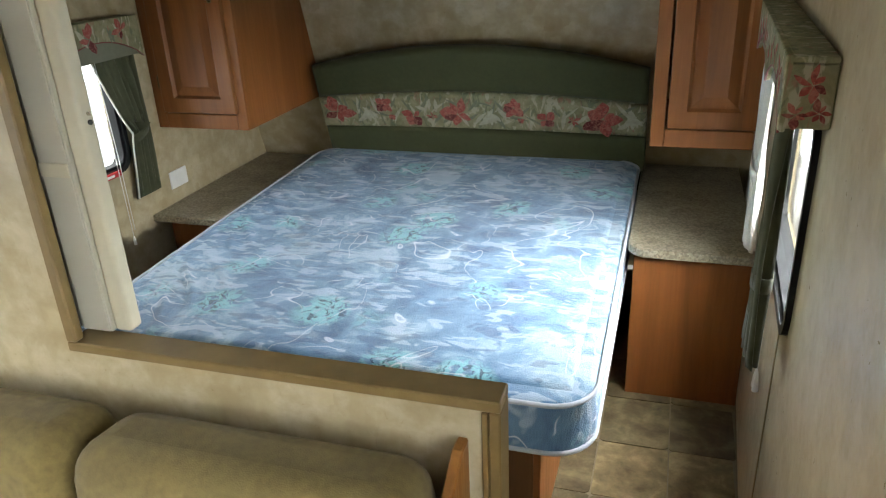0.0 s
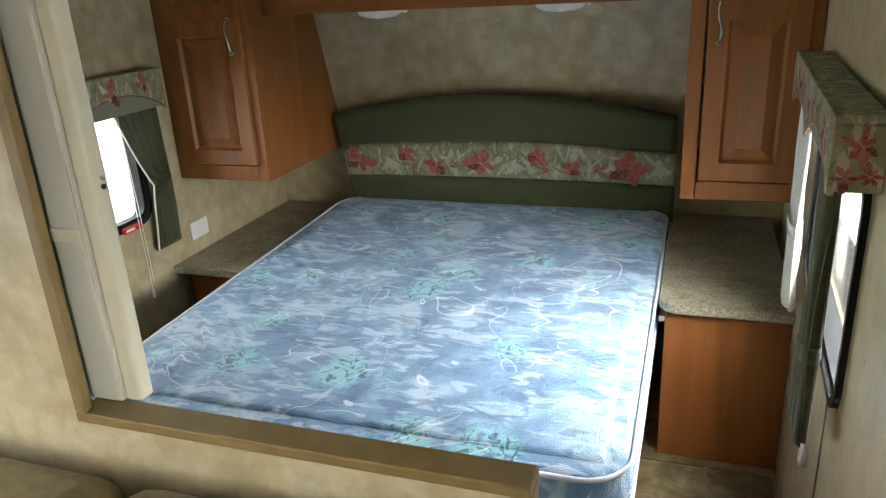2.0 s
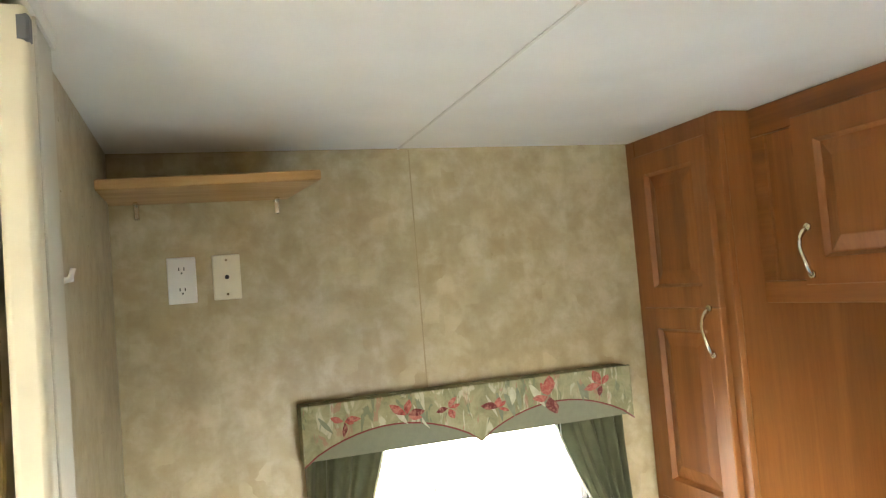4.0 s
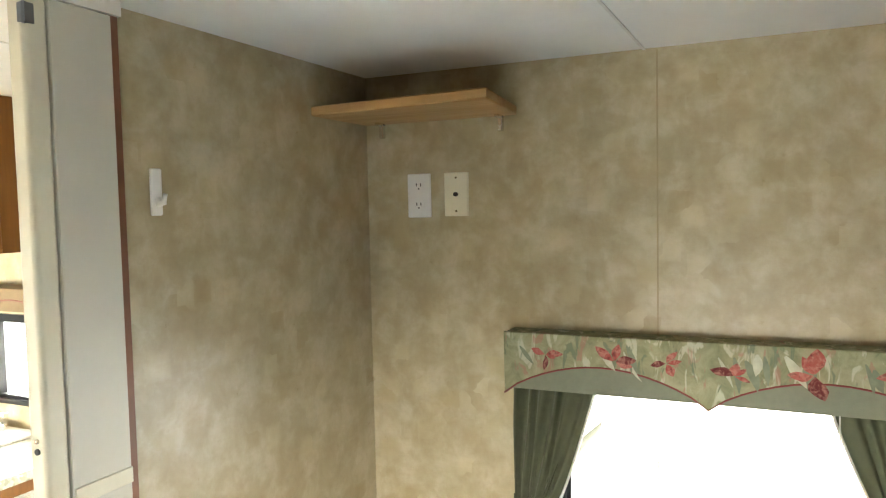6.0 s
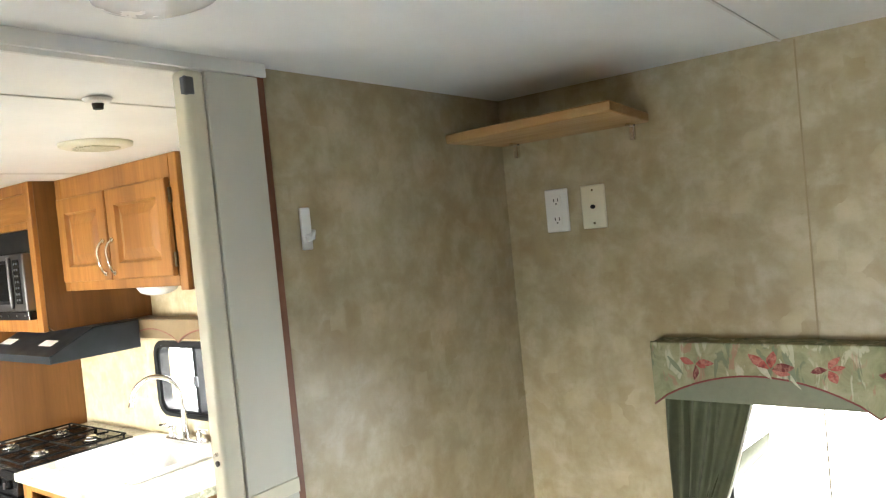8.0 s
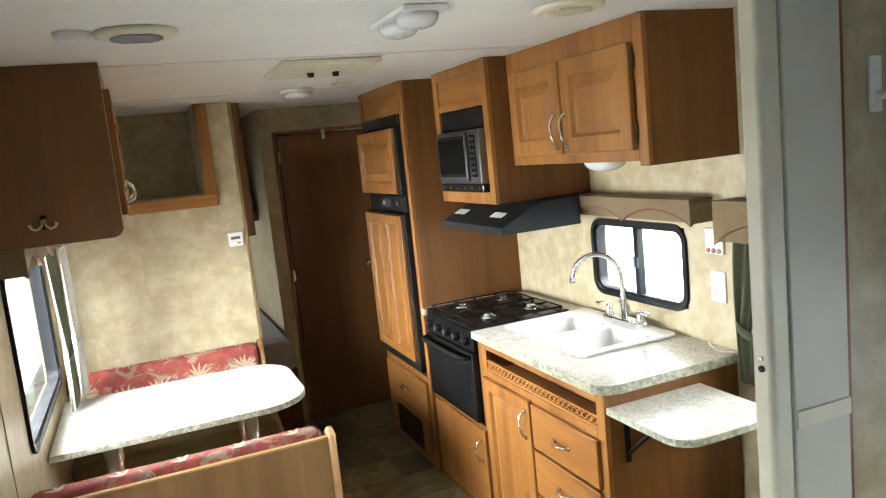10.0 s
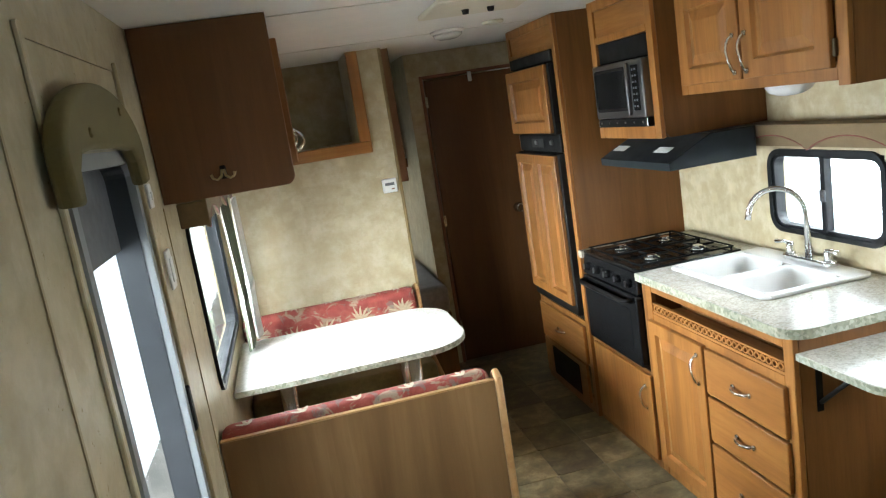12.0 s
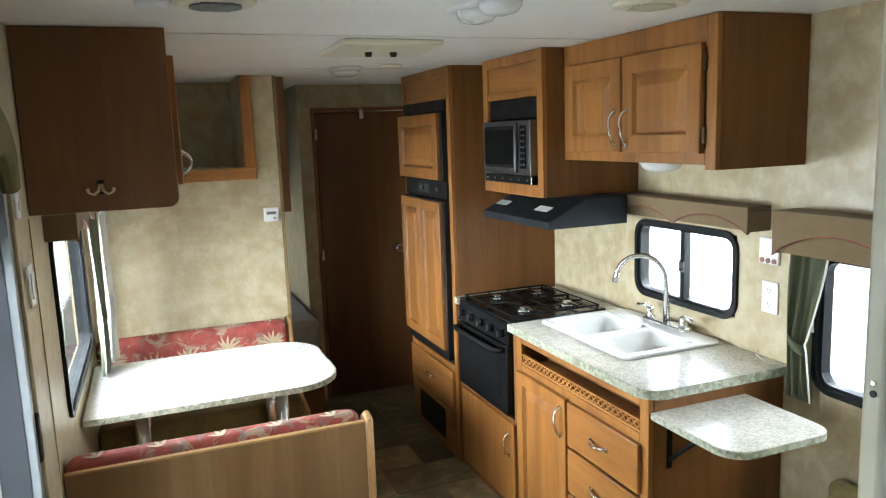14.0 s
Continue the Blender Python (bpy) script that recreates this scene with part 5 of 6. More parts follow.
def sink():
    th = thing("kitchen_sink", (0.24, -2.02, CZ), "white double-bowl kitchen sink set in the worktop", "sink")
    u0, u1, w0, w1 = -2.325, -1.72, 0.025, 0.455
    B = Basis((0, 0, 0), (0, 1, 0), (1, 0, 0), (0, 0, 1))
    mid = (u0 + u1) / 2
    bm = bmesh.new()
    bowls = ((u0 + 0.035, mid - 0.012, w0 + 0.105, w1 - 0.03), (mid + 0.012, u1 - 0.035, w0 + 0.105, w1 - 0.03))
    # rim plates around both bowls
    z0, z1 = CZ + 0.0006, CZ + 0.014
    bm_prism(bm, B, [(u0 + 0.02, w0), (u1 - 0.02, w0), (u1, w0 + 0.02), (u1, w0 + 0.105), (u0, w0 + 0.105), (u0, w0 + 0.02)], z0, z1, 0.005, 2)
    bm_prism(bm, B, [(u0, w1 - 0.03), (u1, w1 - 0.03), (u1, w1 - 0.02), (u1 - 0.02, w1), (u0 + 0.02, w1), (u0, w1 - 0.02)], z0, z1, 0.005, 2)
    bm_box(bm, B, u0, u0 + 0.035, w0 + 0.1045, w1 - 0.0295, z0, z1 - 0.0004, 0.003)
    bm_box(bm, B, u1 - 0.035, u1, w0 + 0.1045, w1 - 0.0295, z0, z1 - 0.0004, 0.003)
    bm_box(bm, B, mid - 0.012, mid + 0.012, w0 + 0.1045, w1 - 0.0295, z0 - 0.02, z1 - 0.004, 0.006, 2)
    part("rim", bm, M["enamel"], th)
    for a0, a1, b0, b1 in bowls:
        bm = bmesh.new()
        rings = []
        for z, s, r in ((CZ + 0.011, 0.0, 0.03), (CZ - 0.005, 0.004, 0.035), (CZ - 0.12, 0.016, 0.045), (CZ - 0.142, 0.035, 0.05), (CZ - 0.147, 0.075, 0.04)):
            rings.append([bm.verts.new(B.p(u, w, z)) for u, w in rrect(a0 + s, a1 - s, b0 + s, b1 - s, r, 5)])
        for p, q in zip(rings, rings[1:]):
            n = len(p)
            for k in range(n):
                f = bm.faces.new((p[k], p[(k + 1) % n], q[(k + 1) % n], q[k]))
                f.smooth = True
        bm.faces.new(rings[-1])
        bmesh.ops.recalc_face_normals(bm, faces=bm.faces[:])
        bmesh.ops.reverse_faces(bm, faces=bm.faces[:])
        bmesh.ops.solidify(bm, geom=bm.faces[:], thickness=-0.004)
        bw = part("bowl", bm, M["enamel"], th)
        c = B.p((a0 + a1) / 2, (b0 + b1) / 2, CZ - 0.1465)
        part("drain", tube([c, c + Vector((0, 0, 0.004))], 0.03, 16), M["chrome"], bw, "chrome drain")
    fc = thing("kitchen_tap", (0.085, -1.985, CZ + 0.014), "chrome gooseneck kitchen tap with two lever taps", "tap")
    zt = CZ + 0.0145
    yc = -1.975
    xb = 0.078
    part("base_plate", prism(WORLD, [(xb - 0.027 + p[1], yc - 0.13 + p[0]) for p in rrect(0, 0.26, 0, 0.054, 0.026, 5)], zt, zt + 0.022, 0.006, 2), M["chrome"], fc)
    pts = [(xb, yc, zt + 0.02), (xb, yc, zt + 0.185)]
    for k in range(1, 13):
        a = math.pi * k / 12 * 0.96
        pts.append((xb + 0.07 * (1 - math.cos(a)), yc - 0.07 * (1 - math.cos(a)), zt + 0.185 + 0.10 * math.sin(a)))
    e = Vector(pts[-1])
    pts.append(tuple(e + Vector((0.004, -0.002, -0.025))))
    part("spout", tube(pts, [0.013] + [0.0105] * (len(pts) - 2) + [0.0125], 10), M["chrome"], fc)
    for s in (-0.1, 0.1):
        bm = bmesh.new()
        bm_tube(bm, [(xb, yc + s, zt + 0.02), (xb, yc + s, zt + 0.035), (xb, yc + s, zt + 0.055), (xb, yc + s, zt + 0.065)], [0.02, 0.014, 0.016, 0.010], 10)
        bm_tube(bm, [(xb, yc + s, zt + 0.058), (xb + 0.01, yc + s * 1.25, zt + 0.066), (xb + 0.012, yc + s * 1.65, zt + 0.062)], [0.007, 0.007, 0.009], 8)
        part("lever", bm, M["chrome"], fc)


def cooker():
    B = CURB
    y0, y1 = -2.922, -2.378
    th = thing("cooker", (0.32, -2.65, 0.42), "black gas cooker with oven door and four burners", "cooker")
    zc = CZ + 0.008
    part("body", box(WORLD, 0.09, KX - 0.006, y0, y1, 0.435, zc - 0.016), M["black"], th)
    part("hob_plate", box(WORLD, 0.088, KX + 0.012, y0 - 0.004, y1 + 0.004, zc - 0.0155, zc, 0.005, 2), M["black"], th)
    # sloped control fascia
    part("control_panel", prism(Basis((0, 0, 0), (1, 0, 0), (0, 0, 1), (0, 1, 0)), [(KX - 0.006, 0.775), (KX + 0.022, 0.775), (KX + 0.012, zc - 0.016), (KX - 0.006, zc - 0.016)], y0, y1, 0.003), M["black"], th)
    for k in range(5):
        y = y0 + 0.06 + k * (y1 - y0 - 0.12) / 4
        c = Vector((KX + 0.0175, y, 0.815))
        kb = part("knob", tube([c, c + Vector((0.012, 0, 0.001)), c + Vector((0.022, 0, 0.002))], [0.019, 0.017, 0.013], 12), M["black"], th)
        part("pointer", box(WORLD, c.x + 0.02, c.x + 0.028, y - 0.0035, y + 0.0035, 0.804, 0.830, 0.001), M["steel"], kb, "pale knob pointer")
    od = part("oven_door", box(B, y0 + 0.004, y1 - 0.004, 0.455, 0.768, KX - 0.0055, KX + 0.028, 0.006, 2), M["black"], th)
    part("oven_glass", box(B, y0 + 0.07, y1 - 0.07, 0.52, 0.70, KX + 0.0282, KX + 0.030), M["black"], od)
    hp = [B.p(y0 + 0.03 + (y1 - y0 - 0.06) * s, 0.748, KX + 0.03 + h) for s, h in ((0, 0.0), (0.03, 0.03), (0.08, 0.038), (0.5, 0.04), (0.92, 0.038), (0.97, 0.03), (1, 0.0))]
    part("oven_handle", tube(hp, 0.011, 8), M["blackm"], od)
    for i, (x, y) in enumerate(((0.43, y1 - 0.13), (0.43, y0 + 0.13), (0.21, y1 - 0.13), (0.21, y0 + 0.13))):
        c = Vector((x, y, zc))
        bn = part("burner", tube([c, c + Vector((0, 0, 0.010)), c + Vector((0, 0, 0.014))], [0.036, 0.034, 0.018], 16), M["chrome"], th, "shiny metal burner head")
        part("cap", tube([c + Vector((0, 0, 0.0145)), c + Vector((0, 0, 0.021))], [0.024, 0.020], 14), M["chrome"], bn)
    for ya, yb in ((y0 + 0.02, (y0 + y1) / 2 - 0.005), ((y0 + y1) / 2 + 0.005, y1 - 0.02)):
        bm = bmesh.new()
        z = zc + 0.013
        for y in (ya, yb):
            bm_tube(bm, [(0.11, y, z), (0.545, y, z)], 0.004, 6)
        for x in (0.11, 0.325, 0.545):
            bm_tube(bm, [(x, ya, z), (x, yb, z)], 0.004, 6)
        ym = (ya + yb) / 2
        for x in (0.21, 0.43):
            for dx, dy in ((0.085, 0), (-0.085, 0), (0, 0.10), (0, -0.10)):
                bm_tube(bm, [(x + dx * 0.25, ym + dy * 0.25, z + 0.004), (x + dx, ym + dy, z)], 0.0045, 6)
        for x in (0.12, 0.535):
            for y in (ya, yb):
                bm_tube(bm, [(x, y, zc + 0.0005), (x, y, z)], 0.005, 6)
        part("grate", bm, M["iron"], th, "black cast-iron grate")
    lo = thing("cooker_base_cabinet", (0.3, -2.65, 0), "honey oak cabinet with a plain door under the cooker", "cabinet")
    bm = bmesh.new()
    bm_box(bm, B, -2.372, -2.346, 0.0, 0.83, 0.004, KX - 0.001)
    bm_box(bm, B, -2.955, -2.925, 0.0, 0.83, 0.004, KX - 0.001)
    bm_box(bm, B, -2.9245, -2.3725, 0.415, 0.434, 0.004, KX - 0.001)
    bm_box(bm, B, -2.9245, -2.3725, 0.0, 0.05, KX - 0.02, KX - 0.001)
    part("carcass", bm, M["panel"], lo)
    d = part("door", box(B, -2.918, -2.355, 0.04, 0.425, KX, KX + 0.017, 0.003), M["oak"], lo)
    pull(B, -2.40, 0.32, KX + 0.0175, 0.10, d, "chrome")


def tall_unit():
    B = CURB
    y0, y1, xf = -3.66, -2.968, 0.572
    th = thing("fridge_cabinet", (0.28, -3.3, 0), "tall honey oak cabinet around the refrigerator", "cabinet")
    part("side_panel", box(WORLD, 0.002, xf - 0.02, y1 - 0.018, y1, 0.0, HC - 0.002), M["panel"], th)
    part("side_panel", box(WORLD, 0.002, xf - 0.02, y0, y0 + 0.018, 0.0, HC - 0.002), M["panel"], th)
    bm = bmesh.new()
    f0, f1 = xf - 0.0195, xf
    bm_box(bm, B, y0, y0 + 0.04, 0, HC - 0.002, f0, f1, 0.002)
    bm_box(bm, B, y1 - 0.04, y1, 0, HC - 0.002, f0, f1, 0.002)
    for v0, v1 in ((0.0, 0.085), (0.255, 0.285), (0.465, 0.50), (1.845, 1.865), (1.955, HC - 0.002)):
        bm_box(bm, B, y0 + 0.0405, y1 - 0.0405, v0, v1, f0, f1 - 0.0005, 0.002)
    part("face_frame", bm, M["oak"], th)
    part("top_panel", box(B, y0 + 0.0405, y1 - 0.0405, 1.8655, 1.9545, f0, f1 - 0.008), M["oak_y"], th)
    drawer(B, y0 + 0.03, y1 - 0.035, 0.272, 0.475, xf + 0.0008, th)
    lf = part("vent_door", box(B, y0 + 0.03, y1 - 0.06, 0.05, 0.262, xf + 0.0008, xf + 0.016, 0.003), M["oak_y"], th)
    vt = part("furnace_grille", box(B, -3.50, -3.12, 0.07, 0.235, xf + 0.0165, xf + 0.021, 0.002), M["blackm"], lf, "black slotted furnace grille")
    fr = thing("refrigerator", (0.3, -3.3, 0.505), "built-in refrigerator with oak door panels and black trim", "refrigerator")
    a0, a1 = y0 + 0.042, y1 - 0.042
    part("body", box(WORLD, 0.05, xf - 0.003, a0, a1, 0.505, 1.843), M["blackm"], fr)
    part("vent_trim", box(B, a0, a1, 1.79, 1.843, xf - 0.0025, xf + 0.012, 0.004), M["blackm"], fr, "black slotted top trim")
    part("control_strip", box(B, a0, a1, 1.355, 1.44, xf - 0.0025, xf + 0.010, 0.003), M["blackm"], fr, "black control strip")
    for u in (-3.34, -3.12):
        c = B.p(u, 1.402, xf + 0.0105)
        part("control_knob", tube([c, c + Vector((0.012, 0, 0))], [0.013, 0.011], 10), M["steel"], fr)
    # raised plate; the shade of a recess is put into its dark colour
    part("recess", box(B, -3.42, -3.24, 1.375, 1.42, xf + 0.0102, xf + 0.0125, 0.001), M["dark"], fr)
    d1 = part("freezer_door", box(B, a0, a1, 1.445, 1.785, xf - 0.0025, xf + 0.030, 0.004), M["blackm"], fr)
    raised_door(B, a0 + 0.008, a1 - 0.018, 1.452, 1.778, xf + 0.0305, d1, "oak", 0.055, name="door_panel")
    d2 = part("fridge_door", box(B, a0, a1, 0.53, 1.35, xf - 0.0025, xf + 0.030, 0.004), M["blackm"], fr)
    am = (a0 + a1 - 0.01) / 2
    raised_door(B, a0 + 0.008, am, 0.585, 1.343, xf + 0.0305, d2, "oak", 0.046, name="door_panel")
    raised_door(B, am + 0.0003, a1 - 0.018, 0.585, 1.343, xf + 0.0305, d2, "oak", 0.046, name="door_panel")


def microwave_unit():
    B = CURB
    y0, y1, xf, z0 = -2.815, -2.262, 0.463, 1.405
    th = thing("microwave_cabinet", (0.23, -2.53, z0), "honey oak wall cabinet holding the microwave", "cabinet")
    part("side_panel", prism(Basis((0, 0, 0), (1, 0, 0), (0, 0, 1), (0, 1, 0)), [(0.002, z0), (xf - 0.04, z0), (xf - 0.02, z0 + 0.02), (xf - 0.02, HC - 0.002), (0.002, HC - 0.002)], y1 - 0.018, y1), M["panel"], th)
    part("side_panel", box(WORLD, 0.002, xf - 0.02, y0, y0 + 0.018, z0, HC - 0.002), M["panel"], th)
    part("shelf", box(WORLD, 0.002, xf - 0.02, y0 + 0.0185, y1 - 0.0185, z0 + 0.002, z0 + 0.018), M["panel"], th)
    bm = bmesh.new()
    f0, f1 = xf - 0.0195, xf
    bm_box(bm, B, y0, y0 + 0.05, z0, HC - 0.002, f0, f1, 0.002)
    bm_box(bm, B, y1 - 0.045, y1, z0, HC - 0.002, f0, f1, 0.002)
    for v0, v1 in ((z0, z0 + 0.05), (1.815, 1.845), (1.955, HC - 0.002)):
        bm_box(bm, B, y0 + 0.0505, y1 - 0.0455, v0, v1, f0, f1 - 0.0005, 0.002)
    part("face_frame", bm, M["oak"], th)
    part("top_panel", box(B, y0 + 0.0505, y1 - 0.0455, 1.8455, 1.9545, f0, f1 - 0.009), M["oak_y"], th)
    mw = thing("microwave_oven", (0.25, -2.53, 1.46), "stainless steel microwave with black glass in a black trim kit", "microwave")
    a0, a1 = y0 + 0.052, y1 - 0.047
    part("trim_kit", box(B, a0, a1, z0 + 0.052, 1.813, 0.03, xf - 0.012), M["blackm"], mw, "black slotted surround")
    fa = part("body", box(B, a0 + 0.002, a1 - 0.004, z0 + 0.088, 1.722, xf - 0.0115, xf + 0.030, 0.006, 2), M["steel"], mw)
    w0, w1 = a0 + 0.035, a0 + 0.305
    bm = bmesh.new()
    bm_ring(bm, B, rrect(w0 - 0.012, w1 + 0.012, z0 + 0.118, 1.700, 0.02), rrect(w0, w1, z0 + 0.130, 1.688, 0.014), xf + 0.0302, xf + 0.033)
    part("window_surround", bm, M["blackm"], fa, "black rounded window surround")
    part("window", prism(B, rrect(w0 + 0.0005, w1 - 0.0005, z0 + 0.1305, 1.6875, 0.0135), xf + 0.0302, xf + 0.0315), M["black"], fa, "dark glass window")
    part("door_handle", box(B, a0 + 0.332, a0 + 0.347, z0 + 0.10, 1.712, xf + 0.0302, xf + 0.046, 0.006, 2), M["steel"], fa)
    kp = part("keypad", box(B, a0 + 0.362, a1 - 0.034, z0 + 0.118, 1.700, xf + 0.0302, xf + 0.032, 0.001), M["black"], fa)
    bm = bmesh.new()
    for r in range(7):
        for c in range(2):
            u = a0 + 0.370 + c * 0.022
            v = z0 + 0.130 + r * 0.024
            bm_box(bm, B, u, u + 0.013, v, v + 0.008, xf + 0.0321, xf + 0.0325)
    part("keys", bm, M["keygrey"], kp, "rows of small dark grey keys")
    part("trim_strip", box(B, a0, a1, z0 + 0.052, z0 + 0.086, xf - 0.0115, xf + 0.024, 0.002), M["blackm"], mw, "black lower trim strip")
    bm = bmesh.new()
    for k in range(6):
        c = B.p(a0 + 0.035 + k * 0.076, z0 + 0.070, xf + 0.0241)
        bm_tube(bm, [c, c + Vector((0.003, 0, 0))], 0.0045, 8)
    part("vent_buttons", bm, M["steel"], mw)
    for u in (a0 + 0.003, a1 - 0.013):
        part("corner_clip", box(B, u, u + 0.010, z0 + 0.053, z0 + 0.085, xf + 0.0243, xf + 0.027, 0.001), M["chrome"], mw, "small shiny corner clip")
    hd = thing("range_hood", (0.25, -2.53, 1.28), "dark grey sloped range hood under the microwave cabinet", "range hood")
    prof = [(0.112, 1.285), (xf + 0.02, 1.285), (xf + 0.022, 1.315), (xf - 0.16, 1.403), (0.112, 1.403)]
    part("shell", prism(Basis((0, 0, 0), (1, 0, 0), (0, 0, 1), (0, 1, 0)), prof, y0 + 0.02, -2.185, 0.004), M["hood"], hd)
    n = Vector((0.088, 0, 0.182)).normalized()
    for y in (-2.72, -2.35):
        o = Vector((xf - 0.05, y, 1.3503)) + n * 0.0015
        L = Basis(o, (0, 1, 0), Vector((-0.182, 0, 0.088)).normalized(), n)
        part("sticker", box(L, -0.055, 0.055, -0.018, 0.02, 0.0, 0.001), M["white"], hd, "pale paper label")


def kitchen_overhead():
    B = CURB
    y0, y1, xf, z0 = -2.2615, -1.405, 0.362, 1.555
    th = thing("kitchen_wall_cabinet", (0.18, -1.83, z0), "honey oak wall cabinet with two raised panel doors", "cabinet")
    part("end_panel", prism(Basis((0, 0, 0), (1, 0, 0), (0, 0, 1), (0, 1, 0)), [(0.002, z0 - 0.015), (xf - 0.02, z0 - 0.015), (xf - 0.02, HC - 0.002), (0.002, HC - 0.002)], y1 - 0.018, y1), M["panel"], th)
    part("bottom", box(WORLD, 0.002, xf - 0.02, y0, y1 - 0.0185, z0 + 0.004, z0 + 0.02), M["oak_y"], th)
    bm = bmesh.new()
    f0, f1 = xf - 0.0195, xf
    bm_box(bm, B, y0, y0 + 0.045, z0, HC - 0.002, f0, f1, 0.002)
    bm_box(bm, B, y1 - 0.045, y1, z0 - 0.015, HC - 0.002, f0, f1, 0.002)
    bm_box(bm, B, y0 + 0.0455, y1 - 0.0455, z0, z0 + 0.05, f0, f1 - 0.0005, 0.002)
    bm_box(bm, B, y0 + 0.0455, y1 - 0.0455, 1.905, HC - 0.002, f0, f1 - 0.0005, 0.002)
    bm_box(bm, B, -1.865, -1.84, z0 + 0.0505, 1.9045, f0, f1 - 0.0005, 0.002)
    part("face_frame", bm, M["oak"], th)
    part("back", box(WORLD, f0 - 0.012, f0 - 0.001, y0 + 0.02, y1 - 0.02, z0 + 0.03, HC - 0.01), M["panel"], th)
    for a, b, hu, hl in ((-2.225, -1.858, -1.885, -2.232), (-1.847, -1.455, -1.82, -1.449)):
        d = handle_door(B, a, b, z0 + 0.035, 1.918, xf + 0.0008, th, hu, 1.73 - 0.055, stile=0.058, L=0.12)
        for v in (z0 + 0.09, 1.86):
            hinge(B, hl, v, xf + 0.0008, th)
    lp = thing("under_cabinet_lamp", (0.2, -1.86, z0 - 0.03), "white oval lamp under the kitchen wall cabinet", "lamp")
    bm = bmesh.new()
    n = 20
    rings = []
    for zz, r in ((z0 + 0.0035, 0.075), (z0 - 0.01, 0.078), (z0 - 0.028, 0.066), (z0 - 0.04, 0.04), (z0 - 0.043, 0.015)):
        rings.append([bm.verts.new((0.2 + r * math.cos(2 * math.pi * k / n), -1.86 + r * math.sin(2 * math.pi * k / n), zz)) for k in range(n)])
    for a, b in zip(rings, rings[1:]):
        for k in range(n):
            f = bm.faces.new((a[k], b[k], b[(k + 1) % n], a[(k + 1) % n]))
            f.smooth = True
    bm.faces.new(rings[-1])
    bm.faces.new(rings[0][::-1])
    bmesh.ops.recalc_face_normals(bm, faces=bm.faces[:])
    part("lens", bm, M["lens"], lp)


sofa()
kitchen_base()
sink()
cooker()
tall_unit()
microwave_unit()
kitchen_overhead()
window_unit("window_3", CURB, *WIN_KIT, "black-framed sliding kitchen window", True)
window_unit("window_4", CURB, *WIN_SOFA, "black-framed window behind the sofa", False)
valance("kitchen_valance", CURB, -2.30, -1.535, 1.315, 1.40, 0.10, "tan", "tan", "piping", "tan padded valance with red piping over the kitchen window", 0, 2, rise=0.55)
valance("sofa_valance", CURB, -1.43, -0.48, 1.262, 1.40, 0.10, "tan", "tan", "piping", "tan padded valance with red piping over the sofa window", 0, 2, rise=0.55)
curtain("window_curtain", CURB, -1.275, -1.405, 0.785, 1.27, 0.97, 0.5, 0.045, "curtain", "grey-green curtain tied back beside the sofa window", folds=3)
curtain("window_curtain", CURB, -0.66, -0.47, 0.72, 1.27, 0.96, 0.5, 0.045, "curtain", "grey-green curtain tied back beside the sofa window")
plate("power_outlet", CURB, -1.562, -1.492, 1.03, 1.14, "white outlet box on the wall beside the worktop", "white", 2)
wd = thing("blind_wand", (0.03, -1.33, 1.02), "white blind wand hanging at the sofa window", "wand")
part("rod", tube([(0.022, -1.335, 1.03), (0.022, -1.335, 1.26)], 0.004, 6), M["white"], wd)
part("tip", tube([(0.022, -1.335, 1.012), (0.022, -1.335, 1.03)], [0.0065, 0.005], 8), M["white"], wd)
cb = thing("loose_cable", (0.07, -1.45, CZ), "short white cable lying on the worktop end", "cable")
part("wire", tube([(0.03, -1.44, CZ + 0.003), (0.06, -1.46, CZ + 0.006), (0.09, -1.455, CZ + 0.018), (0.085, -1.50, CZ + 0.03), (0.05, -1.53, CZ + 0.034)], 0.002, 6), M["white"], cb)
mp = thing("monitor_panel", (0.0, -1.53, 1.2), "small white tank monitor panel with dark red buttons", "control panel")
part("face", box(CURB, -1.575, -1.49, 1.20, 1.29, 0.0005, 0.012, 0.004, 2), M["white"], mp)
for k in range(3):
    c = CURB.p(-1.558 + k * 0.026, 1.213, 0.0122)
    part("button", tube([c, c + Vector((0.004, 0, 0))], 0.009, 10), M["redtrim"], mp, "dark red push button")


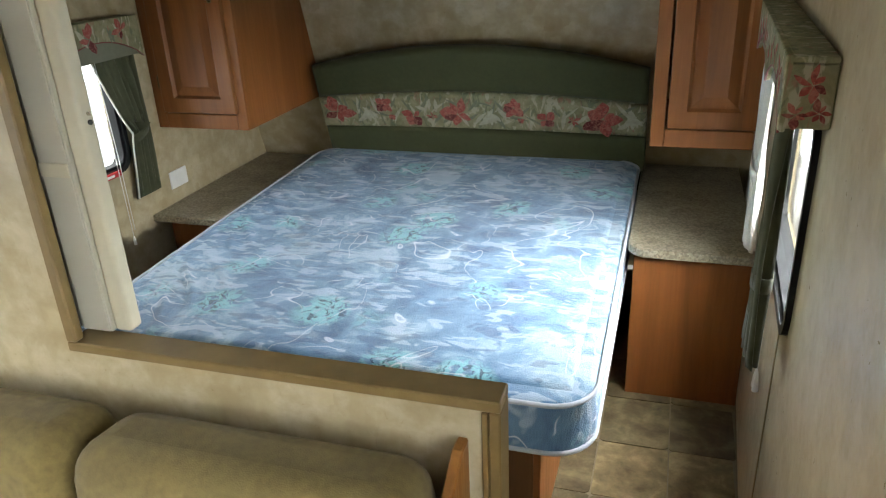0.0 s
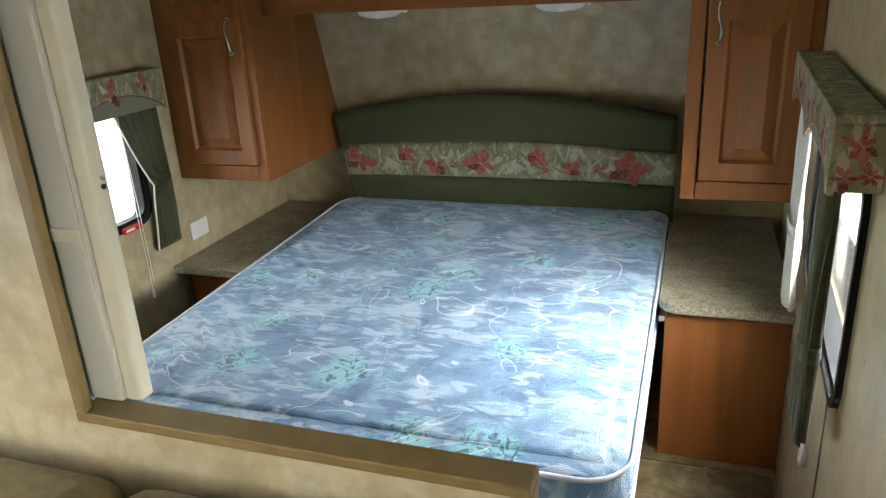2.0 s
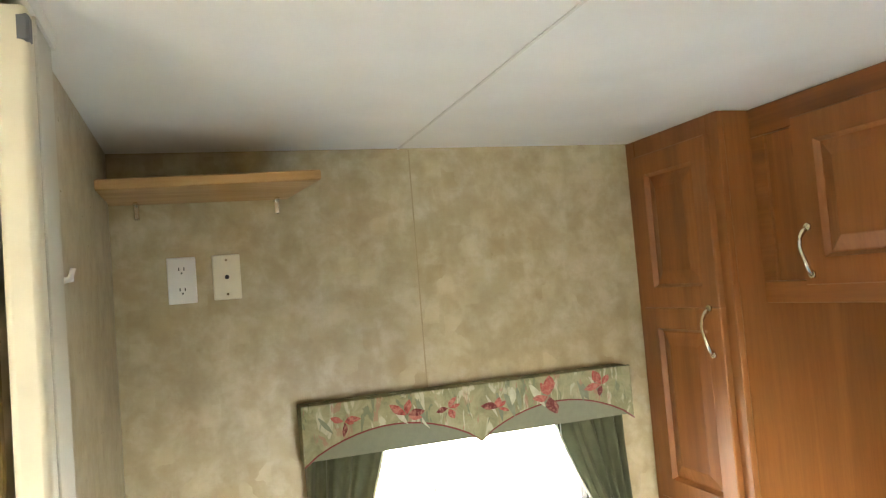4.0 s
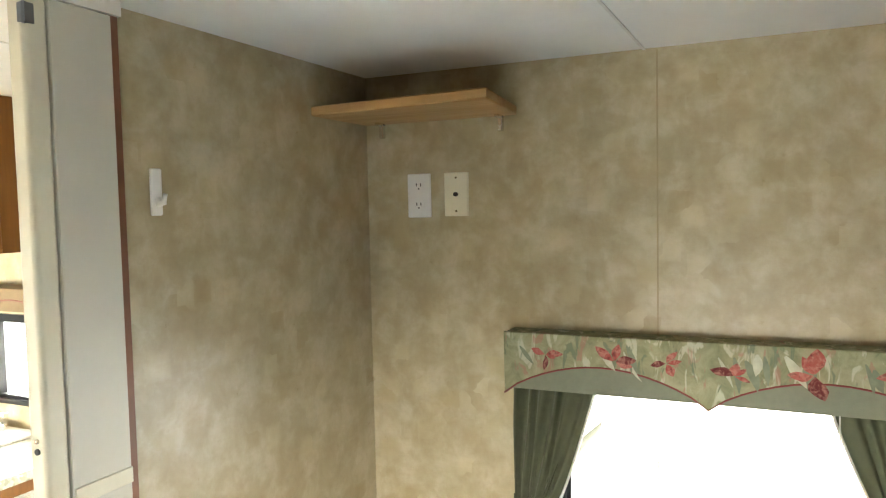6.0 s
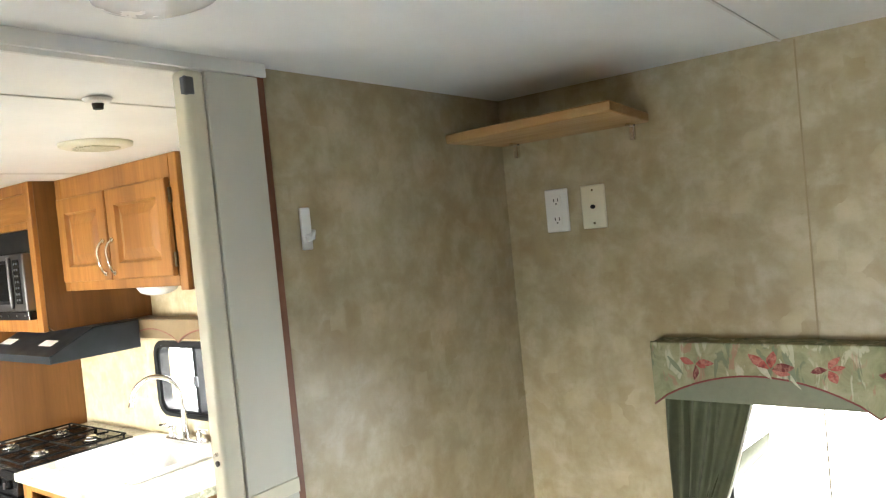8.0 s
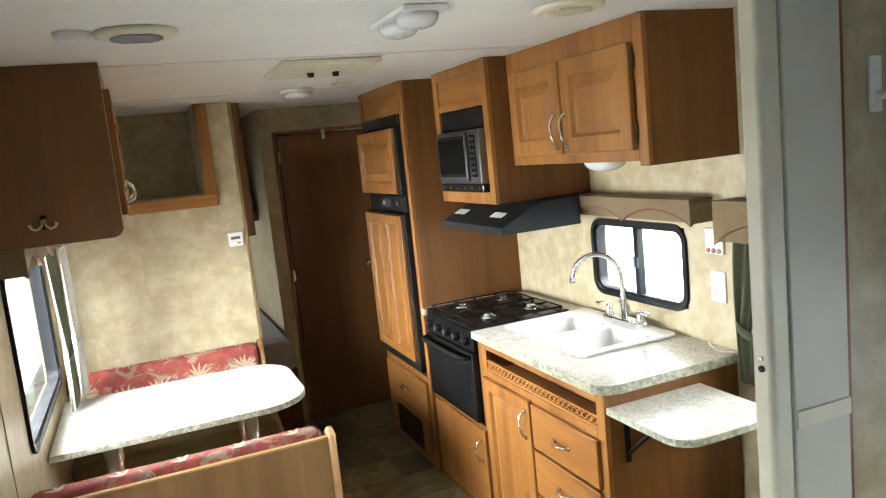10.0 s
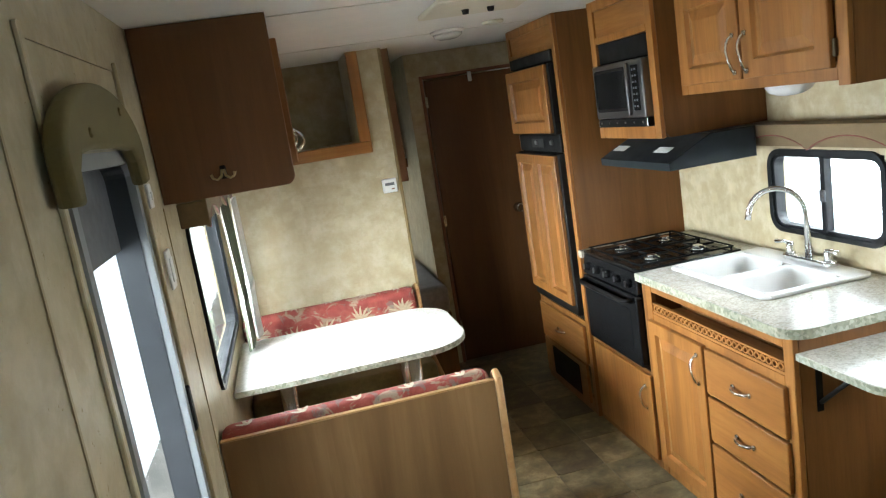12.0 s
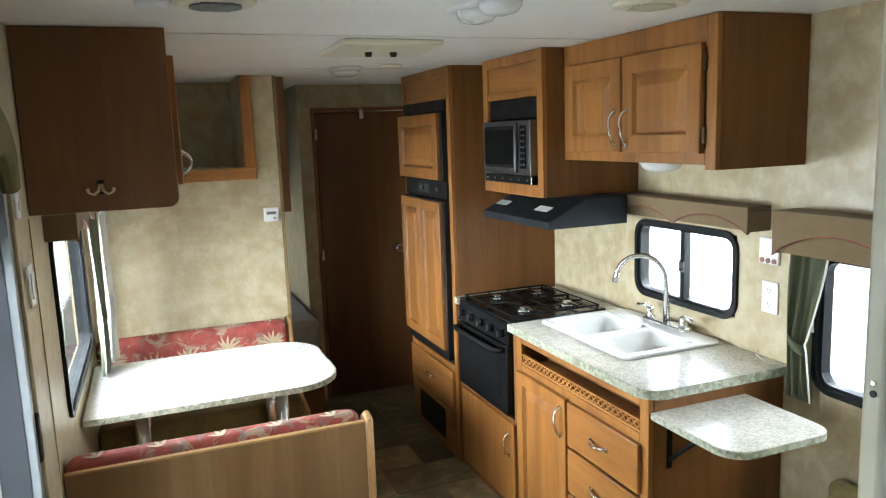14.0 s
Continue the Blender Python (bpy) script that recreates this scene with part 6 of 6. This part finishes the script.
# ---- dinette ----
def dinette_bench(y_back, facing, label):
    """A wooden booth bench; facing is the way the sitter looks along y."""
    x0, x1 = 1.311, XR - 0.004
    th = thing("dinette_bench", ((x0 + x1) / 2, y_back + facing * 0.3, 0), label, "bench", "dinette benches")
    L = Basis((0, y_back, 0), (1, 0, 0), (0, 0, 1), (0, facing, 0))
    part("back_panel", box(L, x0 + 0.026, x1, 0.0, 0.732, 0.0, 0.018, 0.002), M["bench"], th)
    part("top_edge", box(L, x0 + 0.026, x1, 0.7322, 0.738, 0.0, 0.0185, 0.001), M["pine"], th, "pale wooden edge strip")
    part("seat_box", box(L, x0 + 0.03, x1, 0.0, 0.34, 0.0185, 0.44, 0.003), M["panel"], th)
    part("end_trim", prism(Basis((0, y_back, 0), (0, facing, 0), (0, 0, 1), (1, 0, 0)), [(-0.012, 0), (0.44, 0), (0.44, 0.38), (0.14, 0.44), (0.07, 0.735), (0.03, 0.762), (-0.012, 0.745)], x0, x0 + 0.025, 0.008, 2), M["pine"], th, "pale rounded wooden end panel")
    part("seat_cushion", box(L, x0 + 0.03, x1, 0.3405, 0.45, 0.10, 0.46, 0.03, 3), M["sofa"], th, "olive seat cushion")
    bc = part("back_cushion", box(L, x0 + 0.03, x1, 0.4505, 0.758, 0.019, 0.115, 0.035, 3), M["redcloth"], th, "red back cushion with pale palm leaves")
    random.seed(21)
    bm = bmesh.new()
    for k in range(5):
        u = x0 + 0.10 + k * 0.19 + 0.05 * random.random()
        v = 0.60 + 0.07 * random.random()
        for j in range(9):
            a = -0.3 + j * 0.45 + random.random() * 0.15
            r = 0.06 + 0.03 * random.random()
            blade(bm, L, u, v, 0.1156 + 0.0001 * j, min(r, (0.722 - v) / max(0.2, math.sin(a))) if math.sin(a) > 0 else r, 0.0065, a, 0.3)
    tagged(part("palm_print", bm, M["frond"], bc, "printed beige palm fronds"), kind="stuff")
    bm = bmesh.new()
    T = Basis((0, y_back, 0.7585), (1, 0, 0), (0, facing, 0), (0, 0, 1))
    for k in range(5):
        u = x0 + 0.12 + k * 0.18
        for j in range(3):
            blade(bm, T, u, 0.045, 0.0003 + 0.0001 * j, 0.05, 0.007, 0.3 + j * 0.7, 0.3)
    tagged(part("palm_print", bm, M["frond"], bc, "printed beige palm fronds"), kind="stuff")
    return th


def dinette_table():
    th = thing("dinette_table", (1.75, -2.8, 0), "dinette table with pale stone-look top and rounded corners", "table")
    x0, x1, y0, y1 = 1.262, XR - 0.01, -3.20, -2.50
    r = 0.2
    pts = [(x1, y0), (x1, y1)] + [(x0 + r + r * math.cos(radians(a)), y1 - r + r * math.sin(radians(a))) for a in range(90, 181, 10)] + [(x0 + r + r * math.cos(radians(a)), y0 + r + r * math.sin(radians(a))) for a in range(180, 271, 10)]
    part("tabletop", prism(WORLD, pts, 0.672, 0.700, 0.004, 2), M["tabletop"], th)
    part("edge_band", prism(WORLD, [(1.75 + (x - 1.75) * 1.004, -2.85 + (y + 2.85) * 1.006) for x, y in pts], 0.6745, 0.6975), M["counter_edge"], th, "grey-green laminate edge")
    for y in (-2.68, -3.02):
        lg = part("leg", tube([(1.50, y, 0.02), (1.50, y, 0.668)], 0.028, 14), M["chrome"], th, "chrome tube table leg")
        part("floor_cup", tube([(1.50, y, 0.0), (1.50, y, 0.02)], [0.07, 0.055], 16), M["chrome"], lg)
        part("top_cup", tube([(1.50, y, 0.66), (1.50, y, 0.6718)], [0.05, 0.065], 16), M["chrome"], lg)
    for y in (-2.68, -3.02):
        part("leg", tube([(2.05, y, 0.0), (2.05, y, 0.6715)], 0.028, 14), M["chrome"], th, "chrome tube table leg")


dinette_bench(-1.94, -1, "oak booth bench with red palm-leaf back cushion")
dinette_bench(DY - -0.004, 1, "booth bench with red palm-leaf back cushion against the papered wall")
dinette_table()


def dinette_overhead():
    x0, y0, y1, z0 = 1.857, DY + 0.002, -1.923, 1.497
    th = thing("dinette_overhead_cabinet", (2.07, -2.7, z0), "brown overhead cabinet above the dinette with a coat hook", "cabinet")
    # rounded lower corner on the end panel
    r = 0.03
    pts = [(XR - 0.003, z0), (XR - 0.003, HC - 0.002), (x0, HC - 0.002)] + [(x0 + r - r * math.cos(radians(a)), z0 + r - r * math.sin(radians(a))) for a in range(0, 91, 15)]
    part("end_panel", prism(Basis((0, 0, 0), (1, 0, 0), (0, 0, 1), (0, 1, 0)), pts, y1 - 0.018, y1, 0.002), M["walnut"], th)
    part("bottom", box(WORLD, x0 + 0.02, XR - 0.003, y0, y1 - 0.0185, z0 + 0.02, z0 + 0.036), M["walnut"], th)
    B = Basis((0, 0, 0), (0, -1, 0), (0, 0, 1), (-1, 0, 0))
    part("face_frame", box(B, 1.9415, -y0, z0 + 0.02, HC - 0.002, -x0 - 0.02, -x0), M["oak_y"], th)
    for a, b in ((1.98, 2.70), (2.74, 3.46)):
        d = raised_door(B, a, b, z0 + 0.06, 1.93, -x0 + 0.0005, th, "oak", 0.055)
        pull(B, a + 0.04, 1.62, -x0 + 0.0195, 0.06, d, "chrome")
    hk = thing("coat_hook", (2.06, y1, 1.54), "brass double coat hook on the cabinet end panel", "hook")
    H = Basis((0, y1, 0), (-1, 0, 0), (0, 0, 1), (0, 1, 0))
    u = -2.06
    part("plate", box(H, u - 0.009, u + 0.009, 1.545, 1.585, 0.0005, 0.006, 0.003), M["blackm"], hk, "dark metal back plate")
    for s in (-1, 1):
        part("prong", tube([H.p(u + s * 0.003, 1.572, 0.006), H.p(u + s * 0.006, 1.555, 0.018), H.p(u + s * 0.018, 1.546, 0.024), H.p(u + s * 0.030, 1.551, 0.025), H.p(u + s * 0.034, 1.563, 0.024)], [0.004, 0.004, 0.0035, 0.0035, 0.0055], 8), M["brass"], hk)


def tv_cubby():
    th = thing("tv_cubby", (1.6, DY, 1.47), "oak-framed dark television recess in the dinette wall", "cabinet")
    B = Basis((0, DY, 0), (-1, 0, 0), (0, 0, 1), (0, 1, 0))
    x0, x1 = 1.425, 1.856
    part("bottom_rail", box(B, -x1, -x0, 1.485, 1.545, 0.001, 0.03, 0.003), M["oak_h"], th)
    part("side_stile", box(B, -x0 - 0.058, -x0, 1.5455, HC - 0.002, 0.001, 0.03, 0.003), M["oak"], th)
    for nm, q in (("recess_floor", (1.486, 1.848, 1.534, 1.5445)),):
        part(nm, box(WORLD, q[0], q[1], DY - 0.40, DY - 0.002, q[2], q[3]), M["wall"], th)
    part("recess_side", box(WORLD, 1.470, 1.4835, DY - 0.40, DY - 0.0505, 1.534, HC - 0.002), M["wall"], th)
    part("recess_side", box(WORLD, 1.851, 1.8645, DY - 0.40, DY - 0.0505, 1.534, HC - 0.002), M["wall"], th)
    part("recess_back", box(WORLD, 1.470, 1.8645, DY - 0.414, DY - 0.4005, 1.534, HC - 0.002), M["wall"], th)


dinette_overhead()
tv_cubby()
tm = thing("thermostat", (1.37, DY, 1.26), "small white wall thermostat", "thermostat")
TB = Basis((0, DY, 0), (-1, 0, 0), (0, 0, 1), (0, 1, 0))
part("case", box(TB, -1.405, -1.33, 1.262, 1.335, 0.0005, 0.022, 0.005, 2), M["white"], tm)
part("display", box(TB, -1.392, -1.343, 1.30, 1.315, 0.0222, 0.0235), M["greyshade"], tm, "grey display strip")
part("button", box(TB, -1.36, -1.345, 1.278, 1.284, 0.0222, 0.0235), M["redtrim"], tm)
# added out of view, only to go with the bunk lamp
window_unit("added_window_6", ROAD, -WIN_BUNK_ADDED[1], -WIN_BUNK_ADDED[0], WIN_BUNK_ADDED[2], WIN_BUNK_ADDED[3], "unseen black-framed window added to let light onto the bunk", False)
window_unit("window_5", ROAD, -WIN_DIN[1], -WIN_DIN[0], WIN_DIN[2], WIN_DIN[3], "black-framed dinette window", False)
valance("dinette_valance", ROAD, 2.16, 3.30, 1.395, 1.49, 0.09, "tan", "tan", "piping", "tan padded valance under the dinette cabinet", 0, 3, rise=0.5)
curtain("window_curtain", ROAD, 2.88, 3.17, 0.72, 1.41, 0.95, 0.5, 0.07, "curtain", "grey-green curtain tied back at the far side of the dinette window")
curtain("window_curtain", ROAD, 3.14, 3.29, 0.72, 1.39, 0.98, 0.7, 0.10, "curtain_white", "curtain turned to its white lining by the dinette wall", folds=3)


def entry_door():
    u0, u1 = -DOOR_ENTRY[1], -DOOR_ENTRY[0]
    B = ROAD
    th = thing("door_1", (XR + 0.03, -1.3, 0), "cream trailer entry door with a tall dark-framed window", "door", "", "structure")
    w0, w1, v0, v1 = -WIN_DOOR[1], -WIN_DOOR[0], WIN_DOOR[2], WIN_DOOR[3]
    bm = bmesh.new()
    bm_box(bm, B, u0 + 0.001, w0, 0.002, 1.859, -0.05, -0.002)
    bm_box(bm, B, w1, u1 - 0.001, 0.002, 1.859, -0.05, -0.002)
    bm_box(bm, B, w0, w1, 0.002, v0, -0.05, -0.002)
    bm_box(bm, B, w0, w1, v1, 1.859, -0.05, -0.002)
    part("leaf", bm, M["wall"], th)
    bm = bmesh.new()
    bm_ring(bm, B, rrect(w0 - 0.012, w1 + 0.012, v0 - 0.012, v1 + 0.012, 0.05), rrect(w0 + 0.02, w1 - 0.02, v0 + 0.02, v1 - 0.02, 0.04), -0.012, 0.006)
    part("window_frame", bm, M["satin"], th)
    bm = bmesh.new()
    bm_ring(bm, B, rrect(w0 + 0.006, w1 - 0.006, v0 + 0.006, v1 - 0.006, 0.05), rrect(w0 + 0.022, w1 - 0.022, v0 + 0.022, v1 - 0.022, 0.04), -0.078, -0.0125)
    part("window_reveal", bm, M["reveal"], th, "dark grey deep window reveal")
    g = part("pane", box(B, w0 + 0.015, w1 - 0.015, v0 + 0.015, v1 - 0.015, -0.072, -0.068), M["glass"], th)
    g.visible_shadow = False
    part("shade", box(B, w0 + 0.023, w1 - 0.023, v1 - 0.225, v1 - 0.023, -0.062, -0.060), M["roller"], th, "grey rolled shade over the top of the glass")
    bm = bmesh.new()
    bm_box(bm, B, u0 - 0.02, u0 + 0.003, 0.0, 1.88, 0.0005, 0.010, 0.002)
    bm_box(bm, B, u1 - 0.003, u1 + 0.02, 0.0, 1.88, 0.0005, 0.010, 0.002)
    part("door_trim", bm, M["wall"], th)
    part("lock", box(B, u1 - 0.042, u1 - 0.008, 0.92, 1.04, -0.0015, 0.012, 0.004), M["blackm"], th, "black latch")
    ar = thing("door_valance", (XR, -1.2, 1.58), "arched tan padded valance over the entry door window", "valance")
    a0, a1 = 0.885, 1.545
    am = (a0 + a1) / 2
    R = (a1 - a0) / 2
    zs = 1.66
    out = [(am + R * math.cos(radians(a)), zs + 0.137 * math.sin(radians(a)) ** 1.05) for a in range(0, 181, 9)]
    inn = [(a0 + 0.003, 1.585), (a0 + 0.055, 1.582), (a0 + 0.066, 1.635), (a0 + 0.10, 1.664), (am - 0.12, 1.672), (am + 0.12, 1.672), (a1 - 0.095, 1.664), (a1 - 0.062, 1.635), (a1 - 0.05, 1.582), (a1 - 0.003, 1.585)]
    part("pad", prism(B, out + inn, 0.011, 0.048, 0.012, 3), M["olive"], ar)
    for u, v in ((am + 0.13, 1.745), (am - 0.16, 1.70)):
        c = B.p(u, v, 0.0485)
        part("button", tube([c, c + B.d * 0.004], [0.010, 0.007], 10), M["olive"], ar)


entry_door()
for u0, u1, v0, v1 in ((1.648, 1.692, 1.512, 1.576), (1.692, 1.758, 1.285, 1.392)):
    sw = thing("light_switch", ROAD.p((u0 + u1) / 2, v0, 0), "white light switch beside the entry door", "switch")
    part("cover", box(ROAD, u0, u1, v0, v1, 0.0105, 0.018, 0.003, 2), M["white"], sw)
    part("rocker", box(ROAD, u0 + 0.014, u1 - 0.014, v0 + 0.02, v1 - 0.02, 0.0182, 0.022, 0.002), M["white"], sw)


# ---- bathroom door, bunk and ceiling fittings ----
def bath_door():
    th = thing("door_2", (0.66, BY, 0), "brown wood-print bathroom door, closed", "door", "", "structure")
    B = Basis((0, BY, 0), (-1, 0, 0), (0, 0, 1), (0, 1, 0))
    part("leaf", box(B, -0.958, -0.368, 0.008, 1.832, -0.03, 0.004, 0.002), M["walnut"], th)
    bm = bmesh.new()
    bm_box(bm, B, -0.985, -0.9655, 0.0, 1.86, 0.0005, 0.012, 0.002)
    bm_box(bm, B, -0.965, -0.355, 1.8405, 1.86, 0.0005, 0.012, 0.002)
    part("door_trim", bm, M["redtrim"], th)
    c = B.p(-0.465, 0.955, 0.0045)
    hd = part("door_handle", tube([c, c + B.d * 0.012, c + B.d * 0.03, c + B.d * 0.05, c + B.d * 0.058], [0.032, 0.018, 0.015, 0.031, 0.02], 14), M["chrome"], th, "shiny metal door knob")
    for v in (0.25, 0.95, 1.70):
        part("hinge", box(B, -0.968, -0.950, v - 0.035, v + 0.035, 0.0045, 0.014, 0.002), M["nickel"], th)
    # light leaking through the gap over the door, painted as a white strip
    part("top_strip", box(B, -0.545, -0.385, 1.834, 1.8395, 0.0045, 0.010, 0.001), M["white"], th, "light leaking over the door, put in as a white strip")
    part("top_latch", box(B, -0.68, -0.655, 1.79, 1.85, 0.0125, 0.02, 0.002), M["white"], th, "small white latch")


bath_door()
bk = thing("bunk_bed", (1.68, -4.7, 0), "double bunk bed behind the dinette wall with grey mattress", "bed")
part("base", box(WORLD, 1.068, XR - 0.004, YB + 0.01, -3.90, 0.0, 0.44), M["panel"], bk)
part("mattress", box(WORLD, 1.07, XR - 0.006, YB + 0.02, -3.86, 0.4405, 0.62, 0.04, 3), M["bluegrey"], bk, "grey-beige patterned mattress")
part("upper_deck", box(WORLD, 1.068, XR - 0.004, YB + 0.01, -4.62, 1.30, 1.36), M["panel"], bk)
part("upper_mattress", box(WORLD, 1.07, XR - 0.006, YB + 0.02, -4.66, 1.3605, 1.46, 0.03, 3), M["bluegrey"], bk)
solid("bunk_curtain_board", box(WORLD, 1.250, 1.297, DY - 0.075, DY - 0.056, 1.30, HC - 0.002, 0.003), M["walnut"], "narrow dark wooden board beside the bunk opening", "board")


def ceiling_lamp(x, y, label, r=0.085):
    th = thing("ceiling_lamp", (x, y, HC - 0.04), label, "lamp", "ceiling lamps")
    for nm, prof, mt in (("base", ((HC - 0.001, r * 1.05), (HC - 0.012, r * 1.05), (HC - 0.016, r * 0.95)), "white"), ("lens", ((HC - 0.0165, r * 0.92), (HC - 0.03, r * 0.85), (HC - 0.04, r * 0.55), (HC - 0.043, r * 0.15)), "lens")):
        bm = bmesh.new()
        n = 24
        rings = [[bm.verts.new((x + rr * math.cos(2 * math.pi * k / n), y + 1.25 * rr * math.sin(2 * math.pi * k / n), z)) for k in range(n)] for z, rr in prof]
        for a, b in zip(rings, rings[1:]):
            for k in range(n):
                f = bm.faces.new((a[k], b[k], b[(k + 1) % n], a[(k + 1) % n]))
                f.smooth = True
        bm.faces.new(rings[0][::-1])
        bm.faces.new(rings[-1])
        bmesh.ops.recalc_face_normals(bm, faces=bm.faces[:])
        part(nm, bm, M[mt], th)
    return th


def bar_lamp(x, y, lx, ly, label):
    th = thing("ceiling_lamp", (x, y, HC - 0.05), label, "lamp", "ceiling lamps")
    part("base", box(WORLD, x - lx / 2, x + lx / 2, y - ly / 2, y + ly / 2, HC - 0.016, HC - 0.001, 0.005, 2), M["white"], th)
    for s in (-0.25, 0.25):
        bm = bmesh.new()
        n = 20
        rings = []
        for z, e in ((HC - 0.0165, 1.0), (HC - 0.030, 0.95), (HC - 0.042, 0.75), (HC - 0.048, 0.35)):
            rings.append([bm.verts.new((x + lx * 0.44 * e * math.cos(2 * math.pi * k / n), y + ly * s + ly * 0.23 * e * math.sin(2 * math.pi * k / n), z)) for k in range(n)])
        for p, q in zip(rings, rings[1:]):
            for k in range(n):
                bm.faces.new((p[k], q[k], q[(k + 1) % n], p[(k + 1) % n])).smooth = True
        bm.faces.new(rings[0][::-1])
        bm.faces.new(rings[-1])
        bmesh.ops.recalc_face_normals(bm, faces=bm.faces[:])
        part("lens", bm, M["lens"], th, "ribbed clear lens")
    part("switch", box(WORLD, x - 0.008, x + 0.008, y - 0.012, y + 0.012, HC - 0.024, HC - 0.0165, 0.002), M["white"], th)


bar_lamp(1.115, -1.37, 0.12, 0.27, "white double-dome ceiling lamp, switched off")
ceiling_lamp(1.03, -3.12, "white dome ceiling lamp, switched off", 0.075)
ceiling_lamp(1.24, -0.05, "white dome ceiling lamp in the bedroom, switched off", 0.08)


def disc_fitting(name, x, y, r, label, category, mat, slots=0):
    th = thing(name, (x, y, HC - 0.015), label, category)
    part("ring", tube([(x, y, HC - 0.001), (x, y, HC - 0.010), (x, y, HC - 0.014)], [r, r * 0.98, r * 0.86], 28), M[mat], th)
    if slots:
        bm = bmesh.new()
        for k in range(-slots, slots + 1):
            w = math.sqrt(max(0.0, (r * 0.62) ** 2 - (k * r * 0.16) ** 2))
            bm_box(bm, WORLD, x - w, x + w, y + k * r * 0.16 - 0.004, y + k * r * 0.16 + 0.004, HC - 0.019, HC - 0.0145)
        part("grille", bm, M["satin" if slots > 3 else "ivory"], th)
    return th


disc_fitting("ceiling_speaker", 0.672, -1.31, 0.10, "flat round cream ceiling speaker", "speaker", "ivory", 3)
disc_fitting("ceiling_vent", 1.755, -1.483, 0.095, "round ivory ceiling air vent with dark slots", "vent", "ivory", 4)
disc_fitting("ceiling_speaker", 0.85, -2.97, 0.05, "small round cream ceiling disc", "speaker", "ivory")
disc_fitting("ceiling_vent", 1.477, -0.911, 0.085, "round ivory ceiling air vent with dark slots", "vent", "ivory", 4)
sd = thing("smoke_detector", (1.893, -1.471, HC - 0.03), "small white round ceiling detector", "detector")
part("case", tube([(1.893, -1.471, HC - 0.001), (1.893, -1.471, HC - 0.02), (1.893, -1.471, HC - 0.026)], [0.04, 0.037, 0.025], 20), M["white"], sd)
sp = thing("ceiling_sensor", (0.965, -0.726, HC - 0.05), "small white ceiling sensor with a dark tip", "sensor")
part("base", tube([(0.965, -0.726, HC - 0.005), (0.965, -0.726, HC - 0.014)], [0.03, 0.022], 16), M["white"], sp)
part("tip", tube([(0.965, -0.726, HC - 0.0145), (0.965, -0.726, HC - 0.026)], [0.012, 0.010], 12), M["dark"], sp)
rv = thing("roof_vent", (1.115, -2.28, HC - 0.02), "cream rectangular roof vent panel with two dark knobs", "roof vent")
part("panel", prism(WORLD, [(0.91, -2.45), (1.295, -2.47), (1.30, -2.08), (0.945, -2.09)], HC - 0.022, HC - 0.001, 0.006, 2), M["ivory"], rv)
for x in (1.06, 1.155):
    part("knob", tube([(x, -2.30, HC - 0.0225), (x, -2.30, HC - 0.038)], [0.014, 0.011], 12), M["dark"], rv, "dark plastic knob")

# ---- floor tiles ----
tile_mesh = {}
PX, PYT = 0.2245, 0.262
GX, GY = 1.8735, 0.89
for j in range(-21, 4):
    ya, yb = GY + PYT * j, GY + PYT * (j + 1)
    if ya < BY - 0.3 or ya > 1.0:
        continue
    for i in range(-9, 3):
        xa, xb = GX + PX * i, GX + PX * (i + 1)
        xa, xb = max(xa, XL + 0.001), min(xb, curb_x(ya) - 0.001)
        if xb - xa < 0.02:
            continue
        if xb < 0.5 or (ya > -0.3 and xb < 1.7):
            continue
        key = (round(xb - xa, 3), (i * 3 + j) % 2)
        if key not in tile_mesh:
            w, h = xb - xa - 0.004, PYT - 0.004
            bm = bmesh.new()
            c = 0.012 if key[1] else 0.006
            pts = [(c, 0), (w - c, 0), (w, c), (w, h - c), (w - c, h), (c, h), (0, h - c), (0, c)]
            bm_prism(bm, WORLD, pts, -0.003, 0.0)
            tile_mesh[key] = link_mesh("tile", bm, M["vinyl"])
        ob = new("tile", tile_mesh[key])
        ob.location = (xa + 0.002, ya + 0.002, 0)
        ob.parent = floor_ob
